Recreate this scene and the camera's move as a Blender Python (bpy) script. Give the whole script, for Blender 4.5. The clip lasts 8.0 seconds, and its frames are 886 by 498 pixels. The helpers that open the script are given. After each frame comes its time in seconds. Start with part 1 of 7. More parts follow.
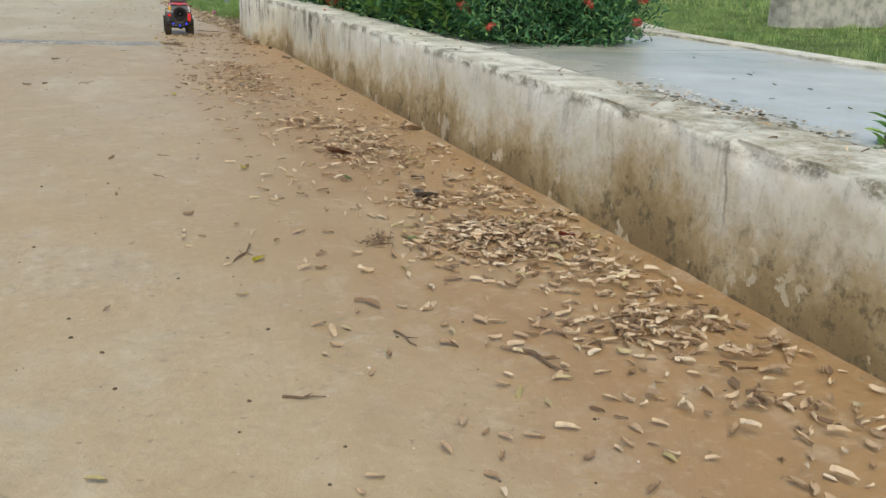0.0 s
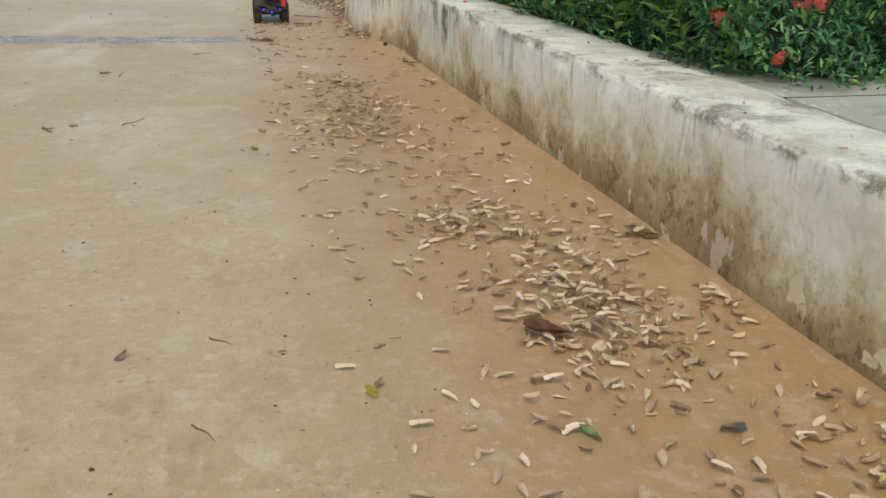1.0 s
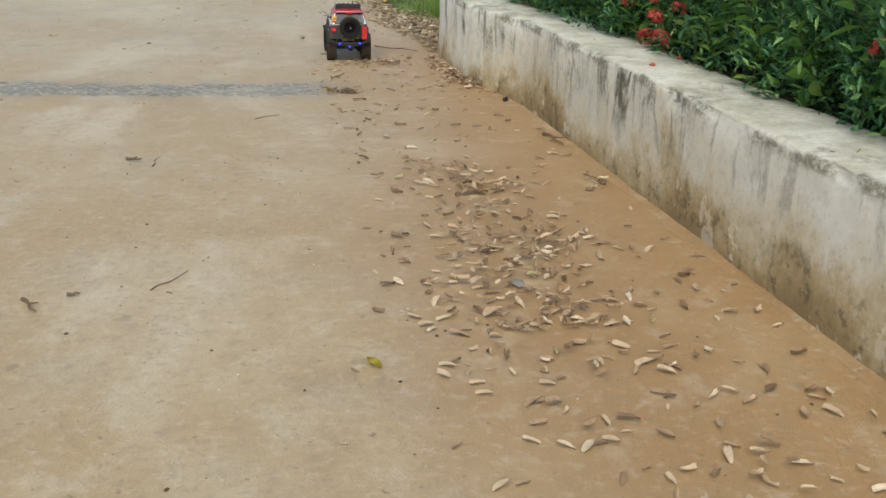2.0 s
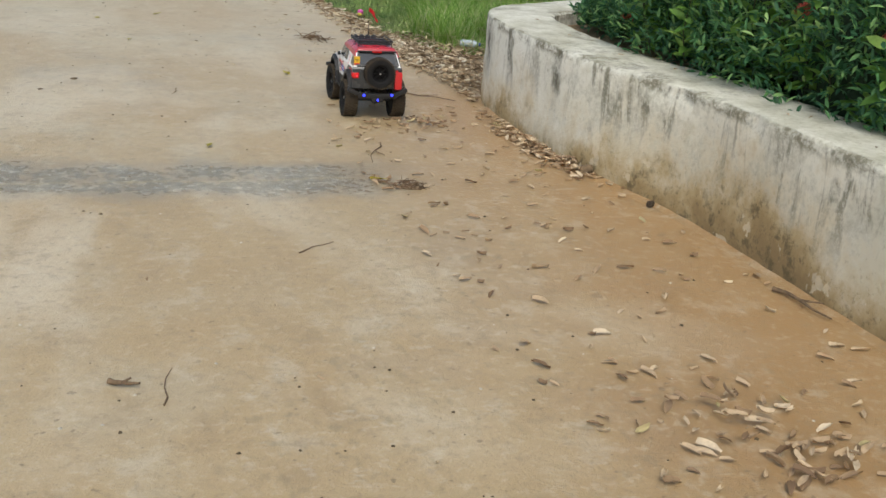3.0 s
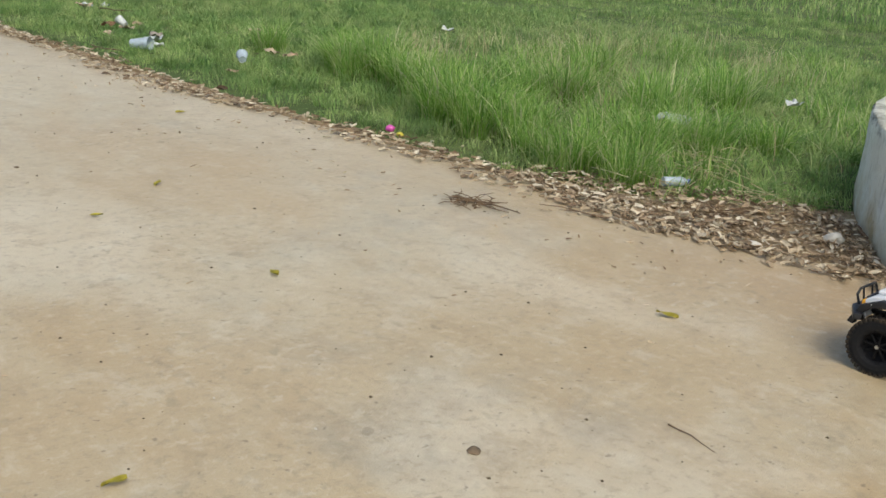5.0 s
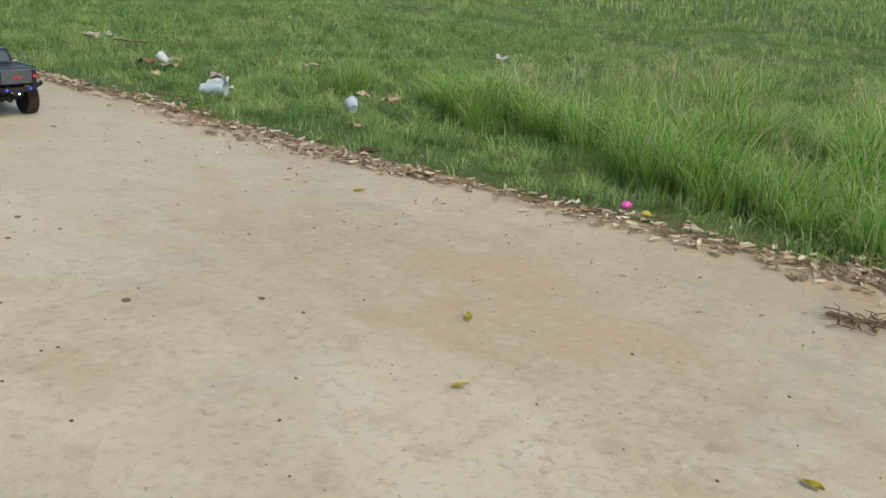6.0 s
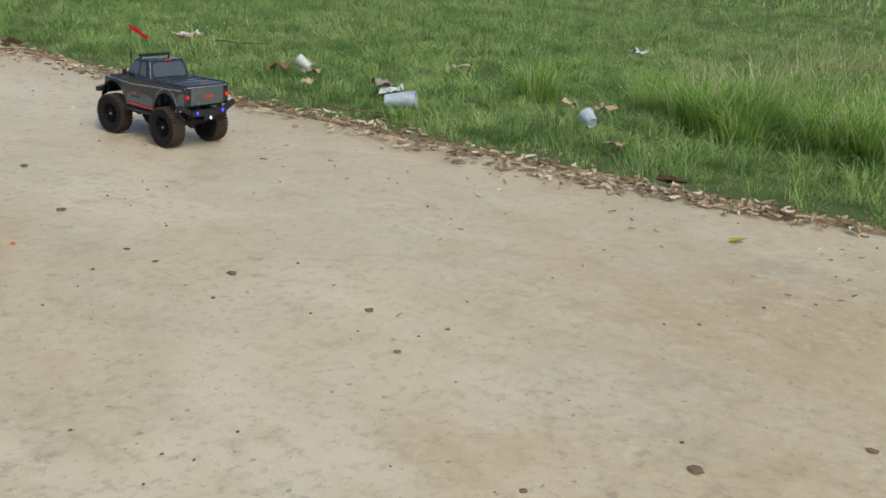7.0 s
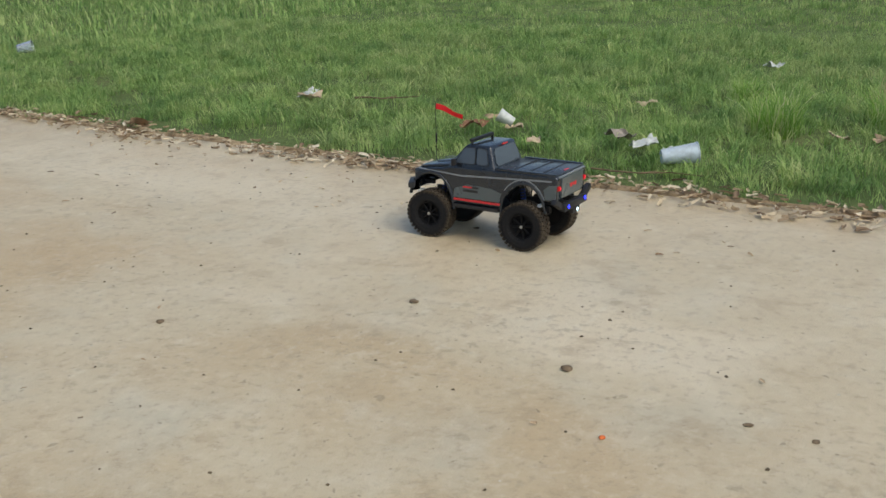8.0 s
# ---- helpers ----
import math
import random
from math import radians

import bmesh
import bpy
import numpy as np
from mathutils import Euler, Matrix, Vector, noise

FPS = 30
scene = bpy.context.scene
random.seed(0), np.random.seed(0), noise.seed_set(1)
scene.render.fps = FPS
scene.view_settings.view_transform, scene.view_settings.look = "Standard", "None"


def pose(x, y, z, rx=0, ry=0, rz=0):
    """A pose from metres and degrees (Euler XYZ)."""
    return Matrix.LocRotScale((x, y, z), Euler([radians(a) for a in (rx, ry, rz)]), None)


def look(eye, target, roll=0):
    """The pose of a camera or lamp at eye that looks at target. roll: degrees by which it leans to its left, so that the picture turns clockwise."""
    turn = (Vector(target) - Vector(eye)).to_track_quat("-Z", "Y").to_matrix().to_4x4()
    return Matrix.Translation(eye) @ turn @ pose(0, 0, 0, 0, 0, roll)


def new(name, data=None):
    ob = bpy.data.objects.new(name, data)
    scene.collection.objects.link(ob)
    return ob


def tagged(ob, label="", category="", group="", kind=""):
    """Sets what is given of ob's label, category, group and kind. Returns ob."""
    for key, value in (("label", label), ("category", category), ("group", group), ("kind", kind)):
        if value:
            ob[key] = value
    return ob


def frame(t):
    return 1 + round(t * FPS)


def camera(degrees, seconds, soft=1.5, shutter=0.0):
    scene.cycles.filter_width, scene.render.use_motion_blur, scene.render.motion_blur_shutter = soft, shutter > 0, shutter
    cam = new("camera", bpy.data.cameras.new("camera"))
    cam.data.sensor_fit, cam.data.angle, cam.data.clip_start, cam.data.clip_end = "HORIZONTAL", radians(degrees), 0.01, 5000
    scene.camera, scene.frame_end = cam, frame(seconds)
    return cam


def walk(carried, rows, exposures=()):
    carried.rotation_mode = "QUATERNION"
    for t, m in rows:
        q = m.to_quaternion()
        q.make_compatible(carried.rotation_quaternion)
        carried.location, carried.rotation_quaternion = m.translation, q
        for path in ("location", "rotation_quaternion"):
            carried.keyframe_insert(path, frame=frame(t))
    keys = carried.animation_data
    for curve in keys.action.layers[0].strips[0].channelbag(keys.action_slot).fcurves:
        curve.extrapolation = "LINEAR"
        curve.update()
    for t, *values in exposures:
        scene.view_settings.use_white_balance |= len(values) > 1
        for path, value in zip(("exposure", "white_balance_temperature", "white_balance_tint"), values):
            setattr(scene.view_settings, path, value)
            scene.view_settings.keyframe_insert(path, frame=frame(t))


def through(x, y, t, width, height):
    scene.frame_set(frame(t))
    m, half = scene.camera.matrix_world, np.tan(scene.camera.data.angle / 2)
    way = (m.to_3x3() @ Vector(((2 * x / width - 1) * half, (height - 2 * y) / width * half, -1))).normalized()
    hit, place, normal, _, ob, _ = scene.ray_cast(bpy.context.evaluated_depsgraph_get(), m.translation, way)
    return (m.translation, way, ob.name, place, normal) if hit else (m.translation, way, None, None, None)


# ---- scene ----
cam = camera(48.0, 8.0)
PATH = [
    (0, (-0.352, -2.229, 0.747), (0.298, -0.424, 0.183), 2.4),
    (0.2, (-0.26, -1.782, 0.752), (0.359, 0.029, 0.17), 3.1),
    (0.5, (-0.181, -1.173, 0.774), (0.307, 0.67, 0.171), 2.1),
    (1, (-0.127, -0.312, 0.82), (0.333, 1.52, 0.162), 1.2),
    (1.2, (-0.107, 0.01, 0.829), (0.269, 1.853, 0.151), 0.1),
    (2.3, (-0.255, 1.841, 0.918), (0.142, 3.679, 0.237), 1.9),
    (2.5, (-0.318, 2.194, 0.921), (0.094, 4.029, 0.238), 2.2),
    (3, (-0.549, 3.105, 0.881), (0.065, 4.878, 0.19), 4.5),
    (3.3, (-0.762, 3.746, 0.84), (0.112, 5.41, 0.157), 5.9),
    (3.5, (-0.913, 4.066, 0.888), (0.016, 5.705, 0.216), 2.4),
    (4, (-1.378, 4.857, 0.947), (-0.315, 6.419, 0.291), 1.4),
    (4.4, (-1.656, 5.496, 0.946), (-0.461, 6.961, 0.293), 2.9),
    (4.5, (-1.698, 5.639, 0.942), (-0.494, 7.094, 0.283), 3.2),
    (5, (-1.965, 6.36, 0.964), (-0.617, 7.695, 0.33), 4.1),
    (5.2, (-2.039, 6.667, 0.975), (-0.664, 7.966, 0.325), 3.7),
    (6.3, (-2.273, 8.54, 0.937), (-0.72, 9.647, 0.336), 5.7),
    (6.5, (-2.253, 8.861, 0.876), (-0.68, 9.935, 0.266), 6.4),
    (7, (-2.284, 9.651, 0.818), (-0.724, 10.735, 0.193), 3.6),
    (7.5, (-2.396, 10.521, 0.86), (-0.776, 11.544, 0.287), 2.9),
    (8, (-2.524, 11.298, 0.864), (-0.861, 12.234, 0.266), -0.9),
]
walk(cam, [(t, look(eye, target, roll)) for t, eye, target, roll in PATH], [(0, 0.12, 6420, 3), (2.5, 0.12, 6430, 3), (3.5, 0.13, 6450, 3), (4.5, 0.2, 6450, 3), (5.2, 0.24, 6400, 3), (6.5, 0.07, 6400, 3), (8, 0.07, 6360, 3)])

# ---- light ----
world = bpy.data.worlds.new("sky")
scene.world = world
world.use_nodes = True
wn = world.node_tree.nodes
wl = world.node_tree.links
sky = wn.new("ShaderNodeTexSky")
sky.sky_type = "NISHITA"
sky.sun_disc = False
sky.sun_elevation = radians(52)
sky.sun_rotation = radians(200)
sky.air_density = 0.85
sky.ozone_density = 0.4
sky.dust_density = 4.0
wn["Background"].inputs["Strength"].default_value = 0.15
wl.new(sky.outputs["Color"], wn["Background"].inputs["Color"])
sun_data = bpy.data.lights.new("sun", "SUN")
sun_data.energy = 1.0
sun_data.angle = radians(35)
sun_data.color = (1.0, 0.96, 0.9)
sun = new("sun", sun_data)
sun.matrix_world = look((-2.0, -4.0, 8.0), (0, 2, 0))

# ---- materials ----


class Mat:
    """A small wrapper to write node materials."""

    def __init__(self, name, rough=0.8, metal=0.0, spec=0.5):
        self.m = bpy.data.materials.new(name)
        self.m.use_nodes = True
        self.t = self.m.node_tree
        self.b = self.t.nodes["Principled BSDF"]
        self.b.inputs["Roughness"].default_value = rough
        self.b.inputs["Metallic"].default_value = metal
        self.b.inputs["Specular IOR Level"].default_value = spec
        self.c = None

    def node(self, kind, **kw):
        n = self.t.nodes.new(kind)
        for k, v in kw.items():
            n.inputs[k.replace("_", " ")].default_value = v
        return n

    def link(self, a, b):
        self.t.links.new(a, b)

    def coords(self, scale=(1, 1, 1)):
        if self.c is None:
            self.c = self.node("ShaderNodeTexCoord").outputs["Object"]
        if scale == (1, 1, 1):
            return self.c
        n = self.node("ShaderNodeMapping")
        n.inputs["Scale"].default_value = scale
        self.link(self.c, n.inputs["Vector"])
        return n.outputs["Vector"]

    def noise(self, scale, detail=4.0, rough=0.6, stretch=(1, 1, 1), distort=0.0):
        n = self.node("ShaderNodeTexNoise", Scale=scale, Detail=detail, Roughness=rough, Distortion=distort)
        self.link(self.coords(stretch), n.inputs["Vector"])
        return n.outputs["Fac"]

    def ramp(self, fac, stops):
        n = self.node("ShaderNodeValToRGB")
        e = n.color_ramp.elements
        while len(e) < len(stops):
            e.new(0.5)
        for el, (p, c) in zip(e, stops):
            el.position = p
            el.color = (*c, 1) if len(c) == 3 else c
        self.link(fac, n.inputs["Fac"])
        return n.outputs["Color"]

    def step(self, fac, a, b, lo=0.0, hi=1.0):
        n = self.node("ShaderNodeMapRange")
        n.interpolation_type = "SMOOTHSTEP"
        for k, v in zip((1, 2, 3, 4), (a, b, lo, hi)):
            n.inputs[k].default_value = v
        self.link(fac, n.inputs[0])
        return n.outputs[0]

    def math(self, op, a, b):
        n = self.node("ShaderNodeMath")
        n.operation = op
        for i, v in enumerate((a, b)):
            if isinstance(v, (int, float)):
                n.inputs[i].default_value = v
            else:
                self.link(v, n.inputs[i])
        return n.outputs[0]

    def axis(self, i):
        n = self.node("ShaderNodeSeparateXYZ")
        self.link(self.coords(), n.inputs[0])
        return n.outputs[i]

    def mix(self, fac, a, b, blend="MIX"):
        n = self.node("ShaderNodeMix")
        n.data_type = "RGBA"
        n.blend_type = blend
        for i, v in ((0, fac), (6, a), (7, b)):
            if isinstance(v, (int, float)):
                n.inputs[i].default_value = v
            elif isinstance(v, tuple):
                n.inputs[i].default_value = (*v, 1)
            else:
                self.link(v, n.inputs[i])
        return n.outputs[2]

    def color(self, c):
        if isinstance(c, tuple):
            self.b.inputs["Base Color"].default_value = (*c, 1)
        else:
            self.link(c, self.b.inputs["Base Color"])
        return self

    def set(self, name, v):
        if isinstance(v, (int, float)):
            self.b.inputs[name].default_value = v
        else:
            self.link(v, self.b.inputs[name])
        return self

    def bump(self, fac, strength=0.3, distance=0.01):
        n = self.node("ShaderNodeBump", Strength=strength, Distance=distance)
        self.link(fac, n.inputs["Height"])
        self.link(n.outputs[0], self.b.inputs["Normal"])
        return self

    def island(self):
        return self.node("ShaderNodeNewGeometry").outputs["Random Per Island"]

    def piece(self):
        return self.node("ShaderNodeObjectInfo").outputs["Random"]


def road_material():
    m = Mat("dusty_concrete", rough=0.8, spec=0.9)
    x, y = m.axis(0), m.axis(1)
    big = m.noise(0.55, 4, 0.55)
    mid = m.noise(2.6, 7, 0.66)
    blot = m.noise(8.5, 7, 0.68, (1, 0.75, 1))
    fine = m.noise(34, 7, 0.72)
    grit = m.noise(210, 3, 0.6)
    base = m.ramp(big, [(0.3, (0.42, 0.3, 0.145)), (0.5, (0.465, 0.35, 0.19)), (0.7, (0.5, 0.405, 0.245))])
    c0 = m.step(m.math("ADD", y, m.math("MULTIPLY", big, 3.0)), 7.0, 12.0, 0.0, 0.75)
    base = m.mix(c0, base, (0.55, 0.48, 0.335))
    # bare cement shows through the dust
    cement = m.math("MULTIPLY", m.step(mid, 0.48, 0.66), m.step(big, 0.34, 0.6))
    c = m.mix(m.math("MULTIPLY", cement, 0.6), base, (0.49, 0.455, 0.345))
    # ochre soil blown on in patches
    soil = m.step(m.noise(1.4, 6, 0.62, (1, 0.7, 1)), 0.5, 0.7)
    c = m.mix(m.math("MULTIPLY", soil, 0.55), c, (0.42, 0.285, 0.125))
    # soil drifted against the foot of the planter
    wob = m.math("ADD", x, m.math("MULTIPLY", m.math("SUBTRACT", mid, 0.5), 1.0))
    near = m.step(y, 3.5, 6.5, 0.3, 0.0)
    drift = m.step(m.math("ADD", wob, near), 0.05, 0.9)
    far = m.step(m.math("ADD", y, m.math("MULTIPLY", big, 1.5)), 7.2, 9.0, 1.0, 0.2)
    c = m.mix(m.math("MULTIPLY", m.math("MULTIPLY", drift, far), 0.85), c, (0.35, 0.198, 0.07))
    # washed grey bands of bare, slightly damp cement
    def band(y0, half, x0, x1, slope):
        d = m.math("SUBTRACT", m.math("SUBTRACT", y, y0), m.math("MULTIPLY", m.math("MULTIPLY", x, x), slope))
        d = m.math("ADD", d, m.math("MULTIPLY", m.math("SUBTRACT", m.noise(5, 7, 0.7), 0.5), 0.3))
        w = m.step(m.math("ABSOLUTE", d, 0.0), half * 0.55, half * 1.4, 1.0, 0.0)
        return m.math("MULTIPLY", w, m.math("MULTIPLY", m.step(x, x1 - 0.5, x1, 1.0, 0.0), m.step(x, x0 - 1, x0)))
    grey = m.math("MULTIPLY", band(6.0, 0.17, -7.0, 0.5, 0.09), m.step(blot, 0.32, 0.56, 0.5, 0.85))
    c = m.mix(grey, c, (0.18, 0.16, 0.12))
    # pale lines of dried silt run through the damp band
    vein = m.math("ABSOLUTE", m.math("SUBTRACT", m.noise(4.5, 4, 0.6, (0.5, 1.4, 1), 1.4), 0.5), 0.0)
    c = m.mix(m.math("MULTIPLY", grey, m.step(vein, 0.004, 0.022, 0.75, 0.0)), c, (0.46, 0.41, 0.3))
    c = m.mix(m.math("MULTIPLY", grey, m.step(m.noise(9, 6, 0.7, (0.5, 1.3, 1)), 0.5, 0.68, 0.0, 0.6)), c, (0.36, 0.32, 0.24))
    seam = m.math("SUBTRACT", m.math("SUBTRACT", y, 6.0), m.math("MULTIPLY", m.math("SUBTRACT", blot, 0.5), 0.12))
    line = m.math("MULTIPLY", m.step(m.math("ABSOLUTE", seam, 0.0), 0.004, 0.014, 0.7, 0.0), m.step(x, 0.0, 0.4, 1.0, 0.0))
    c = m.mix(line, c, (0.46, 0.38, 0.22))
    puddle = m.math("MULTIPLY", m.step(m.noise(0.9, 6, 0.62), 0.52, 0.68), m.step(m.noise(5.5, 4, 0.6, distort=0.8), 0.34, 0.64))
    reach = m.math("MULTIPLY", m.step(y, 6.3, 7.0), m.step(y, 9.5, 12.5, 1.0, 0.3))
    damp = m.math("MULTIPLY", m.math("MULTIPLY", puddle, reach), 0.55)
    c = m.mix(damp, c, (0.3, 0.275, 0.215))
    # blotches, crumbs and pale scuffs
    bare = m.step(m.math("SUBTRACT", y, m.math("MULTIPLY", drift, 6.0)), -3.5, 3.0, 0.55, 0.9)
    wide = m.noise(0.95, 5, 0.6, (1, 0.6, 1), 0.6)
    c = m.mix(m.step(wide, 0.46, 0.34, 0.0, 0.5), c, (0.45, 0.325, 0.17))
    c = m.mix(m.math("MULTIPLY", m.math("MULTIPLY", m.step(wide, 0.5, 0.64, 0.0, 0.65), m.step(y, 0.5, 5.0, 0.25, 1.0)), m.math("SUBTRACT", 1.0, m.math("MULTIPLY", drift, 0.7))), c, (0.66, 0.58, 0.43))
    c = m.mix(m.math("MULTIPLY", m.step(blot, 0.48, 0.34, 0.0, 0.45), bare), c, (0.33, 0.235, 0.125))
    c = m.mix(m.math("MULTIPLY", m.step(blot, 0.52, 0.66, 0.0, 0.45), bare), c, (0.62, 0.56, 0.43))
    spots = m.step(m.noise(13, 3, 0.5), 0.69, 0.74)
    c = m.mix(m.math("MULTIPLY", spots, 0.5), c, (0.2, 0.14, 0.075))
    dots = m.step(m.noise(46, 2, 0.5), 0.675, 0.73)
    c = m.mix(m.math("MULTIPLY", dots, 0.6), c, (0.15, 0.105, 0.06))
    c = m.mix(m.math("MULTIPLY", m.step(fine, 0.48, 0.37, 0.0, 0.5), bare), c, (0.3, 0.22, 0.13))
    c = m.mix(m.math("MULTIPLY", m.step(fine, 0.52, 0.64, 0.0, 0.45), bare), c, (0.64, 0.57, 0.43))
    # worn pits and crumbled aggregate, thicker in some places than in others
    rough = m.step(m.noise(1.9, 5, 0.62, (1, 0.8, 1), 0.5), 0.4, 0.64)
    pits = m.math("MULTIPLY", m.step(m.noise(27, 4, 0.62, (1, 0.8, 1)), 0.54, 0.66), rough)
    c = m.mix(m.math("MULTIPLY", pits, 0.5), c, (0.27, 0.215, 0.13))
    chalk = m.math("MULTIPLY", m.step(m.noise(21, 4, 0.62, (0.8, 1, 1)), 0.56, 0.68), rough)
    c = m.mix(m.math("MULTIPLY", chalk, 0.4), c, (0.66, 0.62, 0.5))
    c = m.mix(m.step(grit, 0.6, 0.74, 0.0, 0.3), c, (0.2, 0.145, 0.08))
    m.color(c)
    m.set("Roughness", m.math("SUBTRACT", m.step(fine, 0.2, 0.8, 0.36, 0.6), m.math("MULTIPLY", m.math("MAXIMUM", grey, m.math("MULTIPLY", damp, 0.4)), 0.3)))
    h = m.math("ADD", m.math("MULTIPLY", fine, 1.0), m.math("ADD", m.math("MULTIPLY", grit, 0.25), m.math("MULTIPLY", blot, 0.7)))
    m.set("Sheen Weight", 0.16)
    m.b.inputs["Sheen Tint"].default_value = (1.0, 0.84, 0.58, 1)
    m.set("Sheen Roughness", 0.35)
    return m.bump(h, 0.45, 0.011).m


def soil_material():
    m = Mat("field_soil", rough=0.95, spec=0.2)
    a, b = m.noise(1.2, 5, 0.6), m.noise(18, 5, 0.7)
    c = m.ramp(a, [(0.3, (0.075, 0.115, 0.035)), (0.55, (0.115, 0.16, 0.05)), (0.75, (0.19, 0.19, 0.08))])
    c = m.mix(m.step(b, 0.35, 0.75, 0.0, 0.5), c, (0.06, 0.06, 0.025))
    return m.color(c).bump(b, 0.8, 0.03).m


def plaster_material():
    m = Mat("stained_whitewash", rough=0.92, spec=0.25)
    z, y = m.axis(2), m.axis(1)
    streak = m.noise(9, 6, 0.66, (1, 1, 0.22), 1.2)
    cloud = m.noise(1.7, 5, 0.6)
    patch = m.noise(6.5, 7, 0.66)
    blot = m.noise(19, 6, 0.68)
    fine = m.noise(70, 6, 0.74)
    c = m.ramp(cloud, [(0.3, (0.66, 0.65, 0.55)), (0.48, (0.81, 0.805, 0.72)), (0.7, (0.87, 0.865, 0.8))])
    c = m.mix(m.step(patch, 0.5, 0.66, 0.0, 0.55), c, (0.89, 0.885, 0.83))
    c = m.mix(m.step(patch, 0.46, 0.34, 0.0, 0.45), c, (0.6, 0.58, 0.48))
    c = m.mix(m.step(blot, 0.52, 0.64, 0.0, 0.34), c, (0.48, 0.465, 0.36))
    c = m.mix(m.step(fine, 0.58, 0.68, 0.0, 0.35), c, (0.36, 0.345, 0.26))
    # soil splashed up from the path, with a ragged, cloudy upper limit
    rag = m.math("ADD", z, m.math("MULTIPLY", m.math("SUBTRACT", cloud, 0.5), -0.6))
    rag = m.math("ADD", rag, m.math("MULTIPLY", m.math("SUBTRACT", patch, 0.5), 0.38))
    rag = m.math("ADD", rag, m.math("MULTIPLY", m.math("SUBTRACT", blot, 0.5), 0.16))
    rag = m.math("ADD", rag, m.step(y, 5.7, 6.5, 0.0, 0.11))
    c = m.mix(m.step(rag, 0.06, 0.36, 0.9, 0.0), c, (0.54, 0.44, 0.25))
    c = m.mix(m.step(rag, 0.02, 0.22, 0.9, 0.0), c, (0.38, 0.28, 0.14))
    c = m.mix(m.step(rag, -0.05, 0.1, 0.7, 0.0), c, (0.23, 0.165, 0.085))
    # black algae grains within the splash
    low = m.math("MULTIPLY", m.step(blot, 0.5, 0.62), m.step(rag, 0.06, 0.24, 0.85, 0.0))
    c = m.mix(m.math("MULTIPLY", low, m.step(fine, 0.4, 0.55, 0.5, 1.0)), c, (0.13, 0.105, 0.06))
    c = m.mix(m.math("MULTIPLY", m.step(fine, 0.54, 0.66, 0.0, 0.6), m.step(rag, 0.04, 0.28, 1.0, 0.12)), c, (0.17, 0.14, 0.085))
    # black mould runs down from the rim, heavier towards the rounded end
    old = m.step(m.math("ADD", y, m.math("MULTIPLY", m.math("SUBTRACT", cloud, 0.5), 3.0)), 2.2, 4.6)
    reach = m.step(m.math("ADD", m.math("ADD", z, m.math("MULTIPLY", old, 0.05)), m.math("MULTIPLY", m.math("SUBTRACT", patch, 0.5), 0.6)), 0.17, 0.36)
    veil = m.math("MULTIPLY", m.math("MULTIPLY", m.step(patch, 0.42, 0.58), reach), m.math("MULTIPLY", old, m.step(fine, 0.34, 0.6, 0.45, 1.0)))
    veil = m.math("MULTIPLY", veil, m.step(y, 5.9, 6.6, 1.0, 0.2))
    c = m.mix(m.math("MULTIPLY", veil, 0.6), c, (0.38, 0.37, 0.28))
    runs = m.math("MULTIPLY", m.step(streak, 0.52, 0.62), m.math("ADD", 0.35, m.math("MULTIPLY", old, 0.65)))
    mould = m.math("MULTIPLY", m.math("MULTIPLY", runs, m.step(z, 0.03, 0.3)), m.step(fine, 0.34, 0.54, 0.35, 1.0))
    mould = m.math("MULTIPLY", mould, m.step(y, 6.1, 6.6, 1.0, 0.5))
    mould = m.math("MULTIPLY", mould, m.step(m.math("ADD", reach, m.math("MULTIPLY", old, 0.35)), 0.1, 0.7))
    c = m.mix(m.math("MULTIPLY", mould, 0.8), c, (0.15, 0.145, 0.1))
    # one broad black run beside the path and another at the bend
    for at, half in ((4.38, 0.05), (7.06, 0.07), (7.2, 0.025), (6.3, 0.03), (6.75, 0.025)):
        d = m.math("ADD", m.math("SUBTRACT", y, at), m.math("MULTIPLY", m.math("SUBTRACT", streak, 0.5), 0.22))
        w = m.math("MULTIPLY", m.step(m.math("ABSOLUTE", d, 0.0), half * 0.3, half * 1.5, 0.92, 0.0), m.math("MULTIPLY", m.step(z, 0.08, 0.28), m.step(blot, 0.34, 0.58, 0.25, 1.0)))
        c = m.mix(w, c, (0.085, 0.08, 0.055))
    # pale scars where the whitewash has flaked
    scar = m.math("MULTIPLY", m.step(m.noise(7.5, 5, 0.6, (1, 1, 0.7)), 0.61, 0.635), m.step(z, 0.1, 0.28, 1.0, 0.3))
    c = m.mix(m.math("MULTIPLY", scar, 0.45), c, (0.74, 0.68, 0.54))
    # short upright cracks below the rim
    for at, foot in ((-0.3, 0.12), (1.84, 0.24), (2.68, 0.2), (5.35, 0.2)):
        d = m.math("ADD", m.math("SUBTRACT", y, at), m.math("MULTIPLY", m.math("SUBTRACT", patch, 0.5), 0.1))
        d = m.math("ADD", d, m.math("MULTIPLY", m.math("SUBTRACT", fine, 0.5), 0.02))
        w = m.math("MULTIPLY", m.step(m.math("ABSOLUTE", d, 0.0), 0.001, 0.011, 0.55, 0.0), m.step(z, foot, foot + 0.1))
        c = m.mix(w, c, (0.16, 0.15, 0.105))
    # chipped places show pale mortar
    chips = m.math("MULTIPLY", m.step(m.noise(10, 4, 0.55), 0.63, 0.66), m.step(z, 0.08, 0.22, 1.0, 0.0))
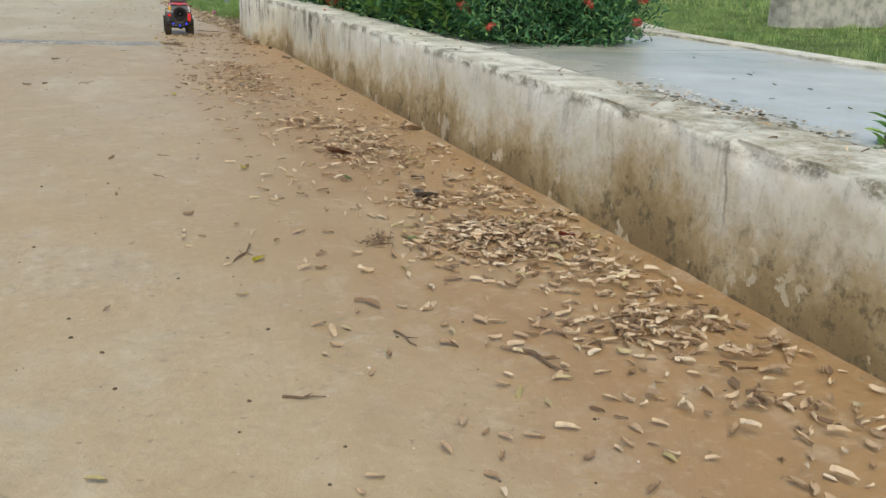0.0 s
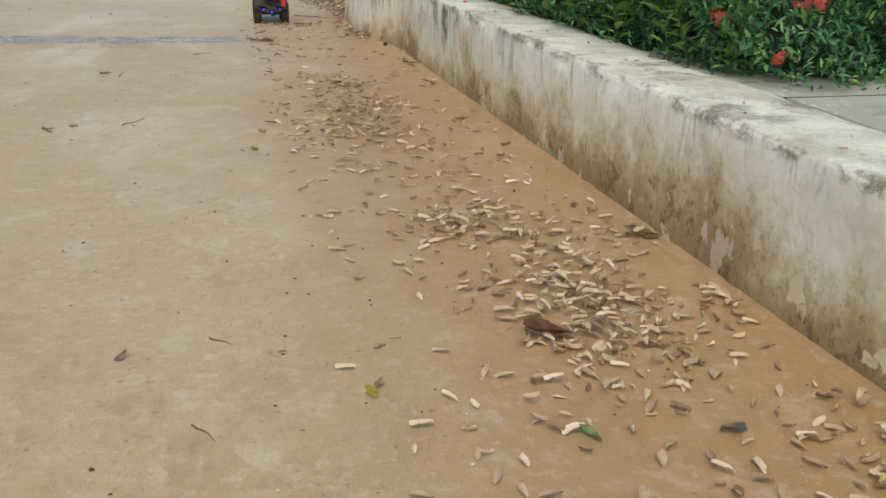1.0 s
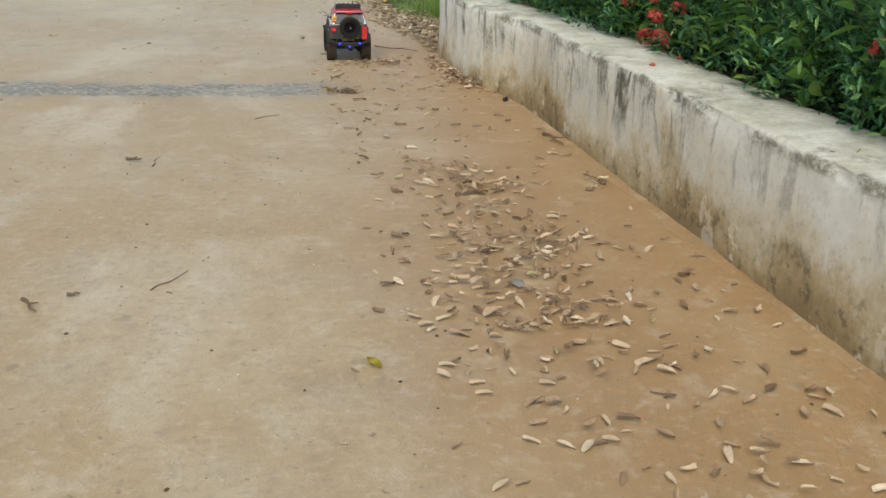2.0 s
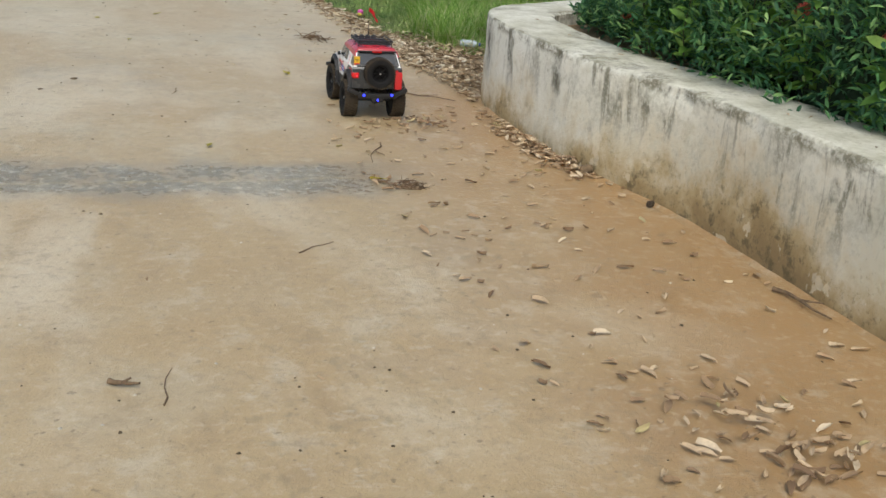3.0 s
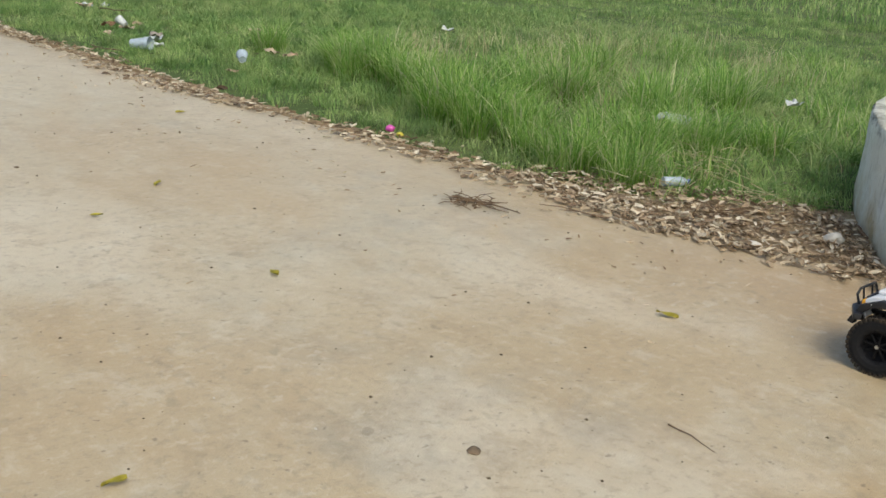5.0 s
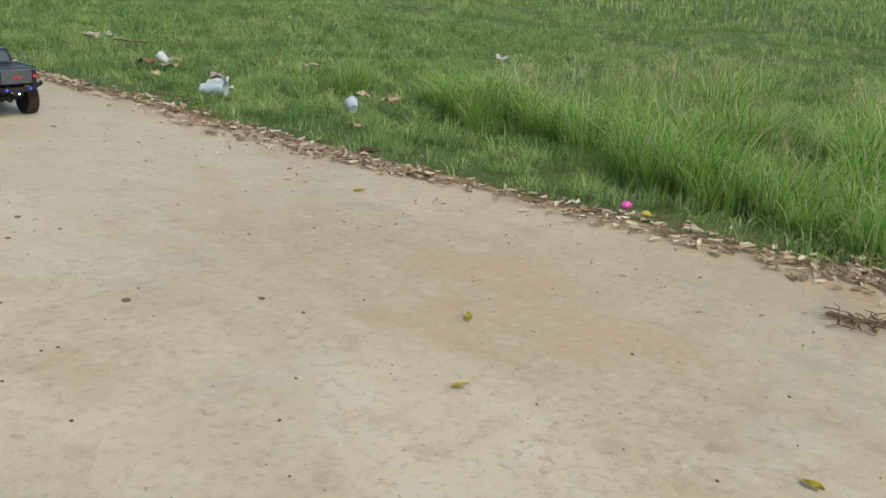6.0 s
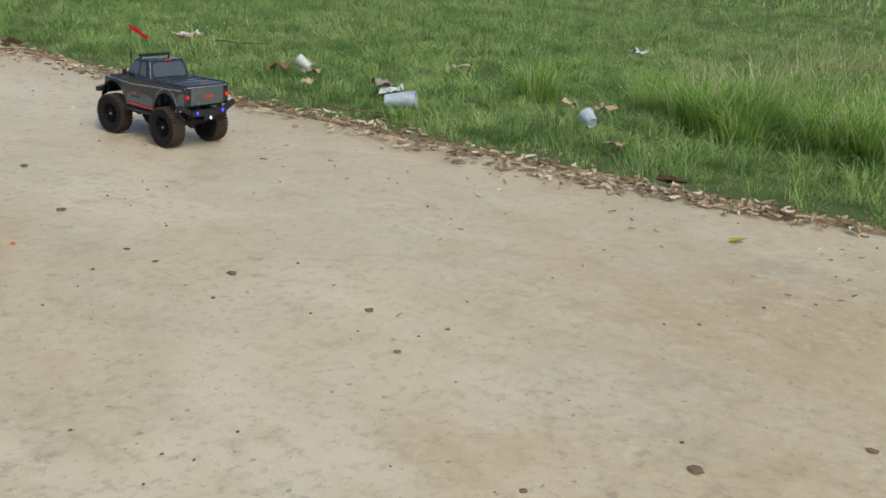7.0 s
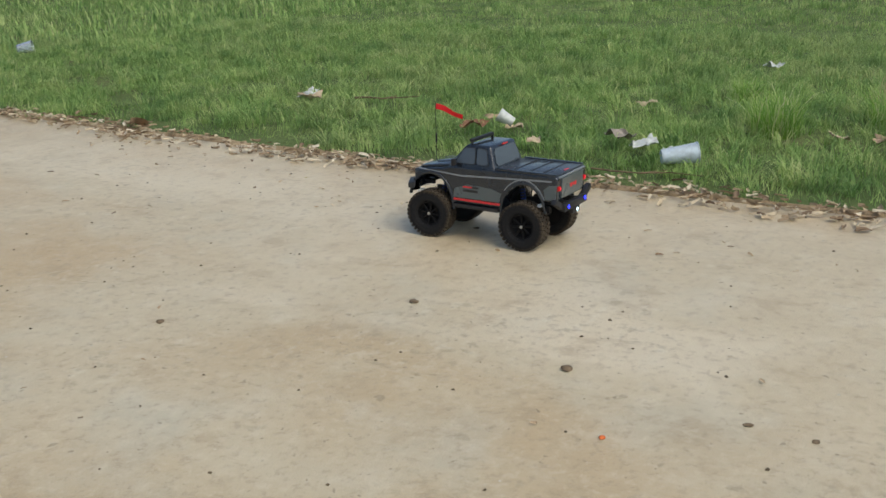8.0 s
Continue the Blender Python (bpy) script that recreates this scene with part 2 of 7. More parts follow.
    c = m.mix(m.math("MULTIPLY", chips, 0.8), c, (0.66, 0.58, 0.42))
    # the weathered rim, lichen and grime
    rim = m.step(z, 0.360, 0.3665)
    top = m.ramp(m.noise(6, 8, 0.72), [(0.3, (0.42, 0.405, 0.31)), (0.45, (0.6, 0.59, 0.49)), (0.58, (0.75, 0.74, 0.65)), (0.72, (0.82, 0.815, 0.75))])
    top = m.mix(m.step(fine, 0.52, 0.66, 0.0, 0.4), top, (0.36, 0.33, 0.21))
    crust = m.math("MULTIPLY", m.step(patch, 0.4, 0.58), m.step(m.math("ADD", y, m.math("MULTIPLY", patch, 1.0)), 0.5, 1.8, 0.85, 0.12))
    top = m.mix(m.math("MULTIPLY", crust, m.step(blot, 0.38, 0.56, 0.45, 1.0)), top, (0.36, 0.32, 0.215))
    top = m.mix(m.math("MULTIPLY", crust, m.step(fine, 0.5, 0.58, 0.0, 0.6)), top, (0.2, 0.175, 0.11))
    c = m.mix(rim, c, top)
    # a broken line of grime along the worn arris
    arris = m.math("MULTIPLY", m.step(z, 0.325, 0.35), m.step(z, 0.3695, 0.3735, 1.0, 0.0))
    arris = m.math("MULTIPLY", arris, m.step(m.noise(7, 6, 0.68, (1, 1, 2.0)), 0.46, 0.6))
    c = m.mix(m.math("MULTIPLY", arris, m.step(fine, 0.36, 0.56, 0.35, 0.9)), c, (0.2, 0.185, 0.13))
    h = m.math("ADD", m.math("MULTIPLY", fine, 0.6), m.math("ADD", m.math("MULTIPLY", blot, 0.9), m.math("MULTIPLY", chips, -0.4)))
    return m.color(c).bump(h, 0.5, 0.012).m


def slab_material():
    m = Mat("wet_screed", rough=0.3, spec=0.7)
    x, y = m.axis(0), m.axis(1)
    a, b, f = m.noise(0.9, 4, 0.5), m.noise(4, 6, 0.62), m.noise(45, 5, 0.7)
    c = m.ramp(b, [(0.3, (0.5, 0.5, 0.44)), (0.55, (0.6, 0.6, 0.545)), (0.75, (0.67, 0.67, 0.62))])
    # Darker towards the shrubs: damp, with their reflection put into the colour.
    wet = m.step(m.math("ADD", y, m.math("MULTIPLY", m.math("SUBTRACT", a, 0.5), 2.4)), 0.7, 1.3)
    c = m.mix(m.math("MULTIPLY", wet, 0.32), c, (0.34, 0.34, 0.31))
    c = m.mix(m.step(f, 0.55, 0.75, 0.0, 0.2), c, (0.3, 0.29, 0.23))
    # soil washed along the planter side, a pale ledge under the shrubs
    side = m.step(m.math("ADD", x, m.math("MULTIPLY", m.math("SUBTRACT", b, 0.5), 0.7)), 1.32, 1.55, 0.35, 0.0)
    c = m.mix(side, c, (0.46, 0.415, 0.29))
    ledge = m.math("ADD", m.math("SUBTRACT", y, 1.84), m.math("MULTIPLY", m.math("SUBTRACT", b, 0.5), 0.08))
    c = m.mix(m.step(ledge, -0.03, 0.03, 0.0, 0.8), c, (0.62, 0.61, 0.53))
    joint = m.math("ABSOLUTE", m.math("ADD", m.math("SUBTRACT", y, 1.955), m.math("MULTIPLY", m.math("SUBTRACT", b, 0.5), 0.03)), 0.0)
    c = m.mix(m.step(joint, 0.004, 0.01, 0.9, 0.0), c, (0.09, 0.085, 0.07))
    m.set("Roughness", m.math("ADD", m.math("ADD", m.step(a, 0.35, 0.65, 0.2, 0.08), m.math("MULTIPLY", side, 0.5)), m.math("MULTIPLY", f, 0.08)))
    return m.color(c).bump(m.math("ADD", f, m.math("MULTIPLY", b, 2.0)), 0.06, 0.006).m


def earth_material():
    m = Mat("bare_brown_earth", rough=0.95, spec=0.2)
    a, f = m.noise(3, 6, 0.65), m.noise(40, 6, 0.72)
    c = m.ramp(a, [(0.3, (0.3, 0.205, 0.115)), (0.5, (0.41, 0.3, 0.175)), (0.7, (0.5, 0.395, 0.25))])
    c = m.mix(m.step(f, 0.45, 0.7, 0.0, 0.6), c, (0.13, 0.09, 0.05))
    return m.color(c).bump(f, 0.9, 0.03).m


def leaf_material(name, stops, rough=0.55, through=0.25, patch=None, single=False):
    """Leaves and blades: a colour for each one, a mottling and some light let through."""
    m = Mat(name, rough=rough, spec=0.35)
    r = m.piece() if single else m.island()
    if patch:
        drift = m.step(m.noise(5.5, 5, 0.62, distort=0.8), 0.3, 0.72)
        r = m.math("ADD", m.math("MULTIPLY", r, 0.3), m.math("MULTIPLY", drift, 0.7))
    c = m.ramp(r, stops)
    if patch:
        c = m.mix(m.step(m.noise(patch[0], 4, 0.6), patch[1], patch[2], 0.0, patch[3]), c, patch[4])
    if patch:
        # Uneven green; the dark patches also put shade between clumps into the colour.
        low = (stops[0][1][0] * 0.7, stops[0][1][1] * 0.78, stops[0][1][2] * 0.8)
        c = m.mix(m.step(m.noise(2.2, 5, 0.62), 0.52, 0.36, 0.0, 0.6), c, low)
        c = m.mix(m.step(m.noise(7.5, 4, 0.6), 0.5, 0.36, 0.0, 0.5), c, low)
        c = m.mix(m.step(m.noise(5.0, 4, 0.6), 0.54, 0.68, 0.0, 0.5), c, (0.4, 0.56, 0.17))
    c = m.mix(m.step(m.noise(60, 3, 0.6), 0.4, 0.75, 0.0, 0.3), c, (stops[0][1][0] * 0.6, stops[0][1][1] * 0.6, stops[0][1][2] * 0.6))
    m.color(c)
    if through:
        tr = m.node("ShaderNodeBsdfTranslucent")
        m.link(c, tr.inputs["Color"])
        mx = m.node("ShaderNodeMixShader")
        mx.inputs[0].default_value = through
        m.link(m.b.outputs[0], mx.inputs[1])
        m.link(tr.outputs[0], mx.inputs[2])
        m.link(mx.outputs[0], m.t.nodes["Material Output"].inputs["Surface"])
    return m.m


def plain(name, colour, rough=0.5, metal=0.0, spec=0.5, vary=0.12, grain=40.0, bump=0.05):
    """A nearly even surface with a slight mottling and grain."""
    m = Mat(name, rough=rough, metal=metal, spec=spec)
    n = m.noise(grain, 4, 0.6)
    d = tuple(v * (1 - vary * 2) for v in colour)
    c = m.mix(m.step(n, 0.35, 0.75), colour, d)
    m.color(c)
    m.set("Roughness", m.step(n, 0.2, 0.8, max(0.02, rough - 0.08), min(1, rough + 0.1)))
    return m.bump(n, bump, 0.002).m


ROAD = road_material()
SOIL = soil_material()
EARTH = earth_material()
PLASTER = plaster_material()
SCREED = slab_material()
GRASS = leaf_material("grass_blades", [(0.0, (0.14, 0.265, 0.075)), (0.3, (0.255, 0.405, 0.115)), (0.6, (0.41, 0.535, 0.18)), (0.8, (0.54, 0.595, 0.25)), (1.0, (0.68, 0.645, 0.37))], 0.65, 0.45, (0.6, 0.48, 0.68, 0.5, (0.5, 0.53, 0.25)))
STRAW = leaf_material("straw_stalks", [(0.0, (0.4, 0.34, 0.17)), (0.5, (0.6, 0.53, 0.3)), (1.0, (0.76, 0.69, 0.46))], 0.6, 0.35)
TALL = leaf_material("tall_grass_blades", [(0.0, (0.14, 0.3, 0.05)), (0.4, (0.28, 0.47, 0.09)), (0.7, (0.44, 0.6, 0.16)), (0.86, (0.6, 0.64, 0.3)), (1.0, (0.76, 0.7, 0.46))], 0.55, 0.5)
HEDGE = leaf_material("shrub_leaves", [(0.0, (0.032, 0.1, 0.05)), (0.45, (0.065, 0.185, 0.075)), (0.75, (0.115, 0.275, 0.095)), (0.9, (0.22, 0.4, 0.13)), (1.0, (0.34, 0.52, 0.18))], 0.45, 0.25)
STRAP = leaf_material("strap_leaves", [(0.0, (0.14, 0.25, 0.1)), (0.6, (0.24, 0.37, 0.16)), (1.0, (0.34, 0.46, 0.22))], 0.45, 0.3)
SHOOT = leaf_material("young_shoots", [(0.0, (0.12, 0.26, 0.05)), (0.6, (0.22, 0.4, 0.08)), (1.0, (0.36, 0.54, 0.13))], 0.45, 0.35)
LITTER = leaf_material("dry_leaves", [(0.0, (0.19, 0.12, 0.07)), (0.2, (0.36, 0.25, 0.15)), (0.5, (0.53, 0.4, 0.26)), (0.8, (0.64, 0.515, 0.355)), (0.95, (0.72, 0.61, 0.45)), (1.0, (0.42, 0.36, 0.16))], 0.75, 0.12)
LITTER_BROWN = leaf_material("brown_leaf_litter", [(0.0, (0.17, 0.115, 0.07)), (0.25, (0.33, 0.24, 0.15)), (0.55, (0.5, 0.4, 0.27)), (0.82, (0.63, 0.54, 0.39)), (1.0, (0.74, 0.67, 0.53))], 0.75, 0.15)
LEAF = leaf_material("single_dry_leaves", [(0.0, (0.19, 0.12, 0.07)), (0.2, (0.36, 0.25, 0.15)), (0.5, (0.53, 0.4, 0.26)), (0.8, (0.64, 0.515, 0.355)), (0.95, (0.72, 0.61, 0.45)), (1.0, (0.42, 0.36, 0.16))], 0.75, 0.12, single=True)
PETAL = leaf_material("red_petals", [(0.0, (0.36, 0.04, 0.032)), (0.5, (0.58, 0.095, 0.07)), (1.0, (0.68, 0.18, 0.13))], 0.5, 0.25)
BARK = plain("twig_bark", (0.2, 0.135, 0.08), 0.85, vary=0.25, grain=60, bump=0.4)
STEM = plain("green_stems", (0.07, 0.085, 0.035), 0.7, vary=0.2)


# ---- building helpers ----
def part(name, bm, material, parent=None, label=""):
    """Links a bmesh as one mesh object under a thing or a part."""
    me = bpy.data.meshes.new(name)
    bm.to_mesh(me)
    bm.free()
    return link(name, me, material, parent, label)


def link(name, me, material, parent=None, label=""):
    if material is not None and not me.materials:
        me.materials.append(material)
    ob = new(name, me)
    if parent is not None:
        ob.parent = parent
    if label:
        ob["label"] = label
    return ob


def smooth(ob, angle=35):
    me = ob.data
    me.shade_smooth()
    me.set_sharp_from_angle(angle=radians(angle))
    return ob


def thing(name, m, label, category, group="", kind=""):
    ob = new(name)
    ob.empty_display_size = 0.05
    ob.matrix_basis = m
    return tagged(ob, label, category, group, kind)


def arrays(name, verts, faces):
    """A mesh from numpy arrays: verts (n, 3), faces a list of (k, sides) index arrays."""
    me = bpy.data.meshes.new(name)
    me.vertices.add(len(verts))
    me.vertices.foreach_set("co", np.ascontiguousarray(verts, dtype=np.float32).ravel())
    loops = np.concatenate([f.ravel() for f in faces]).astype(np.int32)
    sizes = np.concatenate([np.full(len(f), f.shape[1]) for f in faces])
    me.loops.add(len(loops))
    me.loops.foreach_set("vertex_index", loops)
    me.polygons.add(len(sizes))
    me.polygons.foreach_set("loop_start", np.concatenate([[0], np.cumsum(sizes)[:-1]]).astype(np.int32))
    me.update(calc_edges=True)
    me.validate()
    return me


def scatter(name, verts, faces, mats, offs):
    """One mesh of many copies of a small template, each with its own 3x3 matrix and place."""
    t = np.array(verts, dtype=np.float64)
    n, k = len(offs), len(t)
    v = np.einsum("nij,vj->nvi", mats, t) + np.asarray(offs)[:, None, :]
    out = []
    for size in (3, 4):
        f = np.array([q for q in faces if len(q) == size], dtype=np.int64)
        if len(f):
            out.append((f[None] + (np.arange(n) * k)[:, None, None]).reshape(-1, size))
    return arrays(name, v.reshape(-1, 3), out)


RNG = np.random.default_rng(7)


def turns(n, tilt=0.4, rng=RNG):
    """Random rotations: any heading, tilted by about that many radians."""
    a, p, r = rng.uniform(0, 2 * np.pi, n), rng.normal(0, tilt, n), rng.normal(0, tilt, n)
    ca, sa, cp, sp, cr, sr = np.cos(a), np.sin(a), np.cos(p), np.sin(p), np.cos(r), np.sin(r)
    z, o = np.zeros(n), np.ones(n)
    Z = np.stack([ca, -sa, z, sa, ca, z, z, z, o], 1).reshape(n, 3, 3)
    X = np.stack([o, z, z, z, cp, -sp, z, sp, cp], 1).reshape(n, 3, 3)
    Y = np.stack([cr, z, sr, z, o, z, -sr, z, cr], 1).reshape(n, 3, 3)
    return Z @ X @ Y


def wave(x, y, s, seed=0.0):
    """A smooth random field in -1..1 for numpy arrays."""
    return (np.sin(x * s * 1.3 + 1.7 * np.sin(y * s * 0.9 + seed) + seed * 2.1) + np.sin(y * s * 1.7 + 1.3 * np.sin(x * s * 1.1 - seed) - seed)) / 2


def box(bm, c, s, bevel=0.0, m=None, seg=2):
    r = bmesh.ops.create_cube(bm, size=1.0)
    vs = r["verts"]
    bmesh.ops.transform(bm, matrix=Matrix.LocRotScale(c, None, s), verts=vs)
    if bevel:
        es = list({e for v in vs for e in v.link_edges})
        g = bmesh.ops.bevel(bm, geom=es, offset=bevel, segments=seg, affect="EDGES", profile=0.6)
        vs = list({v for f in g["faces"] for v in f.verts} | {v for v in vs if v.is_valid})
    if m is not None:
        bmesh.ops.transform(bm, matrix=m, verts=vs)
    return vs


def rod(bm, a, b, r0, r1=None, seg=10):
    """A cylinder or cone from a to b."""
    a, b = Vector(a), Vector(b)
    r1 = r0 if r1 is None else r1
    d = b - a
    m = Matrix.Translation((a + b) / 2) @ d.to_track_quat("Z", "Y").to_matrix().to_4x4()
    return bmesh.ops.create_cone(bm, cap_ends=True, segments=seg, radius1=r0, radius2=r1, depth=d.length, matrix=m)["verts"]


def pipe(bm, pts, r, seg=8):
    """A round bar along points, with balls at the bends."""
    for a, b in zip(pts, pts[1:]):
        rod(bm, a, b, r, r, seg)
    for p in pts[1:-1]:
        bmesh.ops.create_uvsphere(bm, u_segments=seg, v_segments=6, radius=r * 1.02, matrix=Matrix.Translation(p))


def turned(bm, profile, seg=32, m=None):
    """A lathe: (radius, height) pairs turned round z."""
    rings = []
    for r, h in profile:
        rings.append([bm.verts.new((r * math.cos(2 * math.pi * i / seg), r * math.sin(2 * math.pi * i / seg), h)) for i in range(seg)])
    for p, q in zip(rings, rings[1:]):
        for i in range(seg):
            bm.faces.new((p[i], p[(i + 1) % seg], q[(i + 1) % seg], q[i]))
    if m is not None:
        bmesh.ops.transform(bm, matrix=m, verts=[v for r in rings for v in r])
    return rings


# ---- ground, road and planter ----
EDGE_Y = (-20.0, 6.0, 7.4, 8.4, 10.0, 11.7, 13.0, 15.5, 22.0, 40.0)
EDGE_X = (0.98, 0.98, 1.0, 0.98, 0.86, 0.78, 0.76, 0.9, 1.2, 2.0)


def edge(y):
    """Where the road's edge runs."""
    return np.interp(y, EDGE_Y, EDGE_X)


def make_ground():
    bm = bmesh.new()
    bmesh.ops.create_grid(bm, x_segments=40, y_segments=40, size=400)
    for v in bm.verts:
        v.co.z = -0.012
    tagged(part("ground", bm, SOIL), "green field soil under the grass", "ground", kind="structure")


def make_road():
    ys = np.arange(-16.0, 42.0, 0.06)
    xs = np.concatenate([np.linspace(-16, -3, 14), np.linspace(-2.6, 0.4, 11)])
    rows = []
    for y in ys:
        e = float(edge(y)) + 0.05 * noise.noise((0, y * 1.3, 3)) + 0.025 * noise.noise((5, y * 6, 3))
        lim = 1.2 if y < 6.8 else e
        line = [(x, y, 0.0) for x in xs] + [(lim - 0.12, y, 0.0), (lim, y, -0.004), (lim + 0.1, y, -0.014)]
        rows.append(line)
    v = np.array(rows)
    n, k = v.shape[:2]
    idx = np.arange(n * k).reshape(n, k)
    f = np.stack([idx[:-1, :-1], idx[:-1, 1:], idx[1:, 1:], idx[1:, :-1]], -1).reshape(-1, 4)
    me = arrays("road", v.reshape(-1, 3), [f])
    ob = link("road", me, ROAD)
    tagged(ob, "worn concrete path under ochre dust with grey washed patches", "road", kind="structure")


END = [(0.93, 6.2), (0.925, 6.5), (0.928, 6.8), (0.95, 7.05), (1.03, 7.3), (1.17, 7.48), (1.39, 7.63), (1.7, 7.82), (2.1, 8.0), (2.5, 8.07), (2.95, 7.98), (3.4, 7.68), (3.75, 7.2), (3.93, 6.6), (3.9, 6.0)]


def glide(pts, step):
    """A smooth curve through points."""
    out = []
    for a, b, c, d in zip(pts, pts[1:], pts[2:], pts[3:]):
        a, b, c, d = Vector(a), Vector(b), Vector(c), Vector(d)
        n = max(2, round((c - b).length / step))
        for k in range(n):
            t = k / n
            q = 0.5 * (2 * b + (c - a) * t + (2 * a - 5 * b + 4 * c - d) * t * t + (3 * b - a - 3 * c + d) * t ** 3)
            out.append((q.x, q.y))
    return out


def planter_line():
    """The planter's outer outline, from the near end along the path, round the end and back."""
    pts = [(1.035, y) for y in np.arange(-4.0, 5.4, 0.04)]
    pts += [(1.035 - 0.11 * (0.5 - 0.5 * math.cos(math.pi * min(1.0, (y - 5.4) / 0.9))), y) for y in np.arange(5.4, 6.48, 0.04)]
    pts += glide(END, 0.04)
    pts += [(3.93 - 1.1 * s, 6.6 - 4.3 * s) for s in np.linspace(0.0, 0.87, 70)]
    return pts


def make_planter():
    line = [Vector((x, y, 0)) for x, y in planter_line()]
    thick = 0.29
    prof = [(0.0, -0.03), (0.0, 0.0), (-0.004, 0.05), (0.0, 0.1), (0.0, 0.16), (0.002, 0.22), (0.0, 0.28), (0.0, 0.33), (0.0, 0.352), (0.003, 0.366), (0.01, 0.3705), (0.035, 0.372),
            (0.09, 0.372), (0.16, 0.373), (0.22, 0.372), (thick - 0.02, 0.37), (thick, 0.36), (thick + 0.002, 0.28)]
    rows = []
    for i, p in enumerate(line):
        d = (line[min(i + 1, len(line) - 1)] - line[max(i - 1, 0)]).normalized()
        inward = Vector((d.y, -d.x, 0))
        row = []
        for s, z in prof:
            q = p + inward * s
            q.z = z
            w = noise.noise(q * 7) * 0.003 + noise.noise(q * 30) * 0.002
            if 0.34 < z:
                q.z += noise.noise(q * 14) * 0.004 + noise.noise(q * 2.2) * 0.006
            if 0.345 < z < 0.369 and s < 0.02:
                chip = max(0.0, noise.noise(q * 13) - 0.18) * 0.04 + max(0.0, noise.noise(q * 31) - 0.25) * 0.012
                q += inward * chip
                q.z -= chip * 0.8
            q -= inward * w
            row.append(q)
        rows.append(row)
    v = np.array([[tuple(q) for q in r] for r in rows])
    n, k = v.shape[:2]
    idx = np.arange(n * k).reshape(n, k)
    f = np.stack([idx[:-1, :-1], idx[1:, :-1], idx[1:, 1:], idx[:-1, 1:]], -1).reshape(-1, 4)
    ends = np.stack([idx[0][::-1], idx[-1]])
    ob = smooth(link("planter_wall", arrays("planter_wall", v.reshape(-1, 3), [f, ends]), PLASTER), 60)
    tagged(ob, "low whitewashed planter wall, mould-streaked, with a rounded end", "wall", kind="structure")
    # earth inside the planter
    bm = bmesh.new()
    inner = [p for p in planter_line() if p[1] > 2.3]
    c = (2.2, 5.4)
    vs = [bm.verts.new((x + (c[0] - x) * 0.06, y + (c[1] - y) * 0.04, 0.31)) for x, y in inner]
    bm.faces.new(vs)
    tagged(part("planting_bed", bm, EARTH), "dark earth inside the planter", "earth", kind="structure")


def make_slab():
    bm = bmesh.new()
    xs, ys = np.linspace(1.342, 2.78, 16), np.linspace(-4.0, 2.8, 62)
    grid = [[bm.verts.new((x, y, 0.362 + 0.004 * noise.noise((x * 2, y * 2, 0)))) for x in xs] for y in ys]
    for r, q in zip(grid, grid[1:]):
        for i in range(len(xs) - 1):
            bm.faces.new((r[i], r[i + 1], q[i + 1], q[i]))
    rim = [e for e in bm.edges if e.is_boundary]
    g = bmesh.ops.extrude_edge_only(bm, edges=rim)
    for v in g["geom"]:
        if isinstance(v, bmesh.types.BMVert):
            v.co.z = -0.03
    tagged(part("concrete_platform", bm, SCREED), "smooth grey concrete platform, damp and puddled, beside the shrubs", "platform", kind="structure")


def make_earth():
    """Bare earth in the corner behind the planter's end and along the edge of the path."""
    rows = []
    for y in np.arange(6.6, 22.0, 0.06):
        e = float(edge(y))
        wide = 0.1 + 0.7 * math.exp(-((y - 7.75) / 0.62) ** 2) + 0.05 * noise.noise((0, y * 3, 9))
        rows.append([(e - 0.02 + (wide + 0.02) * k / 6, y, -0.009 + 0.012 * math.sin(math.pi * k / 6) * (k > 1)) for k in range(7)])
    v = np.array(rows)
    n, k = v.shape[:2]
    i = np.arange(n * k).reshape(n, k)
    f = np.stack([i[:-1, :-1], i[:-1, 1:], i[1:, 1:], i[1:, :-1]], -1).reshape(-1, 4)
    tagged(link("bare_earth", arrays("bare_earth", v.reshape(-1, 3), [f]), EARTH), "bare brown earth between path, planter and grass", "earth", kind="structure")


make_ground()
make_earth()
make_road()
make_planter()
make_slab()


def make_platform_rim():
    """The raised outer border of the platform."""
    bm = bmesh.new()
    box(bm, (2.84, -0.68, 0.185), (0.14, 7.1, 0.385), 0.012)
    for v in bm.verts:
        v.co.x += 0.004 * noise.noise(v.co * 5)
    tagged(part("platform_rim", bm, PLASTER), "weathered pale border of the platform", "kerb", kind="structure")


make_platform_rim()


def make_soil_drift():
    """Washed-up soil lying in a low uneven bank against the wall's foot."""
    rows = []
    for x, y in planter_line():
        if y > 7.0 or x > 1.2:
            break
        w = 0.026 + 0.02 * noise.noise((3, y * 1.7, 1)) + 0.012 * noise.noise((8, y * 9, 1))
        h = 0.01 + 0.007 * noise.noise((1, y * 2.3, 5)) + 0.005 * noise.noise((1, y * 14, 5))
        rows.append([(x + 0.012, y, h), (x - w * 0.25, y, h * 0.62), (x - w * 0.6, y, h * 0.25), (x - w, y, 0.002), (x - w - 0.01, y, -0.004)])
    v = np.array(rows)
    n, k = v.shape[:2]
    i = np.arange(n * k).reshape(n, k)
    f = np.stack([i[:-1, :-1], i[1:, :-1], i[1:, 1:], i[:-1, 1:]], -1).reshape(-1, 4)
    ob = smooth(link("soil_bank", arrays("soil_bank", v.reshape(-1, 3), [f]), ROAD), 60)
    tagged(ob, "low bank of washed-up soil along the wall's foot", "soil", kind="structure")


make_soil_drift()


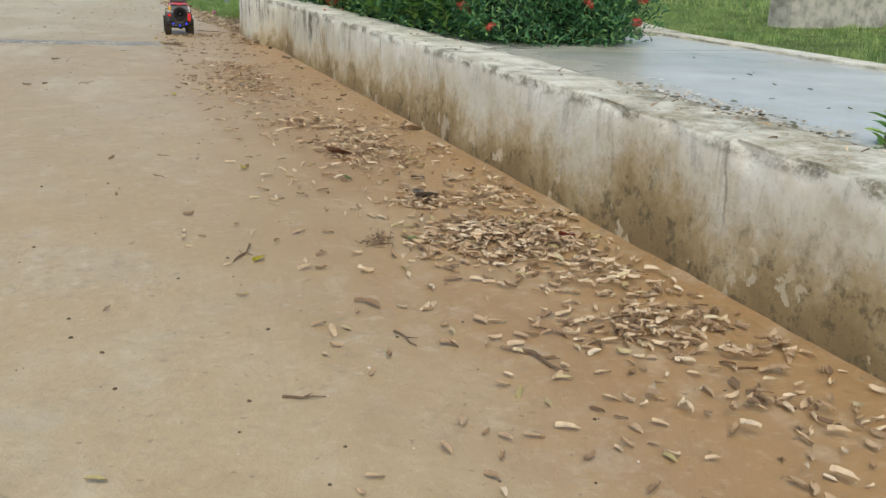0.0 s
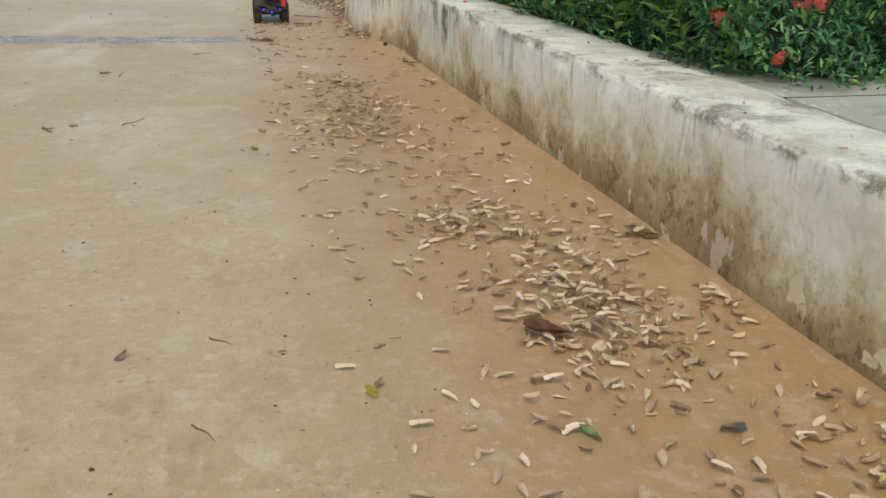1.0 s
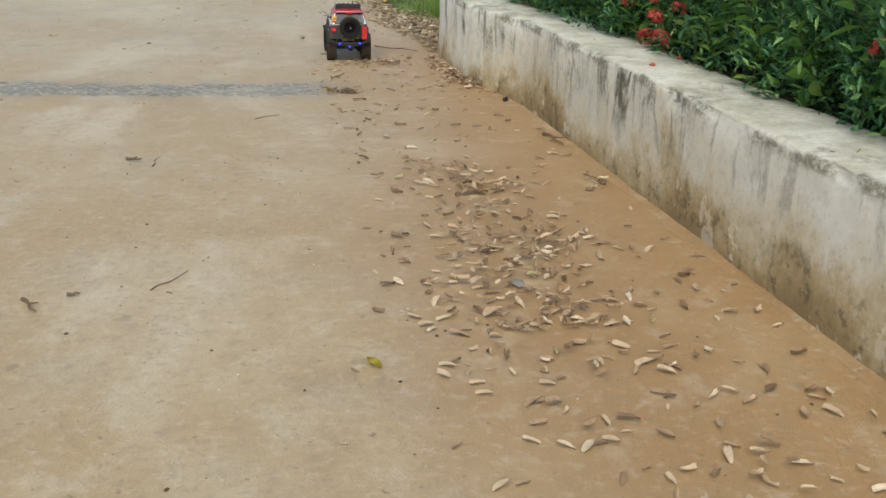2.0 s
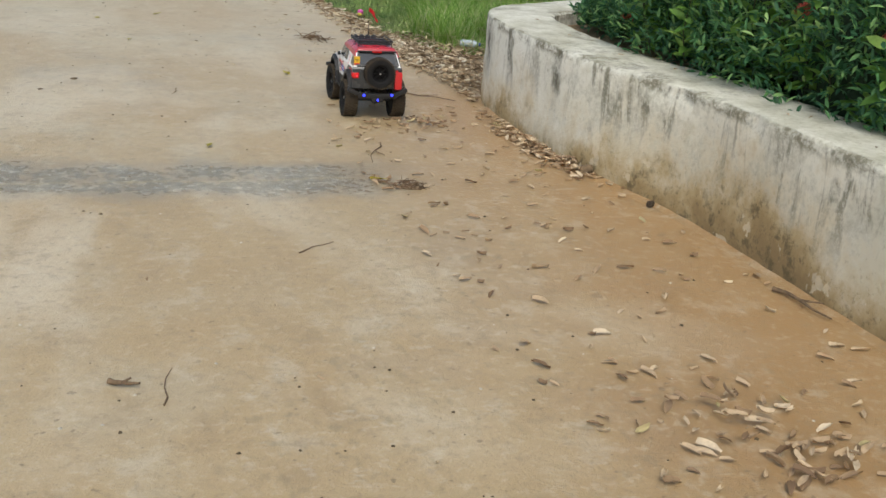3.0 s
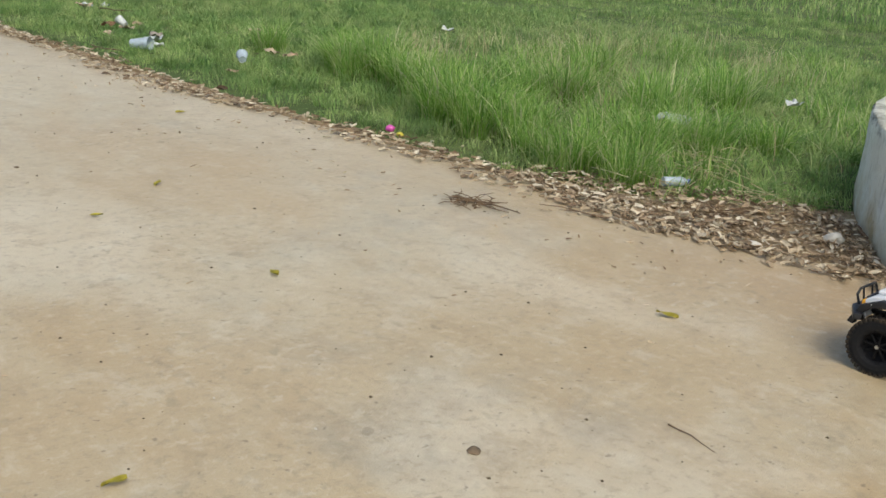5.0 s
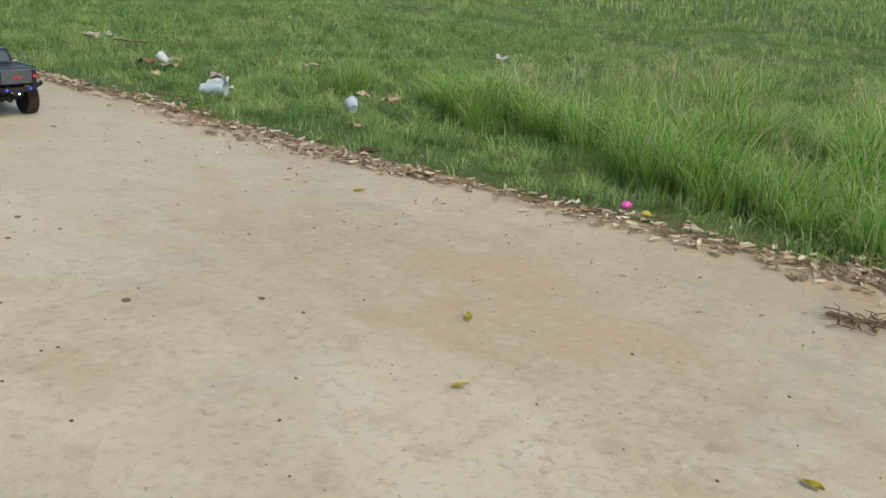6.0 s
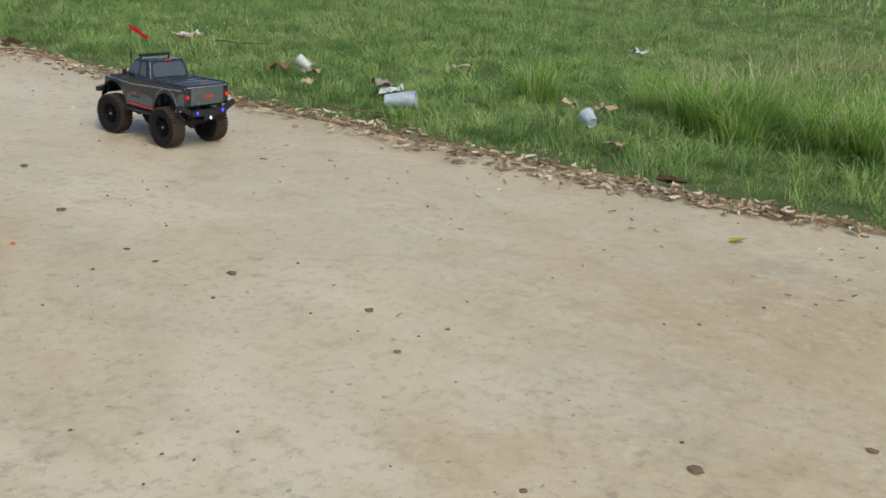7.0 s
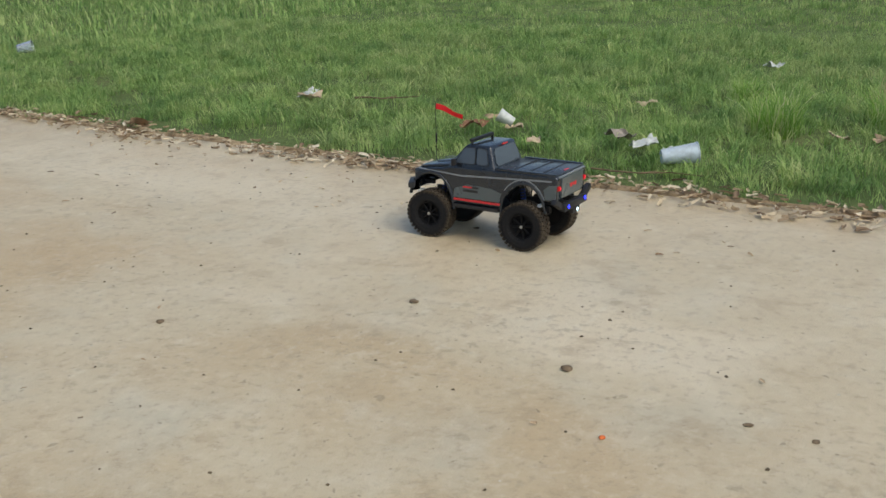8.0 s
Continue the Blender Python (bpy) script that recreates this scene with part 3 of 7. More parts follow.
# ---- grass ----
BLADE_V = [(-0.5, 0, 0), (0.5, 0, 0), (-0.36, 0.12, 0.55), (0.36, 0.12, 0.55), (0, 0.45, 1.0)]
BLADE_F = [(0, 1, 3, 2), (2, 3, 4)]


def blades(name, pts, height, width, lean, material, label):
    n = len(pts)
    # neighbours lean the same way, in swirls
    a = 3.5 * wave(pts[:, 0], pts[:, 1], 3.4, 6.0) + 2.5 * wave(pts[:, 0], pts[:, 1], 9.0, 2.5) + RNG.normal(0, 0.75, n)
    l = RNG.uniform(0.2, 1.0, n) * lean
    ca, sa = np.cos(a), np.sin(a)
    z = np.zeros(n)
    m = np.stack([ca * width, -sa * l * height, z, sa * width, ca * l * height, z, z, z, height], 1).reshape(n, 3, 3)
    off = np.concatenate([pts, np.full((n, 1), -0.022)], 1)
    ob = link(name, scatter(name, BLADE_V, BLADE_F, m, off), material)
    return tagged(ob, label, "grass", kind="stuff")


def outside_planter(p):
    x, y = p[:, 0], p[:, 1]
    ring = [(0.9, -5.0), (0.95, 5.0)] + [(a - 0.01, b + 0.01) for a, b in END[:-1]] + [(2.95, 2.4), (2.95, -5.0)]
    inside = np.zeros(len(p), bool)
    for (x0, y0), (x1, y1) in zip(ring, ring[1:] + ring[:1]):
        cross = ((y0 > y) != (y1 > y)) & (x < (x1 - x0) * (y - y0) / (y1 - y0 + 1e-12) + x0)
        inside ^= cross
    return ~inside


def field(x0, x1, y0, y1, count, margin):
    p = np.stack([RNG.uniform(x0, x1, count), RNG.uniform(y0, y1, count)], 1)
    e = edge(p[:, 1]) + 0.08 * wave(p[:, 0] * 0 + 1, p[:, 1], 4.0, 2.0)
    d = p[:, 0] - e
    bare = 0.6 * np.exp(-((p[:, 1] - 7.75) / 0.55) ** 2)
    keep = (d > margin + bare) & outside_planter(p) & (RNG.uniform(0, 1, count) < np.clip((d - margin) / 0.35, 0.12, 1))
    return p[keep]


def make_grass():
    p = field(0.75, 4.2, 7.0, 19.0, 175000, 0.05)
    w = wave(p[:, 0], p[:, 1], 3.1, 1.0) + 0.6 * wave(p[:, 0], p[:, 1], 8.0, 4.0)
    h = (0.036 + 0.034 * np.clip(w, -0.75, 1.3)) * RNG.uniform(0.5, 1.4, len(p))
    blades("lawn_grass", p, h, RNG.uniform(0.0025, 0.005, len(p)), 3.4, GRASS, "short green lawn grass beside the path")
    p = field(3.6, 11.0, 1.0, 24.0, 110000, 0.1)
    w = wave(p[:, 0], p[:, 1], 2.3, 1.0) + 0.6 * wave(p[:, 0], p[:, 1], 6.0, 4.0)
    h = (0.05 + 0.04 * np.clip(w, -0.6, 1.3)) * RNG.uniform(0.6, 1.4, len(p))
    blades("meadow_grass", p, h, RNG.uniform(0.006, 0.011, len(p)), 2.2, GRASS, "green meadow grass with straw-coloured patches")
    p = field(0.8, 34.0, -6.0, 70.0, 120000, 0.1)
    p = p[(p[:, 0] > 10.5) | (p[:, 1] > 18.5)]
    h = 0.13 * RNG.uniform(0.6, 1.5, len(p))
    blades("far_grass", p, h, RNG.uniform(0.018, 0.035, len(p)), 1.8, GRASS, "green grass far across the field")


def make_clumps():
    """Low leaning clumps that break up the lawn."""
    c = field(0.8, 6.5, 7.4, 19.0, 5600, 0.08)
    k = 22
    n = len(c) * k
    size = np.repeat(RNG.uniform(0.5, 1.3, len(c)), k)
    a = RNG.uniform(0, 2 * np.pi, n)
    r = 0.05 * size * np.sqrt(RNG.uniform(0, 1, n))
    pts = np.repeat(c, k, 0) + np.stack([r * np.cos(a), r * np.sin(a)], 1)
    h = 0.08 * size * RNG.uniform(0.5, 1.2, n)
    out = RNG.uniform(0.6, 1.9, n) * h
    w = RNG.uniform(0.003, 0.006, n)
    d = a + RNG.normal(0, 0.5, n) - np.pi / 2
    z = np.zeros(n)
    m = np.stack([np.cos(d) * w, -np.sin(d) * out, z, np.sin(d) * w, np.cos(d) * out, z, z, z, h], 1).reshape(n, 3, 3)
    v = [(-0.5, 0, 0), (0.5, 0, 0), (-0.4, 0.2, 0.6), (0.4, 0.2, 0.6), (-0.25, 0.6, 0.9), (0.25, 0.6, 0.9), (0, 1.05, 0.8)]
    f = [(0, 1, 3, 2), (2, 3, 5, 4), (4, 5, 6)]
    ob = link("grass_clumps", scatter("grass_clumps", v, f, m, np.concatenate([pts, np.full((n, 1), -0.015)], 1)), GRASS)
    tagged(ob, "low leaning clumps of green lawn grass", "grass", kind="stuff")


make_grass()
make_clumps()


ARCH_V = [(-0.5, 0, 0), (0.5, 0, 0), (-0.5, 0.06, 0.3), (0.5, 0.06, 0.3), (-0.42, 0.22, 0.6), (0.42, 0.22, 0.6), (-0.28, 0.48, 0.84), (0.28, 0.48, 0.84), (0, 0.85, 0.93)]
ARCH_F = [(0, 1, 3, 2), (2, 3, 5, 4), (4, 5, 7, 6), (6, 7, 8)]


def tuft_mesh(name, n, radius, tall):
    r = radius * np.sqrt(RNG.uniform(0, 1, n))
    a = RNG.uniform(0, 2 * np.pi, n)
    d = a + RNG.normal(0, 1.3, n)
    h = tall * RNG.uniform(0.35, 1.1, n)
    lean = RNG.uniform(0.1, 1.7, n) * h
    w = RNG.uniform(0.003, 0.0068, n)
    z = np.zeros(n)
    ca, sa = np.cos(d - np.pi / 2), np.sin(d - np.pi / 2)
    m = np.stack([ca * w, -sa * lean, z, sa * w, ca * lean, z, z, z, h], 1).reshape(n, 3, 3)
    return scatter(name, ARCH_V, ARCH_F, m, np.stack([r * np.cos(a), r * np.sin(a), z - 0.022], 1))


def tall_front(y):
    """Where the uncut grass begins behind the short lawn."""
    return np.interp(y, (8.3, 8.9, 9.5, 9.9, 10.4, 11.1, 11.6, 12.0), (1.2, 1.25, 1.45, 1.42, 1.76, 1.82, 2.3, 2.8))


def make_tufts():
    meshes = [tuft_mesh("grass_tuft", n, r, h) for n, r, h in ((430, 0.13, 0.26), (520, 0.16, 0.29), (380, 0.12, 0.21), (450, 0.15, 0.32))]
    spots = [(1.95, 11.15, 1), (2.06, 11.3, 0.95), (1.86, 11.02, 0.85), (2.12, 11.05, 1), (1.9, 10.5, 1), (1.97, 10.66, 1), (2.06, 10.4, 1.05), (1.84, 10.38, 0.9), (1.5, 9.86, 0.9), (1.6, 9.7, 1), (1.76, 9.6, 1.05), (1.66, 9.97, 1),
             (1.5, 9.3, 1), (1.27, 8.85, 0.8), (2.0, 9.2, 1.1), (3.2, 9.3, 1), (2.1, 8.75, 1), (1.75, 8.8, 0.9), (1.35, 9.15, 0.75), (2.4, 9.2, 1.1), (2.8, 9.5, 1), (1.45, 9.55, 0.8), (2.45, 8.6, 0.9), (1.3, 8.6, 0.7), (1.6, 9.0, 0.85),
             (2.5, 11.72, 0.65), (2.97, 12.5, 0.6), (2.06, 12.16, 0.7), (2.17, 11.6, 0.6), (2.5, 9.9, 1.05), (2.7, 10.6, 0.9), (3.4, 10.4, 1), (3.7, 9.6, 1), (2.3, 10.0, 0.9)]
    for i, (x, y, s) in enumerate(spots):
        ob = link("grass_tuft", meshes[i % 4], TALL)
        ob.matrix_basis = pose(x, y, 0, 0, 0, 67 * i) @ Matrix.Diagonal((s, s, s, 1))
        tagged(ob, "tall arching green grass tuft with straw-coloured tips", "grass", "tall grass tufts by the path")
    p = np.stack([RNG.uniform(1.2, 6.0, 16000), RNG.uniform(8.3, 12.0, 16000)], 1)
    keep = (wave(p[:, 0], p[:, 1], 3.3, 3.0) > RNG.uniform(0.0, 0.7, 16000)) & outside_planter(p) & (p[:, 0] > tall_front(p[:, 1]) + 0.05) & (p[:, 1] < 11.5)
    p = p[keep]
    blades("tall_grass", p, RNG.uniform(0.06, 0.22, len(p)), RNG.uniform(0.0035, 0.008, len(p)), 3.2, TALL, "uncut tall grass, green with dry yellow stalks")
    p = np.stack([RNG.uniform(1.3, 6.5, 9000), RNG.uniform(8.8, 12.0, 9000)], 1)
    lush = 0.9 - np.abs(p[:, 1] - 11.0) / 2.4 - np.clip(p[:, 0] - 3.6, 0, 3) * 0.25
    keep = (wave(p[:, 0], p[:, 1], 2.6, 5.0) + lush > RNG.uniform(0.3, 1.6, 9000)) & outside_planter(p) & (p[:, 0] > tall_front(p[:, 1]) + 0.2)
    p = p[keep]
    blades("dry_stalks", p, RNG.uniform(0.1, 0.3, len(p)), RNG.uniform(0.0025, 0.005, len(p)), 2.6, STRAW, "straw-coloured dry stalks among the tall grass")

    # long single blades that arch out over the edge, some green, some bleached
    for name, mat, n, label in (("arching_blades", TALL, 420, "long arching grass blades over the path's edge"), ("bleached_stalks", STRAW, 260, "bleached straw stalks bent among the grass")):
        p = np.stack([RNG.uniform(1.15, 3.4, n), RNG.uniform(8.2, 11.6, n)], 1)
        p = p[outside_planter(p) & (p[:, 0] > tall_front(p[:, 1]) - 0.05)]
        k = len(p)
        d = RNG.uniform(0, 2 * np.pi, k)
        h, w = RNG.uniform(0.06, 0.2, k), RNG.uniform(0.0035, 0.007, k)
        out, z = h * RNG.uniform(1.0, 2.8, k), np.zeros(k)
        m = np.stack([np.cos(d) * w, -np.sin(d) * out, z, np.sin(d) * w, np.cos(d) * out, z, z, z, h], 1).reshape(k, 3, 3)
        ob = link(name, scatter(name, ARCH_V, ARCH_F, m, np.concatenate([p, np.full((k, 1), -0.015)], 1)), mat)
        tagged(ob, label, "grass", kind="stuff")


make_tufts()

# ---- shrubs in the planter ----
LEAF_V = [(0, 0, 0), (-0.5, 0.35, 0.1), (0.5, 0.35, 0.1), (-0.42, 0.7, 0.06), (0.42, 0.7, 0.06), (0, 1.0, -0.06), (0, 0.35, 0), (0, 0.7, 0)]
LEAF_F = [(0, 6, 1), (0, 2, 6), (1, 6, 7, 3), (6, 2, 4, 7), (3, 7, 5), (7, 4, 5)]


def bases(axis, up):
    """3x3 matrices with y along axis and z near up."""
    y = axis / np.linalg.norm(axis, axis=1, keepdims=True)
    x = np.cross(y, up)
    x /= np.linalg.norm(x, axis=1, keepdims=True) + 1e-9
    z = np.cross(x, y)
    return np.stack([x, y, z], 2)


def foliage(name, n, size, length, width, seed):
    """Leaves over a lumpy rounded crown of the given half sizes, its foot at z = 0."""
    rng = np.random.default_rng(seed)
    d = rng.normal(0, 1, (n, 3))
    d /= np.linalg.norm(d, axis=1, keepdims=True)
    d[:, 2] = np.abs(d[:, 2]) * np.where(rng.uniform(0, 1, n) < 0.25, -0.35, 1)
    lump = 1 + 0.16 * np.sin(d[:, 0] * 5 + seed) * np.sin(d[:, 1] * 6 - seed) + 0.1 * np.sin(d[:, 2] * 9 + d[:, 0] * 7)
    r = lump * (1 - 0.3 * rng.uniform(0, 1, n) ** 2)
    box_r = 1 / np.maximum(np.max(np.abs(d), axis=1), 0.72)
    p = d * (r * box_r)[:, None] * np.array(size)
    p[:, 2] += size[2] * 0.45
    p[:, 2] = np.maximum(p[:, 2], rng.uniform(0.02, 0.1, n))
    axis = d * 0.6 + np.array([0, 0, 0.35]) + rng.normal(0, 0.55, (n, 3))
    up = d * 0.4 + np.array([0, 0, 1.0]) + rng.normal(0, 0.4, (n, 3))
    m = bases(axis, up)
    l = length * rng.uniform(0.6, 1.3, n)
    m = m * np.stack([width * rng.uniform(0.7, 1.2, n), l, l], 1)[:, None, :]
    return scatter(name, LEAF_V, LEAF_F, m, p)


# Solid filler blob; its dark colour stands in for shade behind the leaves.
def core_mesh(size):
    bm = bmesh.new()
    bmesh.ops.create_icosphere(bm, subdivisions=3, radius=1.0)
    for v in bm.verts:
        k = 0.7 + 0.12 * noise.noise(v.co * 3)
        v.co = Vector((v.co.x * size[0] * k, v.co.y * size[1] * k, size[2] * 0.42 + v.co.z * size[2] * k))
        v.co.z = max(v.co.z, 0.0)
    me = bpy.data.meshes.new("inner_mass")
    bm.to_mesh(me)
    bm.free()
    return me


def flower_mesh(seed):
    """A rounded head of small four-petalled florets."""
    rng = np.random.default_rng(seed)
    v, f = [(0, 0, 0)], []
    for k in range(4):
        a = k * math.pi / 2
        for da, r in ((-0.5, 0.6), (0, 1.0), (0.5, 0.6)):
            v.append((r * math.cos(a + da), r * math.sin(a + da), 0.12))
        f.append((0, 1 + 3 * k, 2 + 3 * k, 3 + 3 * k))
    n = 46
    d = rng.normal(0, 1, (n, 3))
    d /= np.linalg.norm(d, axis=1, keepdims=True)
    d[:, 2] = np.abs(d[:, 2]) - 0.25
    p = d * np.array([0.032, 0.032, 0.024]) * rng.uniform(0.75, 1.1, (n, 1))
    side = np.cross(d, rng.normal(0, 1, (n, 3)))
    m = bases(side, d) * (0.011 * rng.uniform(0.7, 1.2, n))[:, None, None]
    return scatter("flower_head", v, f, m, p)


# Shade between the leaves, put into one dark green colour.
INNER_SHADE = plain("painted_inner_shade", (0.02, 0.048, 0.018), 0.8, vary=0.3, grain=25, bump=0.6)
SHRUB_SIZES = ((0.46, 0.46, 0.42), (0.44, 0.5, 0.5), (0.42, 0.42, 0.36), (0.4, 0.4, 0.2), (0.3, 0.3, 0.11))
CROWNS = [foliage("leaves", n, s, 0.036, 0.0112, 11 + i) for i, (s, n) in enumerate(zip(SHRUB_SIZES, (11500, 12000, 9800, 7600, 4400)))]
CORES = [core_mesh(s) for s in SHRUB_SIZES]
HEADS = [flower_mesh(3), flower_mesh(4)]
FLOWERS = [(1.37, 1.97, 0.45), (1.46, 1.98, 0.59), (1.62, 1.97, 0.63), (1.34, 2.32, 0.52), (1.36, 1.9, 0.62), (1.86, 1.98, 0.56), (2.13, 1.99, 0.48), (2.15, 1.98, 0.59), (2.0, 1.96, 0.68), (1.33, 4.6, 0.61), (1.32, 4.68, 0.56),
           (1.31, 4.9, 0.53), (1.3, 4.62, 0.5), (1.3, 4.55, 0.44), (1.32, 4.72, 0.42), (1.31, 4.45, 0.55), (1.32, 5.1, 0.6), (1.34, 6.28, 0.6), (1.35, 6.12, 0.62), (1.6, 7.05, 0.46), (1.42, 6.82, 0.43), (1.5, 6.95, 0.47), (1.75, 7.2, 0.46),
           (1.38, 6.68, 0.43), (1.4, 5.8, 0.66), (1.36, 5.5, 0.62), (1.34, 3.4, 0.58), (1.36, 3.0, 0.66), (2.3, 7.5, 0.48), (1.36, 5.95, 0.62)]
SHRUBS = [(1.76, 2.5, 0), (1.84, 2.58, 0), (1.72, 3.02, 1), (1.73, 3.62, 0), (1.73, 4.22, 1), (1.72, 4.82, 0), (1.72, 5.42, 1), (1.74, 5.98, 0), (1.84, 6.5, 2), (1.66, 6.88, 4), (2.0, 7.14, 4), (2.36, 7.42, 4), (1.76, 7.08, 4), (2.02, 7.36, 4), (2.16, 6.85, 2), (2.55, 7.0, 2),
          (2.15, 3.2, 0), (2.3, 4.0, 1), (2.5, 4.8, 1), (2.55, 5.6, 1), (2.5, 6.3, 1), (2.3, 6.85, 3), (3.0, 6.6, 3), (2.95, 7.2, 4), (3.2, 5.8, 0)]


def make_shrubs():
    made = []
    for i, (x, y, k) in enumerate(SHRUBS):
        x -= 0.09 if 5.2 < y < 6.6 and x < 1.9 else 0.0
        base = thing("flowering_shrub", pose(x, y, 0.31, 0, 0, 0), "dense dark green shrub with red flower heads, in the planter", "shrub", "shrubs in the planter")
        lv = link("leaves", CROWNS[k], HEDGE, base)
        lv.rotation_euler.z = (i % 4) * math.pi / 2
        inner = link("inner_mass", CORES[k], INNER_SHADE, base)
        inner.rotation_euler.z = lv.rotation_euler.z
        made.append((Vector((x, y, 0.5)), base))
    for i, f in enumerate(FLOWERS):
        f = (f[0] - (0.07 if 2.6 < f[1] < 6.4 else 0.0), f[1] + (0.07 if f[1] < 2.1 else 0.0), f[2])
        base = min(made, key=lambda q: (q[0] - Vector(f)).length)[1]
        ob = link("flower_head", HEADS[i % 2], PETAL, base, "red flower head")
        ob.matrix_basis = base.matrix_basis.inverted() @ pose(*f, -20 + 13 * (i % 5), -35, 40 * i)
        ob.scale = ((0.8 if f[1] < 6 else 0.55) + 0.1 * (i % 5),) * 3


def sprig(name, m, leaves, tall, length, material, label):
    """A young shoot: stem and pairs of leaves."""
    base = thing(name, m, label, "plant", "young shoots along the planter")
    bm = bmesh.new()
    top = Vector((0.04, -0.03, tall))
    pipe(bm, [Vector((0, 0, 0)), Vector((0.012, 0.0, tall * 0.5)), top], 0.0022, 6)
    part("stem", bm, STEM, base)
    k = np.arange(leaves)
    s = 0.15 + 0.85 * k / leaves
    p = np.stack([0.04 * s ** 2, -0.03 * s ** 2, tall * s], 1)
    a = k * 2.4
    d = np.stack([np.cos(a), np.sin(a), RNG.uniform(0.1, 0.7, leaves)], 1)
    mm = bases(d, np.tile([0, 0, 1.0], (leaves, 1)) + RNG.normal(0, 0.2, (leaves, 3)))
    l = length * RNG.uniform(0.9, 1.5, leaves)
    mm = mm * np.stack([l * 0.36, l, l], 1)[:, None, :]
    link("leaves", scatter("leaves", LEAF_V, LEAF_F, mm, p), material, base)


def make_shoots():
    spots = [(1.36, 5.92, 16, 0.3, 0.085), (1.4, 6.1, 12, 0.22, 0.075), (1.37, 6.32, 12, 0.17, 0.07), (1.36, 5.7, 14, 0.2, 0.07), (1.35, 2.95, 14, 0.26, 0.06), (1.36, 2.6, 14, 0.3, 0.07), (1.36, 3.3, 12, 0.24, 0.07),
             (1.37, 6.02, 14, 0.26, 0.08), (1.435, -0.41, 16, 0.12, 0.05), (1.38, 5.6, 12, 0.26, 0.07), (1.37, 5.35, 12, 0.22, 0.06), (1.36, 4.7, 12, 0.24, 0.055), (1.36, 4.45, 14, 0.3, 0.055), (1.37, 3.9, 12, 0.28, 0.055), (1.37, 3.5, 14, 0.32, 0.06), (1.42, 2.3, 12, 0.26, 0.055), (1.7, 2.2, 12, 0.2, 0.05), (2.0, 2.2, 14, 0.22, 0.05),
             (1.35, 4.3, 14, 0.22, 0.06), (1.36, 4.05, 14, 0.2, 0.06), (1.35, 5.2, 12, 0.16, 0.06), (1.36, 6.48, 10, 0.13, 0.065), (1.37, 3.75, 12, 0.2, 0.06), (1.35, 5.05, 14, 0.18, 0.055), (1.36, 4.9, 14, 0.14, 0.055)]
    for i, (x, y, n, h, l) in enumerate(spots):
        sprig("young_shoot", pose(x - 0.05, y, 0.33, 0, 0, 53 * i), n, h, l, SHOOT, "bright green leafy shoot at the planter rim")


def make_rim_shoots():
    """More young growth, standing up through the shrubs along the planter's path side."""
    rng = random.Random(17)
    for i in range(38):
        y = 2.35 + 4.1 * (i + rng.random()) / 38
        x = (1.24 if y > 5.8 else 1.33) + rng.uniform(0.0, 0.16)
        sprig("young_shoot", pose(x, y, 0.35, rng.uniform(-14, 14), rng.uniform(-42, -12), rng.uniform(-50, 50)), 20, rng.uniform(0.2, 0.46), rng.uniform(0.05, 0.07), SHOOT, "bright green leafy shoot rising from the shrubs")


def make_strap_plant(x, y, count, reach, label, seed, droop=0.0):
    """Long strap leaves that arch over from one crown."""
    rng = np.random.default_rng(seed)
    base = thing("strap_leaf_plant", pose(x, y, 0.36), label, "plant")
    for i in range(count):
        a = rng.uniform(0, 2 * math.pi) if i > 5 else rng.uniform(2.2, 4.2)
        l, rise = reach * rng.uniform(0.7, 1.15), rng.uniform(0.9, 1.7)
        bm = bmesh.new()
        prev = None
        for k in range(13):
            s = k / 12
            out = l * s * (0.2 + 0.45 * s)
            z = l * rise * (s - (0.55 + droop) * s * s) + droop * 0.5
            w = (0.013 + 0.02 * droop) * (1 - s) ** 0.45 * (0.6 + 0.8 * min(1, s * 4)) + 0.0004
            c = Vector((math.cos(a) * out, math.sin(a) * out, max(z, 0.03)))
            t = Vector((-math.sin(a), math.cos(a), 0))
            row = [bm.verts.new(c - t * w + Vector((0, 0, w * 0.4))), bm.verts.new(c), bm.verts.new(c + t * w + Vector((0, 0, w * 0.4)))]
            if prev:
                for j in (0, 1):
                    bm.faces.new((prev[j], prev[j + 1], row[j + 1], row[j]))
            prev = row
        ob = part("leaf", bm, STRAP, base)
        ob.data.shade_smooth()


make_shrubs()
make_shoots()
make_rim_shoots()
make_strap_plant(1.3, 6.2, 11, 0.42, "pale green strap-leaved plant arching over the planter rim", 5, 0.3)
make_strap_plant(1.45, 2.85, 9, 0.3, "small green strap-leaved weed by the planter rim", 8)
make_strap_plant(1.46, 5.55, 8, 0.3, "small green strap-leaved weed by the planter rim", 9)


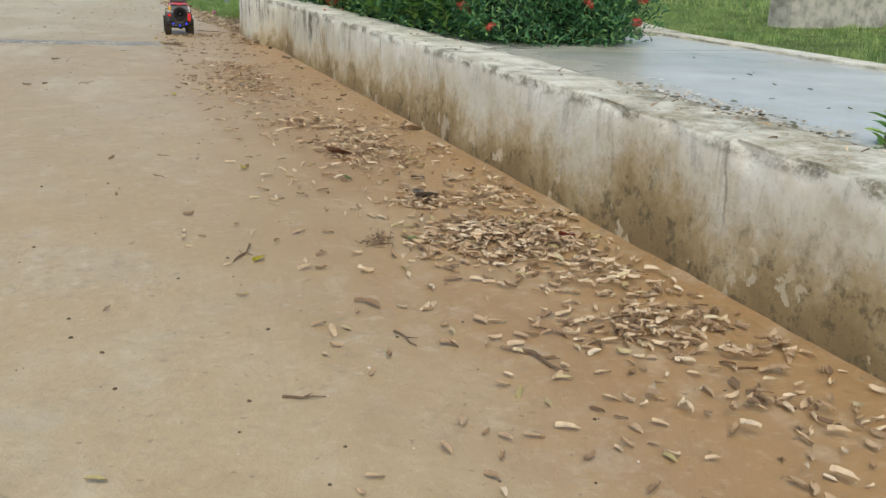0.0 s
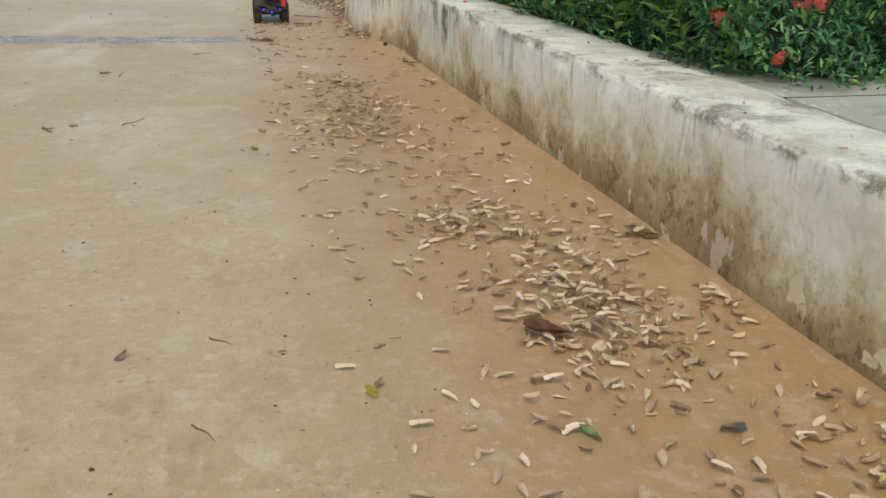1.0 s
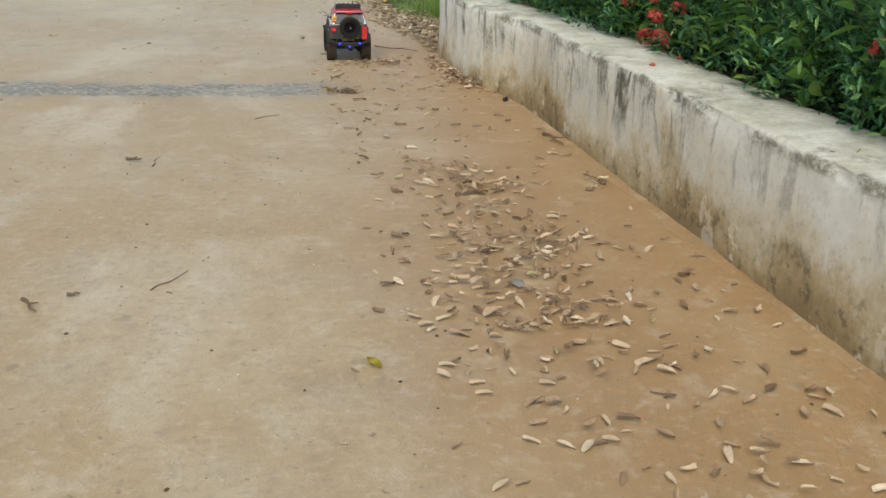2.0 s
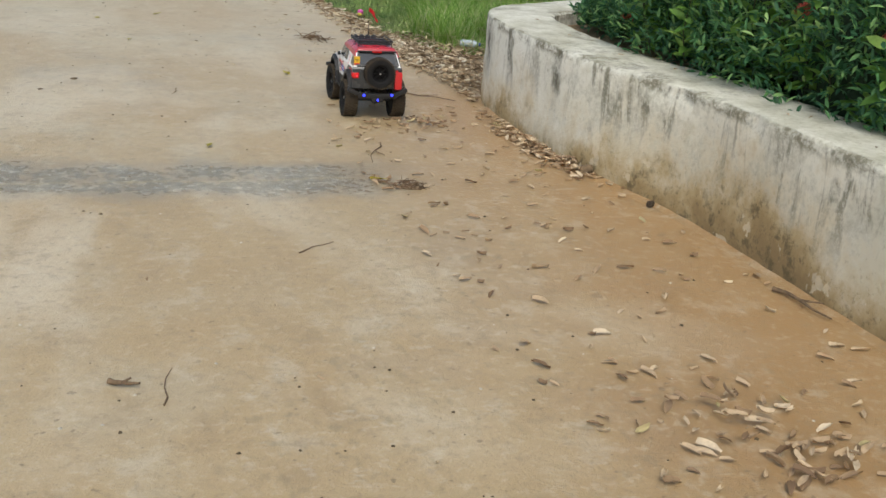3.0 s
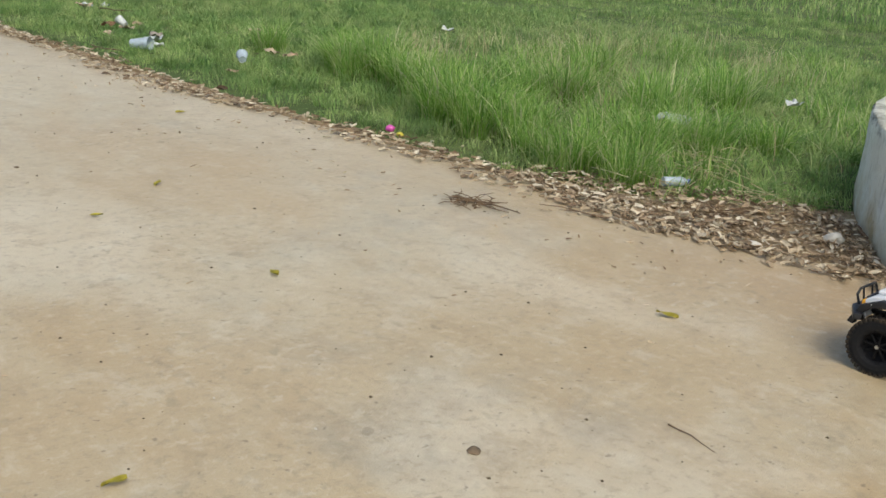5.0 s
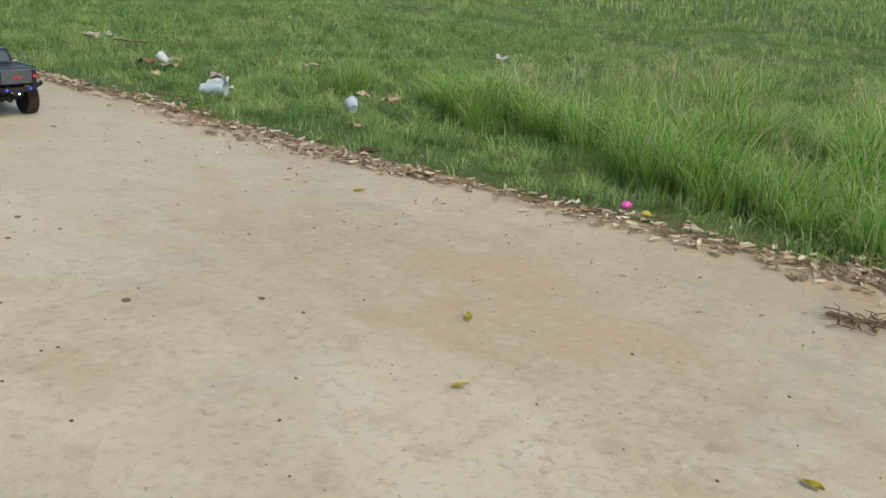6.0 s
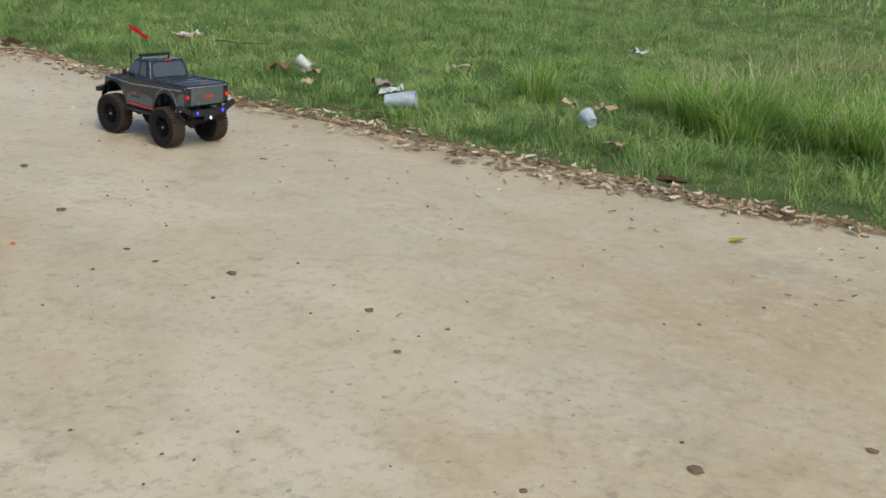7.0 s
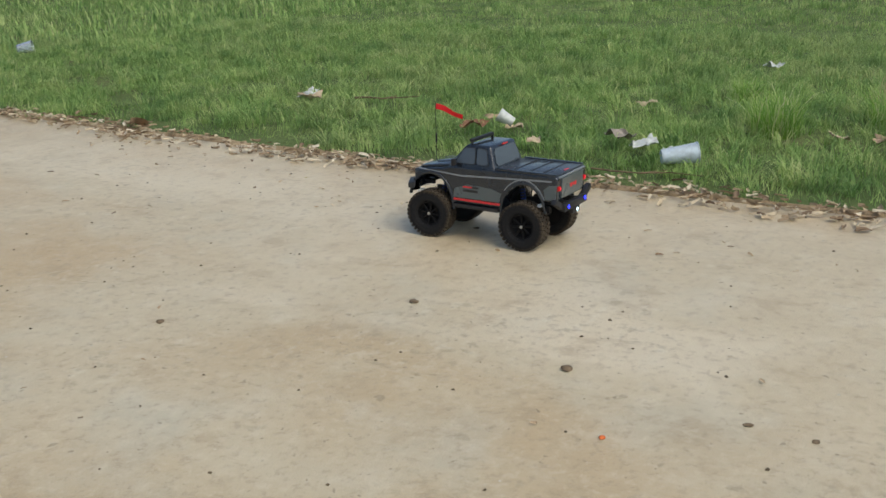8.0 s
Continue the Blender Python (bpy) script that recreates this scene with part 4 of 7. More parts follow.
# ---- dry leaves ----
def curl_leaf(length, width, cupped, twist, seed):
    """A dry leaf: a small crumpled sheet, bent along its length, its rims rolled unevenly."""
    rng = random.Random(seed)
    v, f = [], []
    bend = rng.choice((-0.28, 0.2, 0.36, -0.16)) * length
    tip = rng.uniform(0.8, 1.2)
    for i in range(7):
        s = i / 6
        w = width * 0.5 * max(0.05, math.sin(math.pi * (0.07 + 0.87 * s ** tip))) ** 0.5
        y = (s - 0.5) * length
        spine = -bend * (s - 0.5) ** 2 + (0.25 * bend if bend > 0 else 0.0)
        for j in (-1, -0.5, 0, 0.5, 1):
            roll = cupped * (0.95 if j < 0 else 0.35 + 0.4 * rng.random())
            z = spine + roll * width * abs(j) ** 1.6 + twist * 1.2 * y * j + rng.uniform(-0.0012, 0.0012) * abs(j)
            ragged = 1 + (rng.uniform(-0.22, 0.12) if abs(j) == 1 else 0)
            v.append((w * j * ragged * (1 - 0.45 * cupped * abs(j)) + 0.045 * length * math.sin(2.4 * s + seed), y + 0.1 * width * math.sin(3 * s + seed) * j, max(z, -0.002) + 0.002))
    for i in range(6):
        for j in range(4):
            a = i * 5 + j
            f.append((a, a + 1, a + 6, a + 5))
    return v, f


CURLS = [curl_leaf(0.043, 0.019, 0.35, 0.06, 1), curl_leaf(0.036, 0.018, 0.5, -0.1, 2), curl_leaf(0.048, 0.019, 0.3, 0.1, 3), curl_leaf(0.032, 0.017, 0.25, 0.06, 4), curl_leaf(0.041, 0.02, 0.6, 0.1, 5)]


def curl_meshes():
    out = []
    for v, f in CURLS:
        me = bpy.data.meshes.new("leaf")
        me.from_pydata(v, [], f)
        me.materials.append(LEAF)
        me.shade_smooth()
        out.append(me)
    return out


def spread(spots, rng):
    """Places for a pile: rows of centre, half sizes and count."""
    out = []
    for x, y, sx, sy, n in spots:
        q = rng.normal(0, 1, (n, 2))
        r = np.linalg.norm(q, axis=1)
        h = np.clip(1 - r * 0.6, 0, 1) * min(0.03, 0.0003 * n / (sx * sy * 20 + 0.01)) * rng.uniform(0, 1, n)
        out.append(np.stack([x + q[:, 0] * sx, y + q[:, 1] * sy, h], 1))
    p = np.concatenate(out)
    return p[(p[:, 0] < 1.0) | (p[:, 1] > 7.0)]


def leaf_things(meshes, spots, label, seed):
    """A pile whose leaves are parts of their own."""
    rng = np.random.default_rng(seed)
    p = spread(spots, rng)
    base = thing("leaf_pile", pose(float(p[:, 0].mean()), float(p[:, 1].mean()), 0), label, "leaf pile", "piles of dry leaves")
    back = base.matrix_basis.inverted()
    for i, q in enumerate(p):
        ob = link("leaf", meshes[i % 5], None, base)
        s = rng.uniform(0.48, 0.92)
        ob.matrix_basis = back @ pose(q[0], q[1], q[2] + 0.002, rng.normal(0, 7), rng.normal(0, 7), rng.uniform(0, 360)) @ Matrix.Diagonal((s, s, s, 1))


def leaf_litter(name, p, label, tilt=0.15, big=1.0, material=None):
    for k, (v, f) in enumerate(CURLS[:3]):
        q = p[k::3]
        m = turns(len(q), tilt) * (big * RNG.uniform(0.45, 0.95, len(q)))[:, None, None]
        ob = link(name, scatter(name, v, f, m, q + np.array([0, 0, 0.003])), material or LITTER)
        ob.data.shade_smooth()
        tagged(ob, label, "dry leaves", kind="stuff")


def make_litter():
    me = curl_meshes()
    leaf_things(me, [(0.70, 0.2, 0.13, 0.13, 150), (0.62, 0.66, 0.07, 0.045, 45)], "pile of pale dry curled leaves on the path", 1)
    leaf_things(me, [(0.63, 1.55, 0.1, 0.2, 120)], "drift of pale dry leaves lying along the path", 2)
    leaf_things(me, [(0.5, 4.15, 0.06, 0.15, 40), (0.62, 3.75, 0.07, 0.1, 50), (0.46, 3.6, 0.1, 0.14, 60), (0.5, 3.25, 0.15, 0.09, 60)], "scattered drift of dry brown leaves on the path", 3)
    rng = np.random.default_rng(21)
    p = spread([(0.7, 0.2, 0.13, 0.13, 580), (0.62, 0.66, 0.07, 0.05, 60), (0.85, 0.65, 0.05, 0.16, 90), (0.99, 0.42, 0.02, 0.08, 26), (0.72, 1.75, 0.07, 0.25, 130), (0.55, 2.15, 0.1, 0.09, 110), (0.42, 3.4, 0.13, 0.45, 150),
                (0.74, -0.5, 0.12, 0.06, 150), (0.8, -0.15, 0.08, 0.15, 110), (0.62, 1.5, 0.1, 0.22, 130), (0.97, 1.5, 0.02, 0.05, 18), (0.96, 2.0, 0.03, 0.08, 24), (0.5, 4.45, 0.11, 0.11, 45), (0.62, 4.3, 0.08, 0.04, 22), (0.53, 6.68, 0.11, 0.06, 70),
                (0.88, 6.35, 0.03, 0.13, 150), (0.92, 6.08, 0.04, 0.09, 120), (0.87, 6.62, 0.025, 0.15, 80), (0.97, 4.3, 0.03, 0.03, 10), (0.5, 1.05, 0.2, 0.25, 50), (0.66, 2.7, 0.14, 0.3, 50), (0.78, -0.35, 0.16, 0.3, 90), (0.86, -0.7, 0.1, 0.25, 60), (0.5, -0.3, 0.2, 0.4, 30), (0.95, 0.9, 0.03, 0.2, 40), (0.7, -0.95, 0.14, 0.2, 60), (0.3, -0.8, 0.25, 0.3, 26), (0.1, 0.4, 0.25, 0.6, 30)], rng)
    leaf_litter("leaf_litter", p, "drifts of dry brown leaves against the planter wall")
    n = 620
    p = np.stack([rng.uniform(0.15, 0.98, n), rng.uniform(-2.6, 7.0, n), np.zeros(n)], 1)
    leaf_litter("loose_leaves", p, "single dry leaves strewn on the dusty path")
    n = 210
    p = np.stack([rng.uniform(-3.0, 0.3, n), rng.uniform(-1.5, 14.0, n), np.zeros(n)], 1)
    leaf_litter("loose_leaf_crumbs", p, "small leaf crumbs on the bare path", 0.25, 0.45)
    # the heap in the corner behind the planter's end
    n = 2900
    p = np.stack([rng.uniform(0.9, 1.9, n), rng.uniform(7.1, 8.9, n), rng.uniform(0, 0.018, n)], 1)
    d = p[:, 0] - edge(p[:, 1])
    keep = outside_planter(p) & (d > -0.1) & (d < 0.6 - 0.25 * np.abs(p[:, 1] - 7.9)) & ((p[:, 0] < 1.5) | (p[:, 1] > 7.5))
    leaf_litter("leaf_heap", p[keep], "heap of brown dry leaves between planter and grass", 0.22, 1.1, LITTER_BROWN)
    q = np.stack([rng.uniform(0.95, 1.9, 900), rng.uniform(7.2, 9.0, 900), np.full(900, 0.004)], 1)
    leaf_litter("leaf_fragments", q[outside_planter(q) & (q[:, 0] > edge(q[:, 1]))], "crumbled leaf fragments on the bare earth", 0.15, 0.55, LITTER_BROWN)
    n = 4300
    y = 7.5 + 12.0 * rng.uniform(0, 1, n) ** 1.25
    side = rng.normal(0, 1, n) * (0.045 + 0.03 * np.sin(y * 1.1 + 1) ** 2) + 0.04 * np.sin(y * 2.1)
    p = np.stack([edge(y) + side - 0.035, y, 0.014 * rng.uniform(0, 1, n) * np.exp(-(side / 0.08) ** 2) + np.where(side > 0.03, 0.006, 0.0)], 1)
    p = p[wave(p[:, 0] * 0, p[:, 1], 2.9, 1.0) + 0.5 > rng.uniform(-0.4, 1.1, n)]
    leaf_litter("edge_leaves", p[outside_planter(p)], "band of dry leaves along the grass edge", 0.16, 1.2, LITTER_BROWN)
    n = 260
    y = rng.uniform(7.6, 15, n)
    p = np.stack([edge(y) - np.abs(rng.normal(0, 0.35, n)), y, np.zeros(n)], 1)
    leaf_litter("stray_leaves", p, "stray brown leaves near the grass edge", 0.3, 0.6)


make_litter()


# ---- the two model cars ----
def coat(name, colour, rough=0.22, drops=0.12, dust=0.06, metal=0.0):
    """Glossy lacquered shell with fine beads of water and a little dust."""
    m = Mat(name, rough=rough, metal=metal)
    n, d = m.noise(380, 2, 0.5), m.noise(14, 4, 0.6)
    c = m.mix(m.step(d, 0.5, 0.8, 0.0, dust), colour, (0.34, 0.28, 0.2))
    m.color(c)
    m.set("Roughness", m.step(d, 0.3, 0.75, rough, rough + 0.22))
    m.set("Coat Weight", 0.5)
    m.set("Coat Roughness", 0.08)
    return m.bump(m.step(n, 0.56, 0.66), drops, 0.0012).m


def tyre_rubber():
    m = Mat("dusty_tyre_rubber", rough=0.85, spec=0.3)
    d, f = m.noise(30, 5, 0.65), m.noise(220, 3, 0.6)
    s = m.node("ShaderNodeSeparateXYZ")
    m.link(m.coords(), s.inputs[0])
    r = m.math("POWER", m.math("ADD", m.math("POWER", s.outputs[1], 2.0), m.math("POWER", s.outputs[2], 2.0)), 0.5)
    tread = m.math("MULTIPLY", m.step(r, 0.05, 0.0585), m.step(d, 0.3, 0.62, 0.35, 1.0))
    c = m.mix(m.math("MULTIPLY", tread, 0.36), (0.009, 0.009, 0.01), (0.15, 0.11, 0.065))
    c = m.mix(m.step(f, 0.5, 0.75, 0.0, 0.07), c, (0.14, 0.11, 0.07))
    return m.color(c).bump(f, 0.2, 0.001).m


WHITE = coat("white_shell", (0.86, 0.86, 0.86))
RED = coat("red_shell", (0.46, 0.02, 0.042))
RED_FLAT = plain("red_vinyl", (0.62, 0.025, 0.03), 0.4, vary=0.05)
CHARCOAL = coat("charcoal_shell", (0.03, 0.033, 0.038), 0.2, 0.1, 0.03)
GRAPHITE = coat("graphite_shell", (0.014, 0.019, 0.028), 0.12, 0.08, 0.01, 0.15)
WINDOW = coat("blue_grey_window", (0.055, 0.07, 0.09), 0.08, 0.3, 0.05)
PEWTER = coat("pewter_vinyl", (0.2, 0.215, 0.23), 0.25, 0.1, 0.02)
SILVER = coat("silver_grey_vinyl", (0.075, 0.092, 0.098), 0.25, 0.12, 0.01)
BLACK = plain("black_plastic", (0.014, 0.014, 0.016), 0.45, vary=0.1, grain=120)
RIM_BLACK = plain("satin_black_rim", (0.006, 0.006, 0.007), 0.6, spec=0.2, vary=0.1)
MATT = plain("black_chassis", (0.018, 0.018, 0.02), 0.7, vary=0.15)
GLASS = coat("smoked_window", (0.03, 0.036, 0.046), 0.08, 0.35, 0.05)
RUBBER = tyre_rubber()
STEEL = plain("bright_steel", (0.55, 0.55, 0.56), 0.3, 1.0, vary=0.05)
BLUE = plain("blue_vinyl", (0.03, 0.06, 0.42), 0.4, vary=0.05)
BLUE_METAL = plain("blue_anodised_alloy", (0.02, 0.07, 0.4), 0.35, 0.8, vary=0.05)
PAPER = plain("white_vinyl", (0.8, 0.8, 0.8), 0.45, vary=0.03)
INK = plain("black_vinyl", (0.012, 0.012, 0.012), 0.45, vary=0.05)
PINK = plain("pink_vinyl", (0.68, 0.26, 0.3), 0.45, vary=0.08)
FLAG = plain("red_ribbon", (0.78, 0.02, 0.03), 0.7, vary=0.05)
YELLOW = plain("yellow_plate", (0.75, 0.46, 0.03), 0.4, vary=0.05)
AMBER = plain("amber_lens", (0.85, 0.42, 0.04), 0.15, vary=0.05)
TAIL = plain("red_lens", (0.6, 0.012, 0.015), 0.12, vary=0.05)


def glow(name, colour, power):
    m = Mat(name, rough=0.3)
    m.color(colour)
    m.b.inputs["Emission Color"].default_value = (*colour, 1)
    m.b.inputs["Emission Strength"].default_value = power
    return m.m


LED_BLUE = glow("blue_led", (0.02, 0.03, 1.0), 3.5)
LED_WHITE = glow("white_led", (0.75, 0.9, 1.0), 4.0)
LED_RED = glow("red_led", (0.9, 0.03, 0.06), 0.3)


def slab(name, pts, x0, x1, material, parent, label="", bevel=0.0, lean=None):
    """A plate: the outline pts (y, z) drawn out from x0 to x1; lean(z) moves it sideways."""
    bm = bmesh.new()
    lo = [bm.verts.new((x0, y, z)) for y, z in pts]
    hi = [bm.verts.new((x1, y, z)) for y, z in pts]
    n = len(pts)
    bm.faces.new(lo[::-1])
    bm.faces.new(hi)
    for i in range(n):
        bm.faces.new((lo[i], lo[(i + 1) % n], hi[(i + 1) % n], hi[i]))
    bmesh.ops.recalc_face_normals(bm, faces=bm.faces)
    if bevel:
        es = [e for e in bm.edges if len(e.link_faces) == 2 and e.calc_face_angle(0) > 0.5]
        bmesh.ops.bevel(bm, geom=es, offset=bevel, segments=3, affect="EDGES", profile=0.6, clamp_overlap=True)
    if lean:
        for v in bm.verts:
            v.co.x += lean(v.co.z) * (1 if v.co.x > 0 else -1)
    return smooth(part(name, bm, material, parent, label), 40)


def lathe_part(name, profile, m, material, parent, label="", seg=32):
    bm = bmesh.new()
    turned(bm, profile, seg, m)
    bmesh.ops.recalc_face_normals(bm, faces=bm.faces)
    return smooth(part(name, bm, material, parent, label), 40)


AXLE = Matrix.Rotation(math.pi / 2, 4, "Y")
R_TYRE = 0.063
BIG = 1.2


def wheel_meshes():
    """Tyre with blocks, spoked rim and hub nut; the axle along x, the outer face at +x."""
    bm = bmesh.new()
    w = 0.0215
    prof = [(0.032, -w * 0.8), (0.037, -w * 0.95), (0.046, -w), (0.0535, -w * 0.92), (0.0565, -w * 0.7), (0.0572, 0), (0.0565, w * 0.7), (0.0535, w * 0.92), (0.046, w), (0.037, w * 0.95), (0.032, w * 0.8)]
    turned(bm, prof, 48, AXLE)
    for i in range(34):
        for row, (x, wide, long) in enumerate(((-0.0155, 0.011, 0.0075), (-0.0045, 0.0085, 0.0062), (0.0055, 0.0085, 0.0062), (0.0155, 0.011, 0.0075))):
            a = 2 * math.pi * (i + 0.5 * (row % 2)) / 34
            m = Matrix.Rotation(a, 4, "X") @ Matrix.Translation((x, 0, 0.0573))
            box(bm, (0, 0, 0), (wide, long, 0.0042), 0, m @ Matrix.Rotation(0.25 * (-1) ** row, 4, "Z"))
        for x in (-0.0195, 0.0195):
            m = Matrix.Rotation(2 * math.pi * (i + 0.5) / 34, 4, "X") @ Matrix.Translation((x, 0, 0.0535))
            box(bm, (0, 0, 0), (0.0034, 0.005, 0.006), 0, m)
    bmesh.ops.recalc_face_normals(bm, faces=bm.faces)
    tyre = bpy.data.meshes.new("tyre")
    bm.to_mesh(tyre)
    bm.free()
    tyre.materials.append(RUBBER)
    bm = bmesh.new()
    turned(bm, [(0.0, 0.002), (0.01, 0.003), (0.02, 0.002), (0.027, 0.006), (0.03, 0.016), (0.0335, 0.018), (0.034, 0.012), (0.034, -0.018), (0.0, -0.018)], 36, AXLE)
    for i in range(8):
        m = Matrix.Rotation(2 * math.pi * i / 8, 4, "X") @ Matrix.Translation((0.0085, 0, 0.019))
        box(bm, (0, 0, 0), (0.007, 0.0045, 0.022), 0.001, m, 1)
        m = Matrix.Rotation(2 * math.pi * (i + 0.5) / 8, 4, "X") @ Matrix.Translation((0.0185, 0, 0.0315))
        rod(bm, m @ Vector((-0.002, 0, 0)), m @ Vector((0.0012, 0, 0)), 0.0013, seg=6)
    rod(bm, (0.0, 0, 0), (0.012, 0, 0), 0.0095, 0.008, 16)
    bmesh.ops.recalc_face_normals(bm, faces=bm.faces)
    rim = bpy.data.meshes.new("rim")
    bm.to_mesh(rim)
    bm.free()
    rim.materials.append(RIM_BLACK)
    bm = bmesh.new()
    rod(bm, (0.01, 0, 0), (0.0165, 0, 0), 0.0042, 0.0038, 6)
    nut = bpy.data.meshes.new("hub_nut")
    bm.to_mesh(nut)
    bm.free()
    nut.materials.append(STEEL)
    return tyre, rim, nut


TYRE, RIM, NUT = wheel_meshes()


def add_wheel(parent, m, name="wheel", label=""):
    """The wheel is its rim; tyre and nut sit on it."""
    w = link(name, RIM, None, parent, label)
    w.matrix_basis = m
    link("tyre", TYRE, None, w, "dusty black knobbly tyre")
    link("hub_nut", NUT, None, w, "bright steel hub nut")
    return w


def running_gear(base, half_base, track):
    """Wheels, axles, chassis rails, links and dampers."""
    for sx in (-1, 1):
        for sy in (-1, 1):
            turn = 0 if sx > 0 else 180
            steer = 4 if sy > 0 else 0
            add_wheel(base, pose(sx * track / 2, sy * half_base, 0.0594 * BIG, 37 * sy, 0, turn + steer) @ Matrix.Diagonal((BIG, BIG, BIG, 1)))
            bm = bmesh.new()
            a, b = Vector((sx * 0.06, sy * (half_base - 0.012), 0.068)), Vector((sx * 0.052, sy * (half_base - 0.03), 0.148))
            rod(bm, a, b, 0.0042, seg=10)
            d = part("damper", bm, BLACK, base)
            bm = bmesh.new()
            turns_n = 7
            pts = [a.lerp(b, 0.3 + 0.6 * k / (turns_n * 8)) + Vector((0.0075 * math.cos(k * math.pi / 4), 0.0075 * math.sin(k * math.pi / 4), 0)) for k in range(turns_n * 8)]
            for p, q in zip(pts, pts[1:]):
                rod(bm, p, q, 0.0011, seg=5)
            part("spring", bm, BLUE_METAL, d, "blue coil spring")
    for sy in (-1, 1):
        bm = bmesh.new()
        rod(bm, (-track / 2, sy * half_base, R_TYRE), (track / 2, sy * half_base, R_TYRE), 0.0085, seg=12)
        bmesh.ops.create_uvsphere(bm, u_segments=14, v_segments=10, radius=0.019, matrix=Matrix.Translation((0.012, sy * half_base, R_TYRE)))
        smooth(part("axle", bm, MATT, base))
    for sx in (-1, 1):
        bm = bmesh.new()
        box(bm, (sx * 0.042, 0, 0.092), (0.008, 0.44, 0.016), 0.002)
        part("chassis_rail", bm, MATT, base)
        bm = bmesh.new()
        rod(bm, (sx * 0.05, half_base - 0.01, 0.062), (sx * 0.036, 0.03, 0.078), 0.0032)
        rod(bm, (sx * 0.05, -half_base + 0.01, 0.062), (sx * 0.036, -0.03, 0.078), 0.0032)
        part("link_arm", bm, MATT, base)
    bm = bmesh.new()
    box(bm, (0, 0, 0.085), (0.1, 0.13, 0.035), 0.008)
    rod(bm, (0.01, half_base, 0.066), (0.0, 0.06, 0.08), 0.005)
    rod(bm, (0.01, -half_base, 0.066), (0.0, -0.06, 0.08), 0.005)
    part("gearbox", bm, MATT, base)


def arc(cy, cz, r, a0, a1, n=12):
    return [(cy + r * math.cos(math.radians(a0 + (a1 - a0) * i / n)), cz + r * math.sin(math.radians(a0 + (a1 - a0) * i / n))) for i in range(n + 1)]


def flare(base, cy, cz, r, sx, x0, x1, a0, a1, material, label="", lip=0.009, facets=12):
    """A wheel-arch flare: a bent strip with a lip."""
    pts = arc(cy, cz, r + lip, a0, a1, facets) + arc(cy, cz, r, a1, a0, facets * 2)
    slab("fender_flare", pts, sx * x0, sx * x1, material, base, label, 0.0025)
    for k in range(facets) if lip > 0.01 else ():
        y, z = arc(cy, cz, r + lip * 0.5, a0, a1, facets * 2)[2 * k + 1]
        bm = bmesh.new()
        rod(bm, (sx * (x1 - 0.001), y, z), (sx * (x1 + 0.0012), y, z), 0.0016, seg=8)
        part("flare_bolt", bm, STEEL, base)


def words(name, text, size, m, material, parent, wide=1.0):
    """Lettering as a thin mesh; m takes the text's plane to the car."""
    cu = bpy.data.curves.new(name, "FONT")
    cu.body, cu.size, cu.extrude, cu.align_x, cu.align_y = text, size, 0.0003, "CENTER", "CENTER"
    cu.offset = size * 0.026
    tmp = bpy.data.objects.new(name, cu)
    me = bpy.data.meshes.new_from_object(tmp)
    bpy.data.objects.remove(tmp)
    ob = link(name, me, material, parent)
    ob.matrix_basis = m @ Matrix.Diagonal((wide, 1, 1, 1))
    return ob


def side_plane(sx, y, z, x, tip=0.0):
    """A plane on the car's flank: its x runs along the flank as read from outside, its z points out."""
    if sx > 0:
        r = Matrix(((0, 0, 1), (1, 0, 0), (0, 1, 0))).to_4x4()
    else:
        r = Matrix(((0, 0, -1), (-1, 0, 0), (0, 1, 0))).to_4x4()
    return Matrix.Translation((sx * x, y, z)) @ r @ Matrix.Rotation(radians(-tip), 4, "X")


def bars(name, m, rows, material, parent, label=""):
    """Unreadable print: small bars (x, y, width, height) on the plane m."""
    bm = bmesh.new()
    for x, y, w, h in rows:
        box(bm, (x, y, 0), (w, h, 0.0006), 0, m)
    return part(name, bm, material, parent, label)


def antenna(base, x, y, z, tall, back):
    """Whip with a coil and a red ribbon that blows back."""
    bm = bmesh.new()
    rod(bm, (x, y, z), (x, y, z + 0.02), 0.0032, 0.0016)
    rod(bm, (x, y, z + 0.02), (x, y + 0.002, z + tall), 0.0011, 0.0009, 8)
    rod(bm, (x, y, z + tall * 0.38), (x, y, z + tall * 0.52), 0.0027, seg=10)
    mast = part("antenna", bm, BLACK, base)
    bm = bmesh.new()
    prev = None
    for k in range(15):
        s = k / 14
        c = Vector((x + back[0] * s + 0.003 * math.sin(s * 4), y + back[1] * s, z + tall * 0.94 + back[2] * s + 0.0015 * math.sin(s * 7)))
        w = 0.0068 - 0.0012 * s
        row = [bm.verts.new(c + Vector((0.003 * math.sin(s * 6), 0, w))), bm.verts.new(c - Vector((0.002, 0, w)))]
        if prev:
            bm.faces.new((prev[0], prev[1], row[1], row[0]))
        prev = row
    bmesh.ops.solidify(bm, geom=bm.faces[:], thickness=0.0006)
    smooth(part("flag", bm, FLAG, mast, "red ribbon flag"), 60)


def led(base, name, x, y, z, material, r=0.0048):
    bm = bmesh.new()
    rod(bm, (x, y + 0.006, z), (x, y - 0.002, z), r * 1.35, seg=12)
    cup = part(name, bm, BLACK, base)
    bm = bmesh.new()
    bmesh.ops.create_uvsphere(bm, u_segments=12, v_segments=8, radius=r, matrix=Matrix.Translation((x, y - 0.0025, z)) @ Matrix.Diagonal((1, 0.55, 1, 1)))
    part("lens", bm, material, cup)


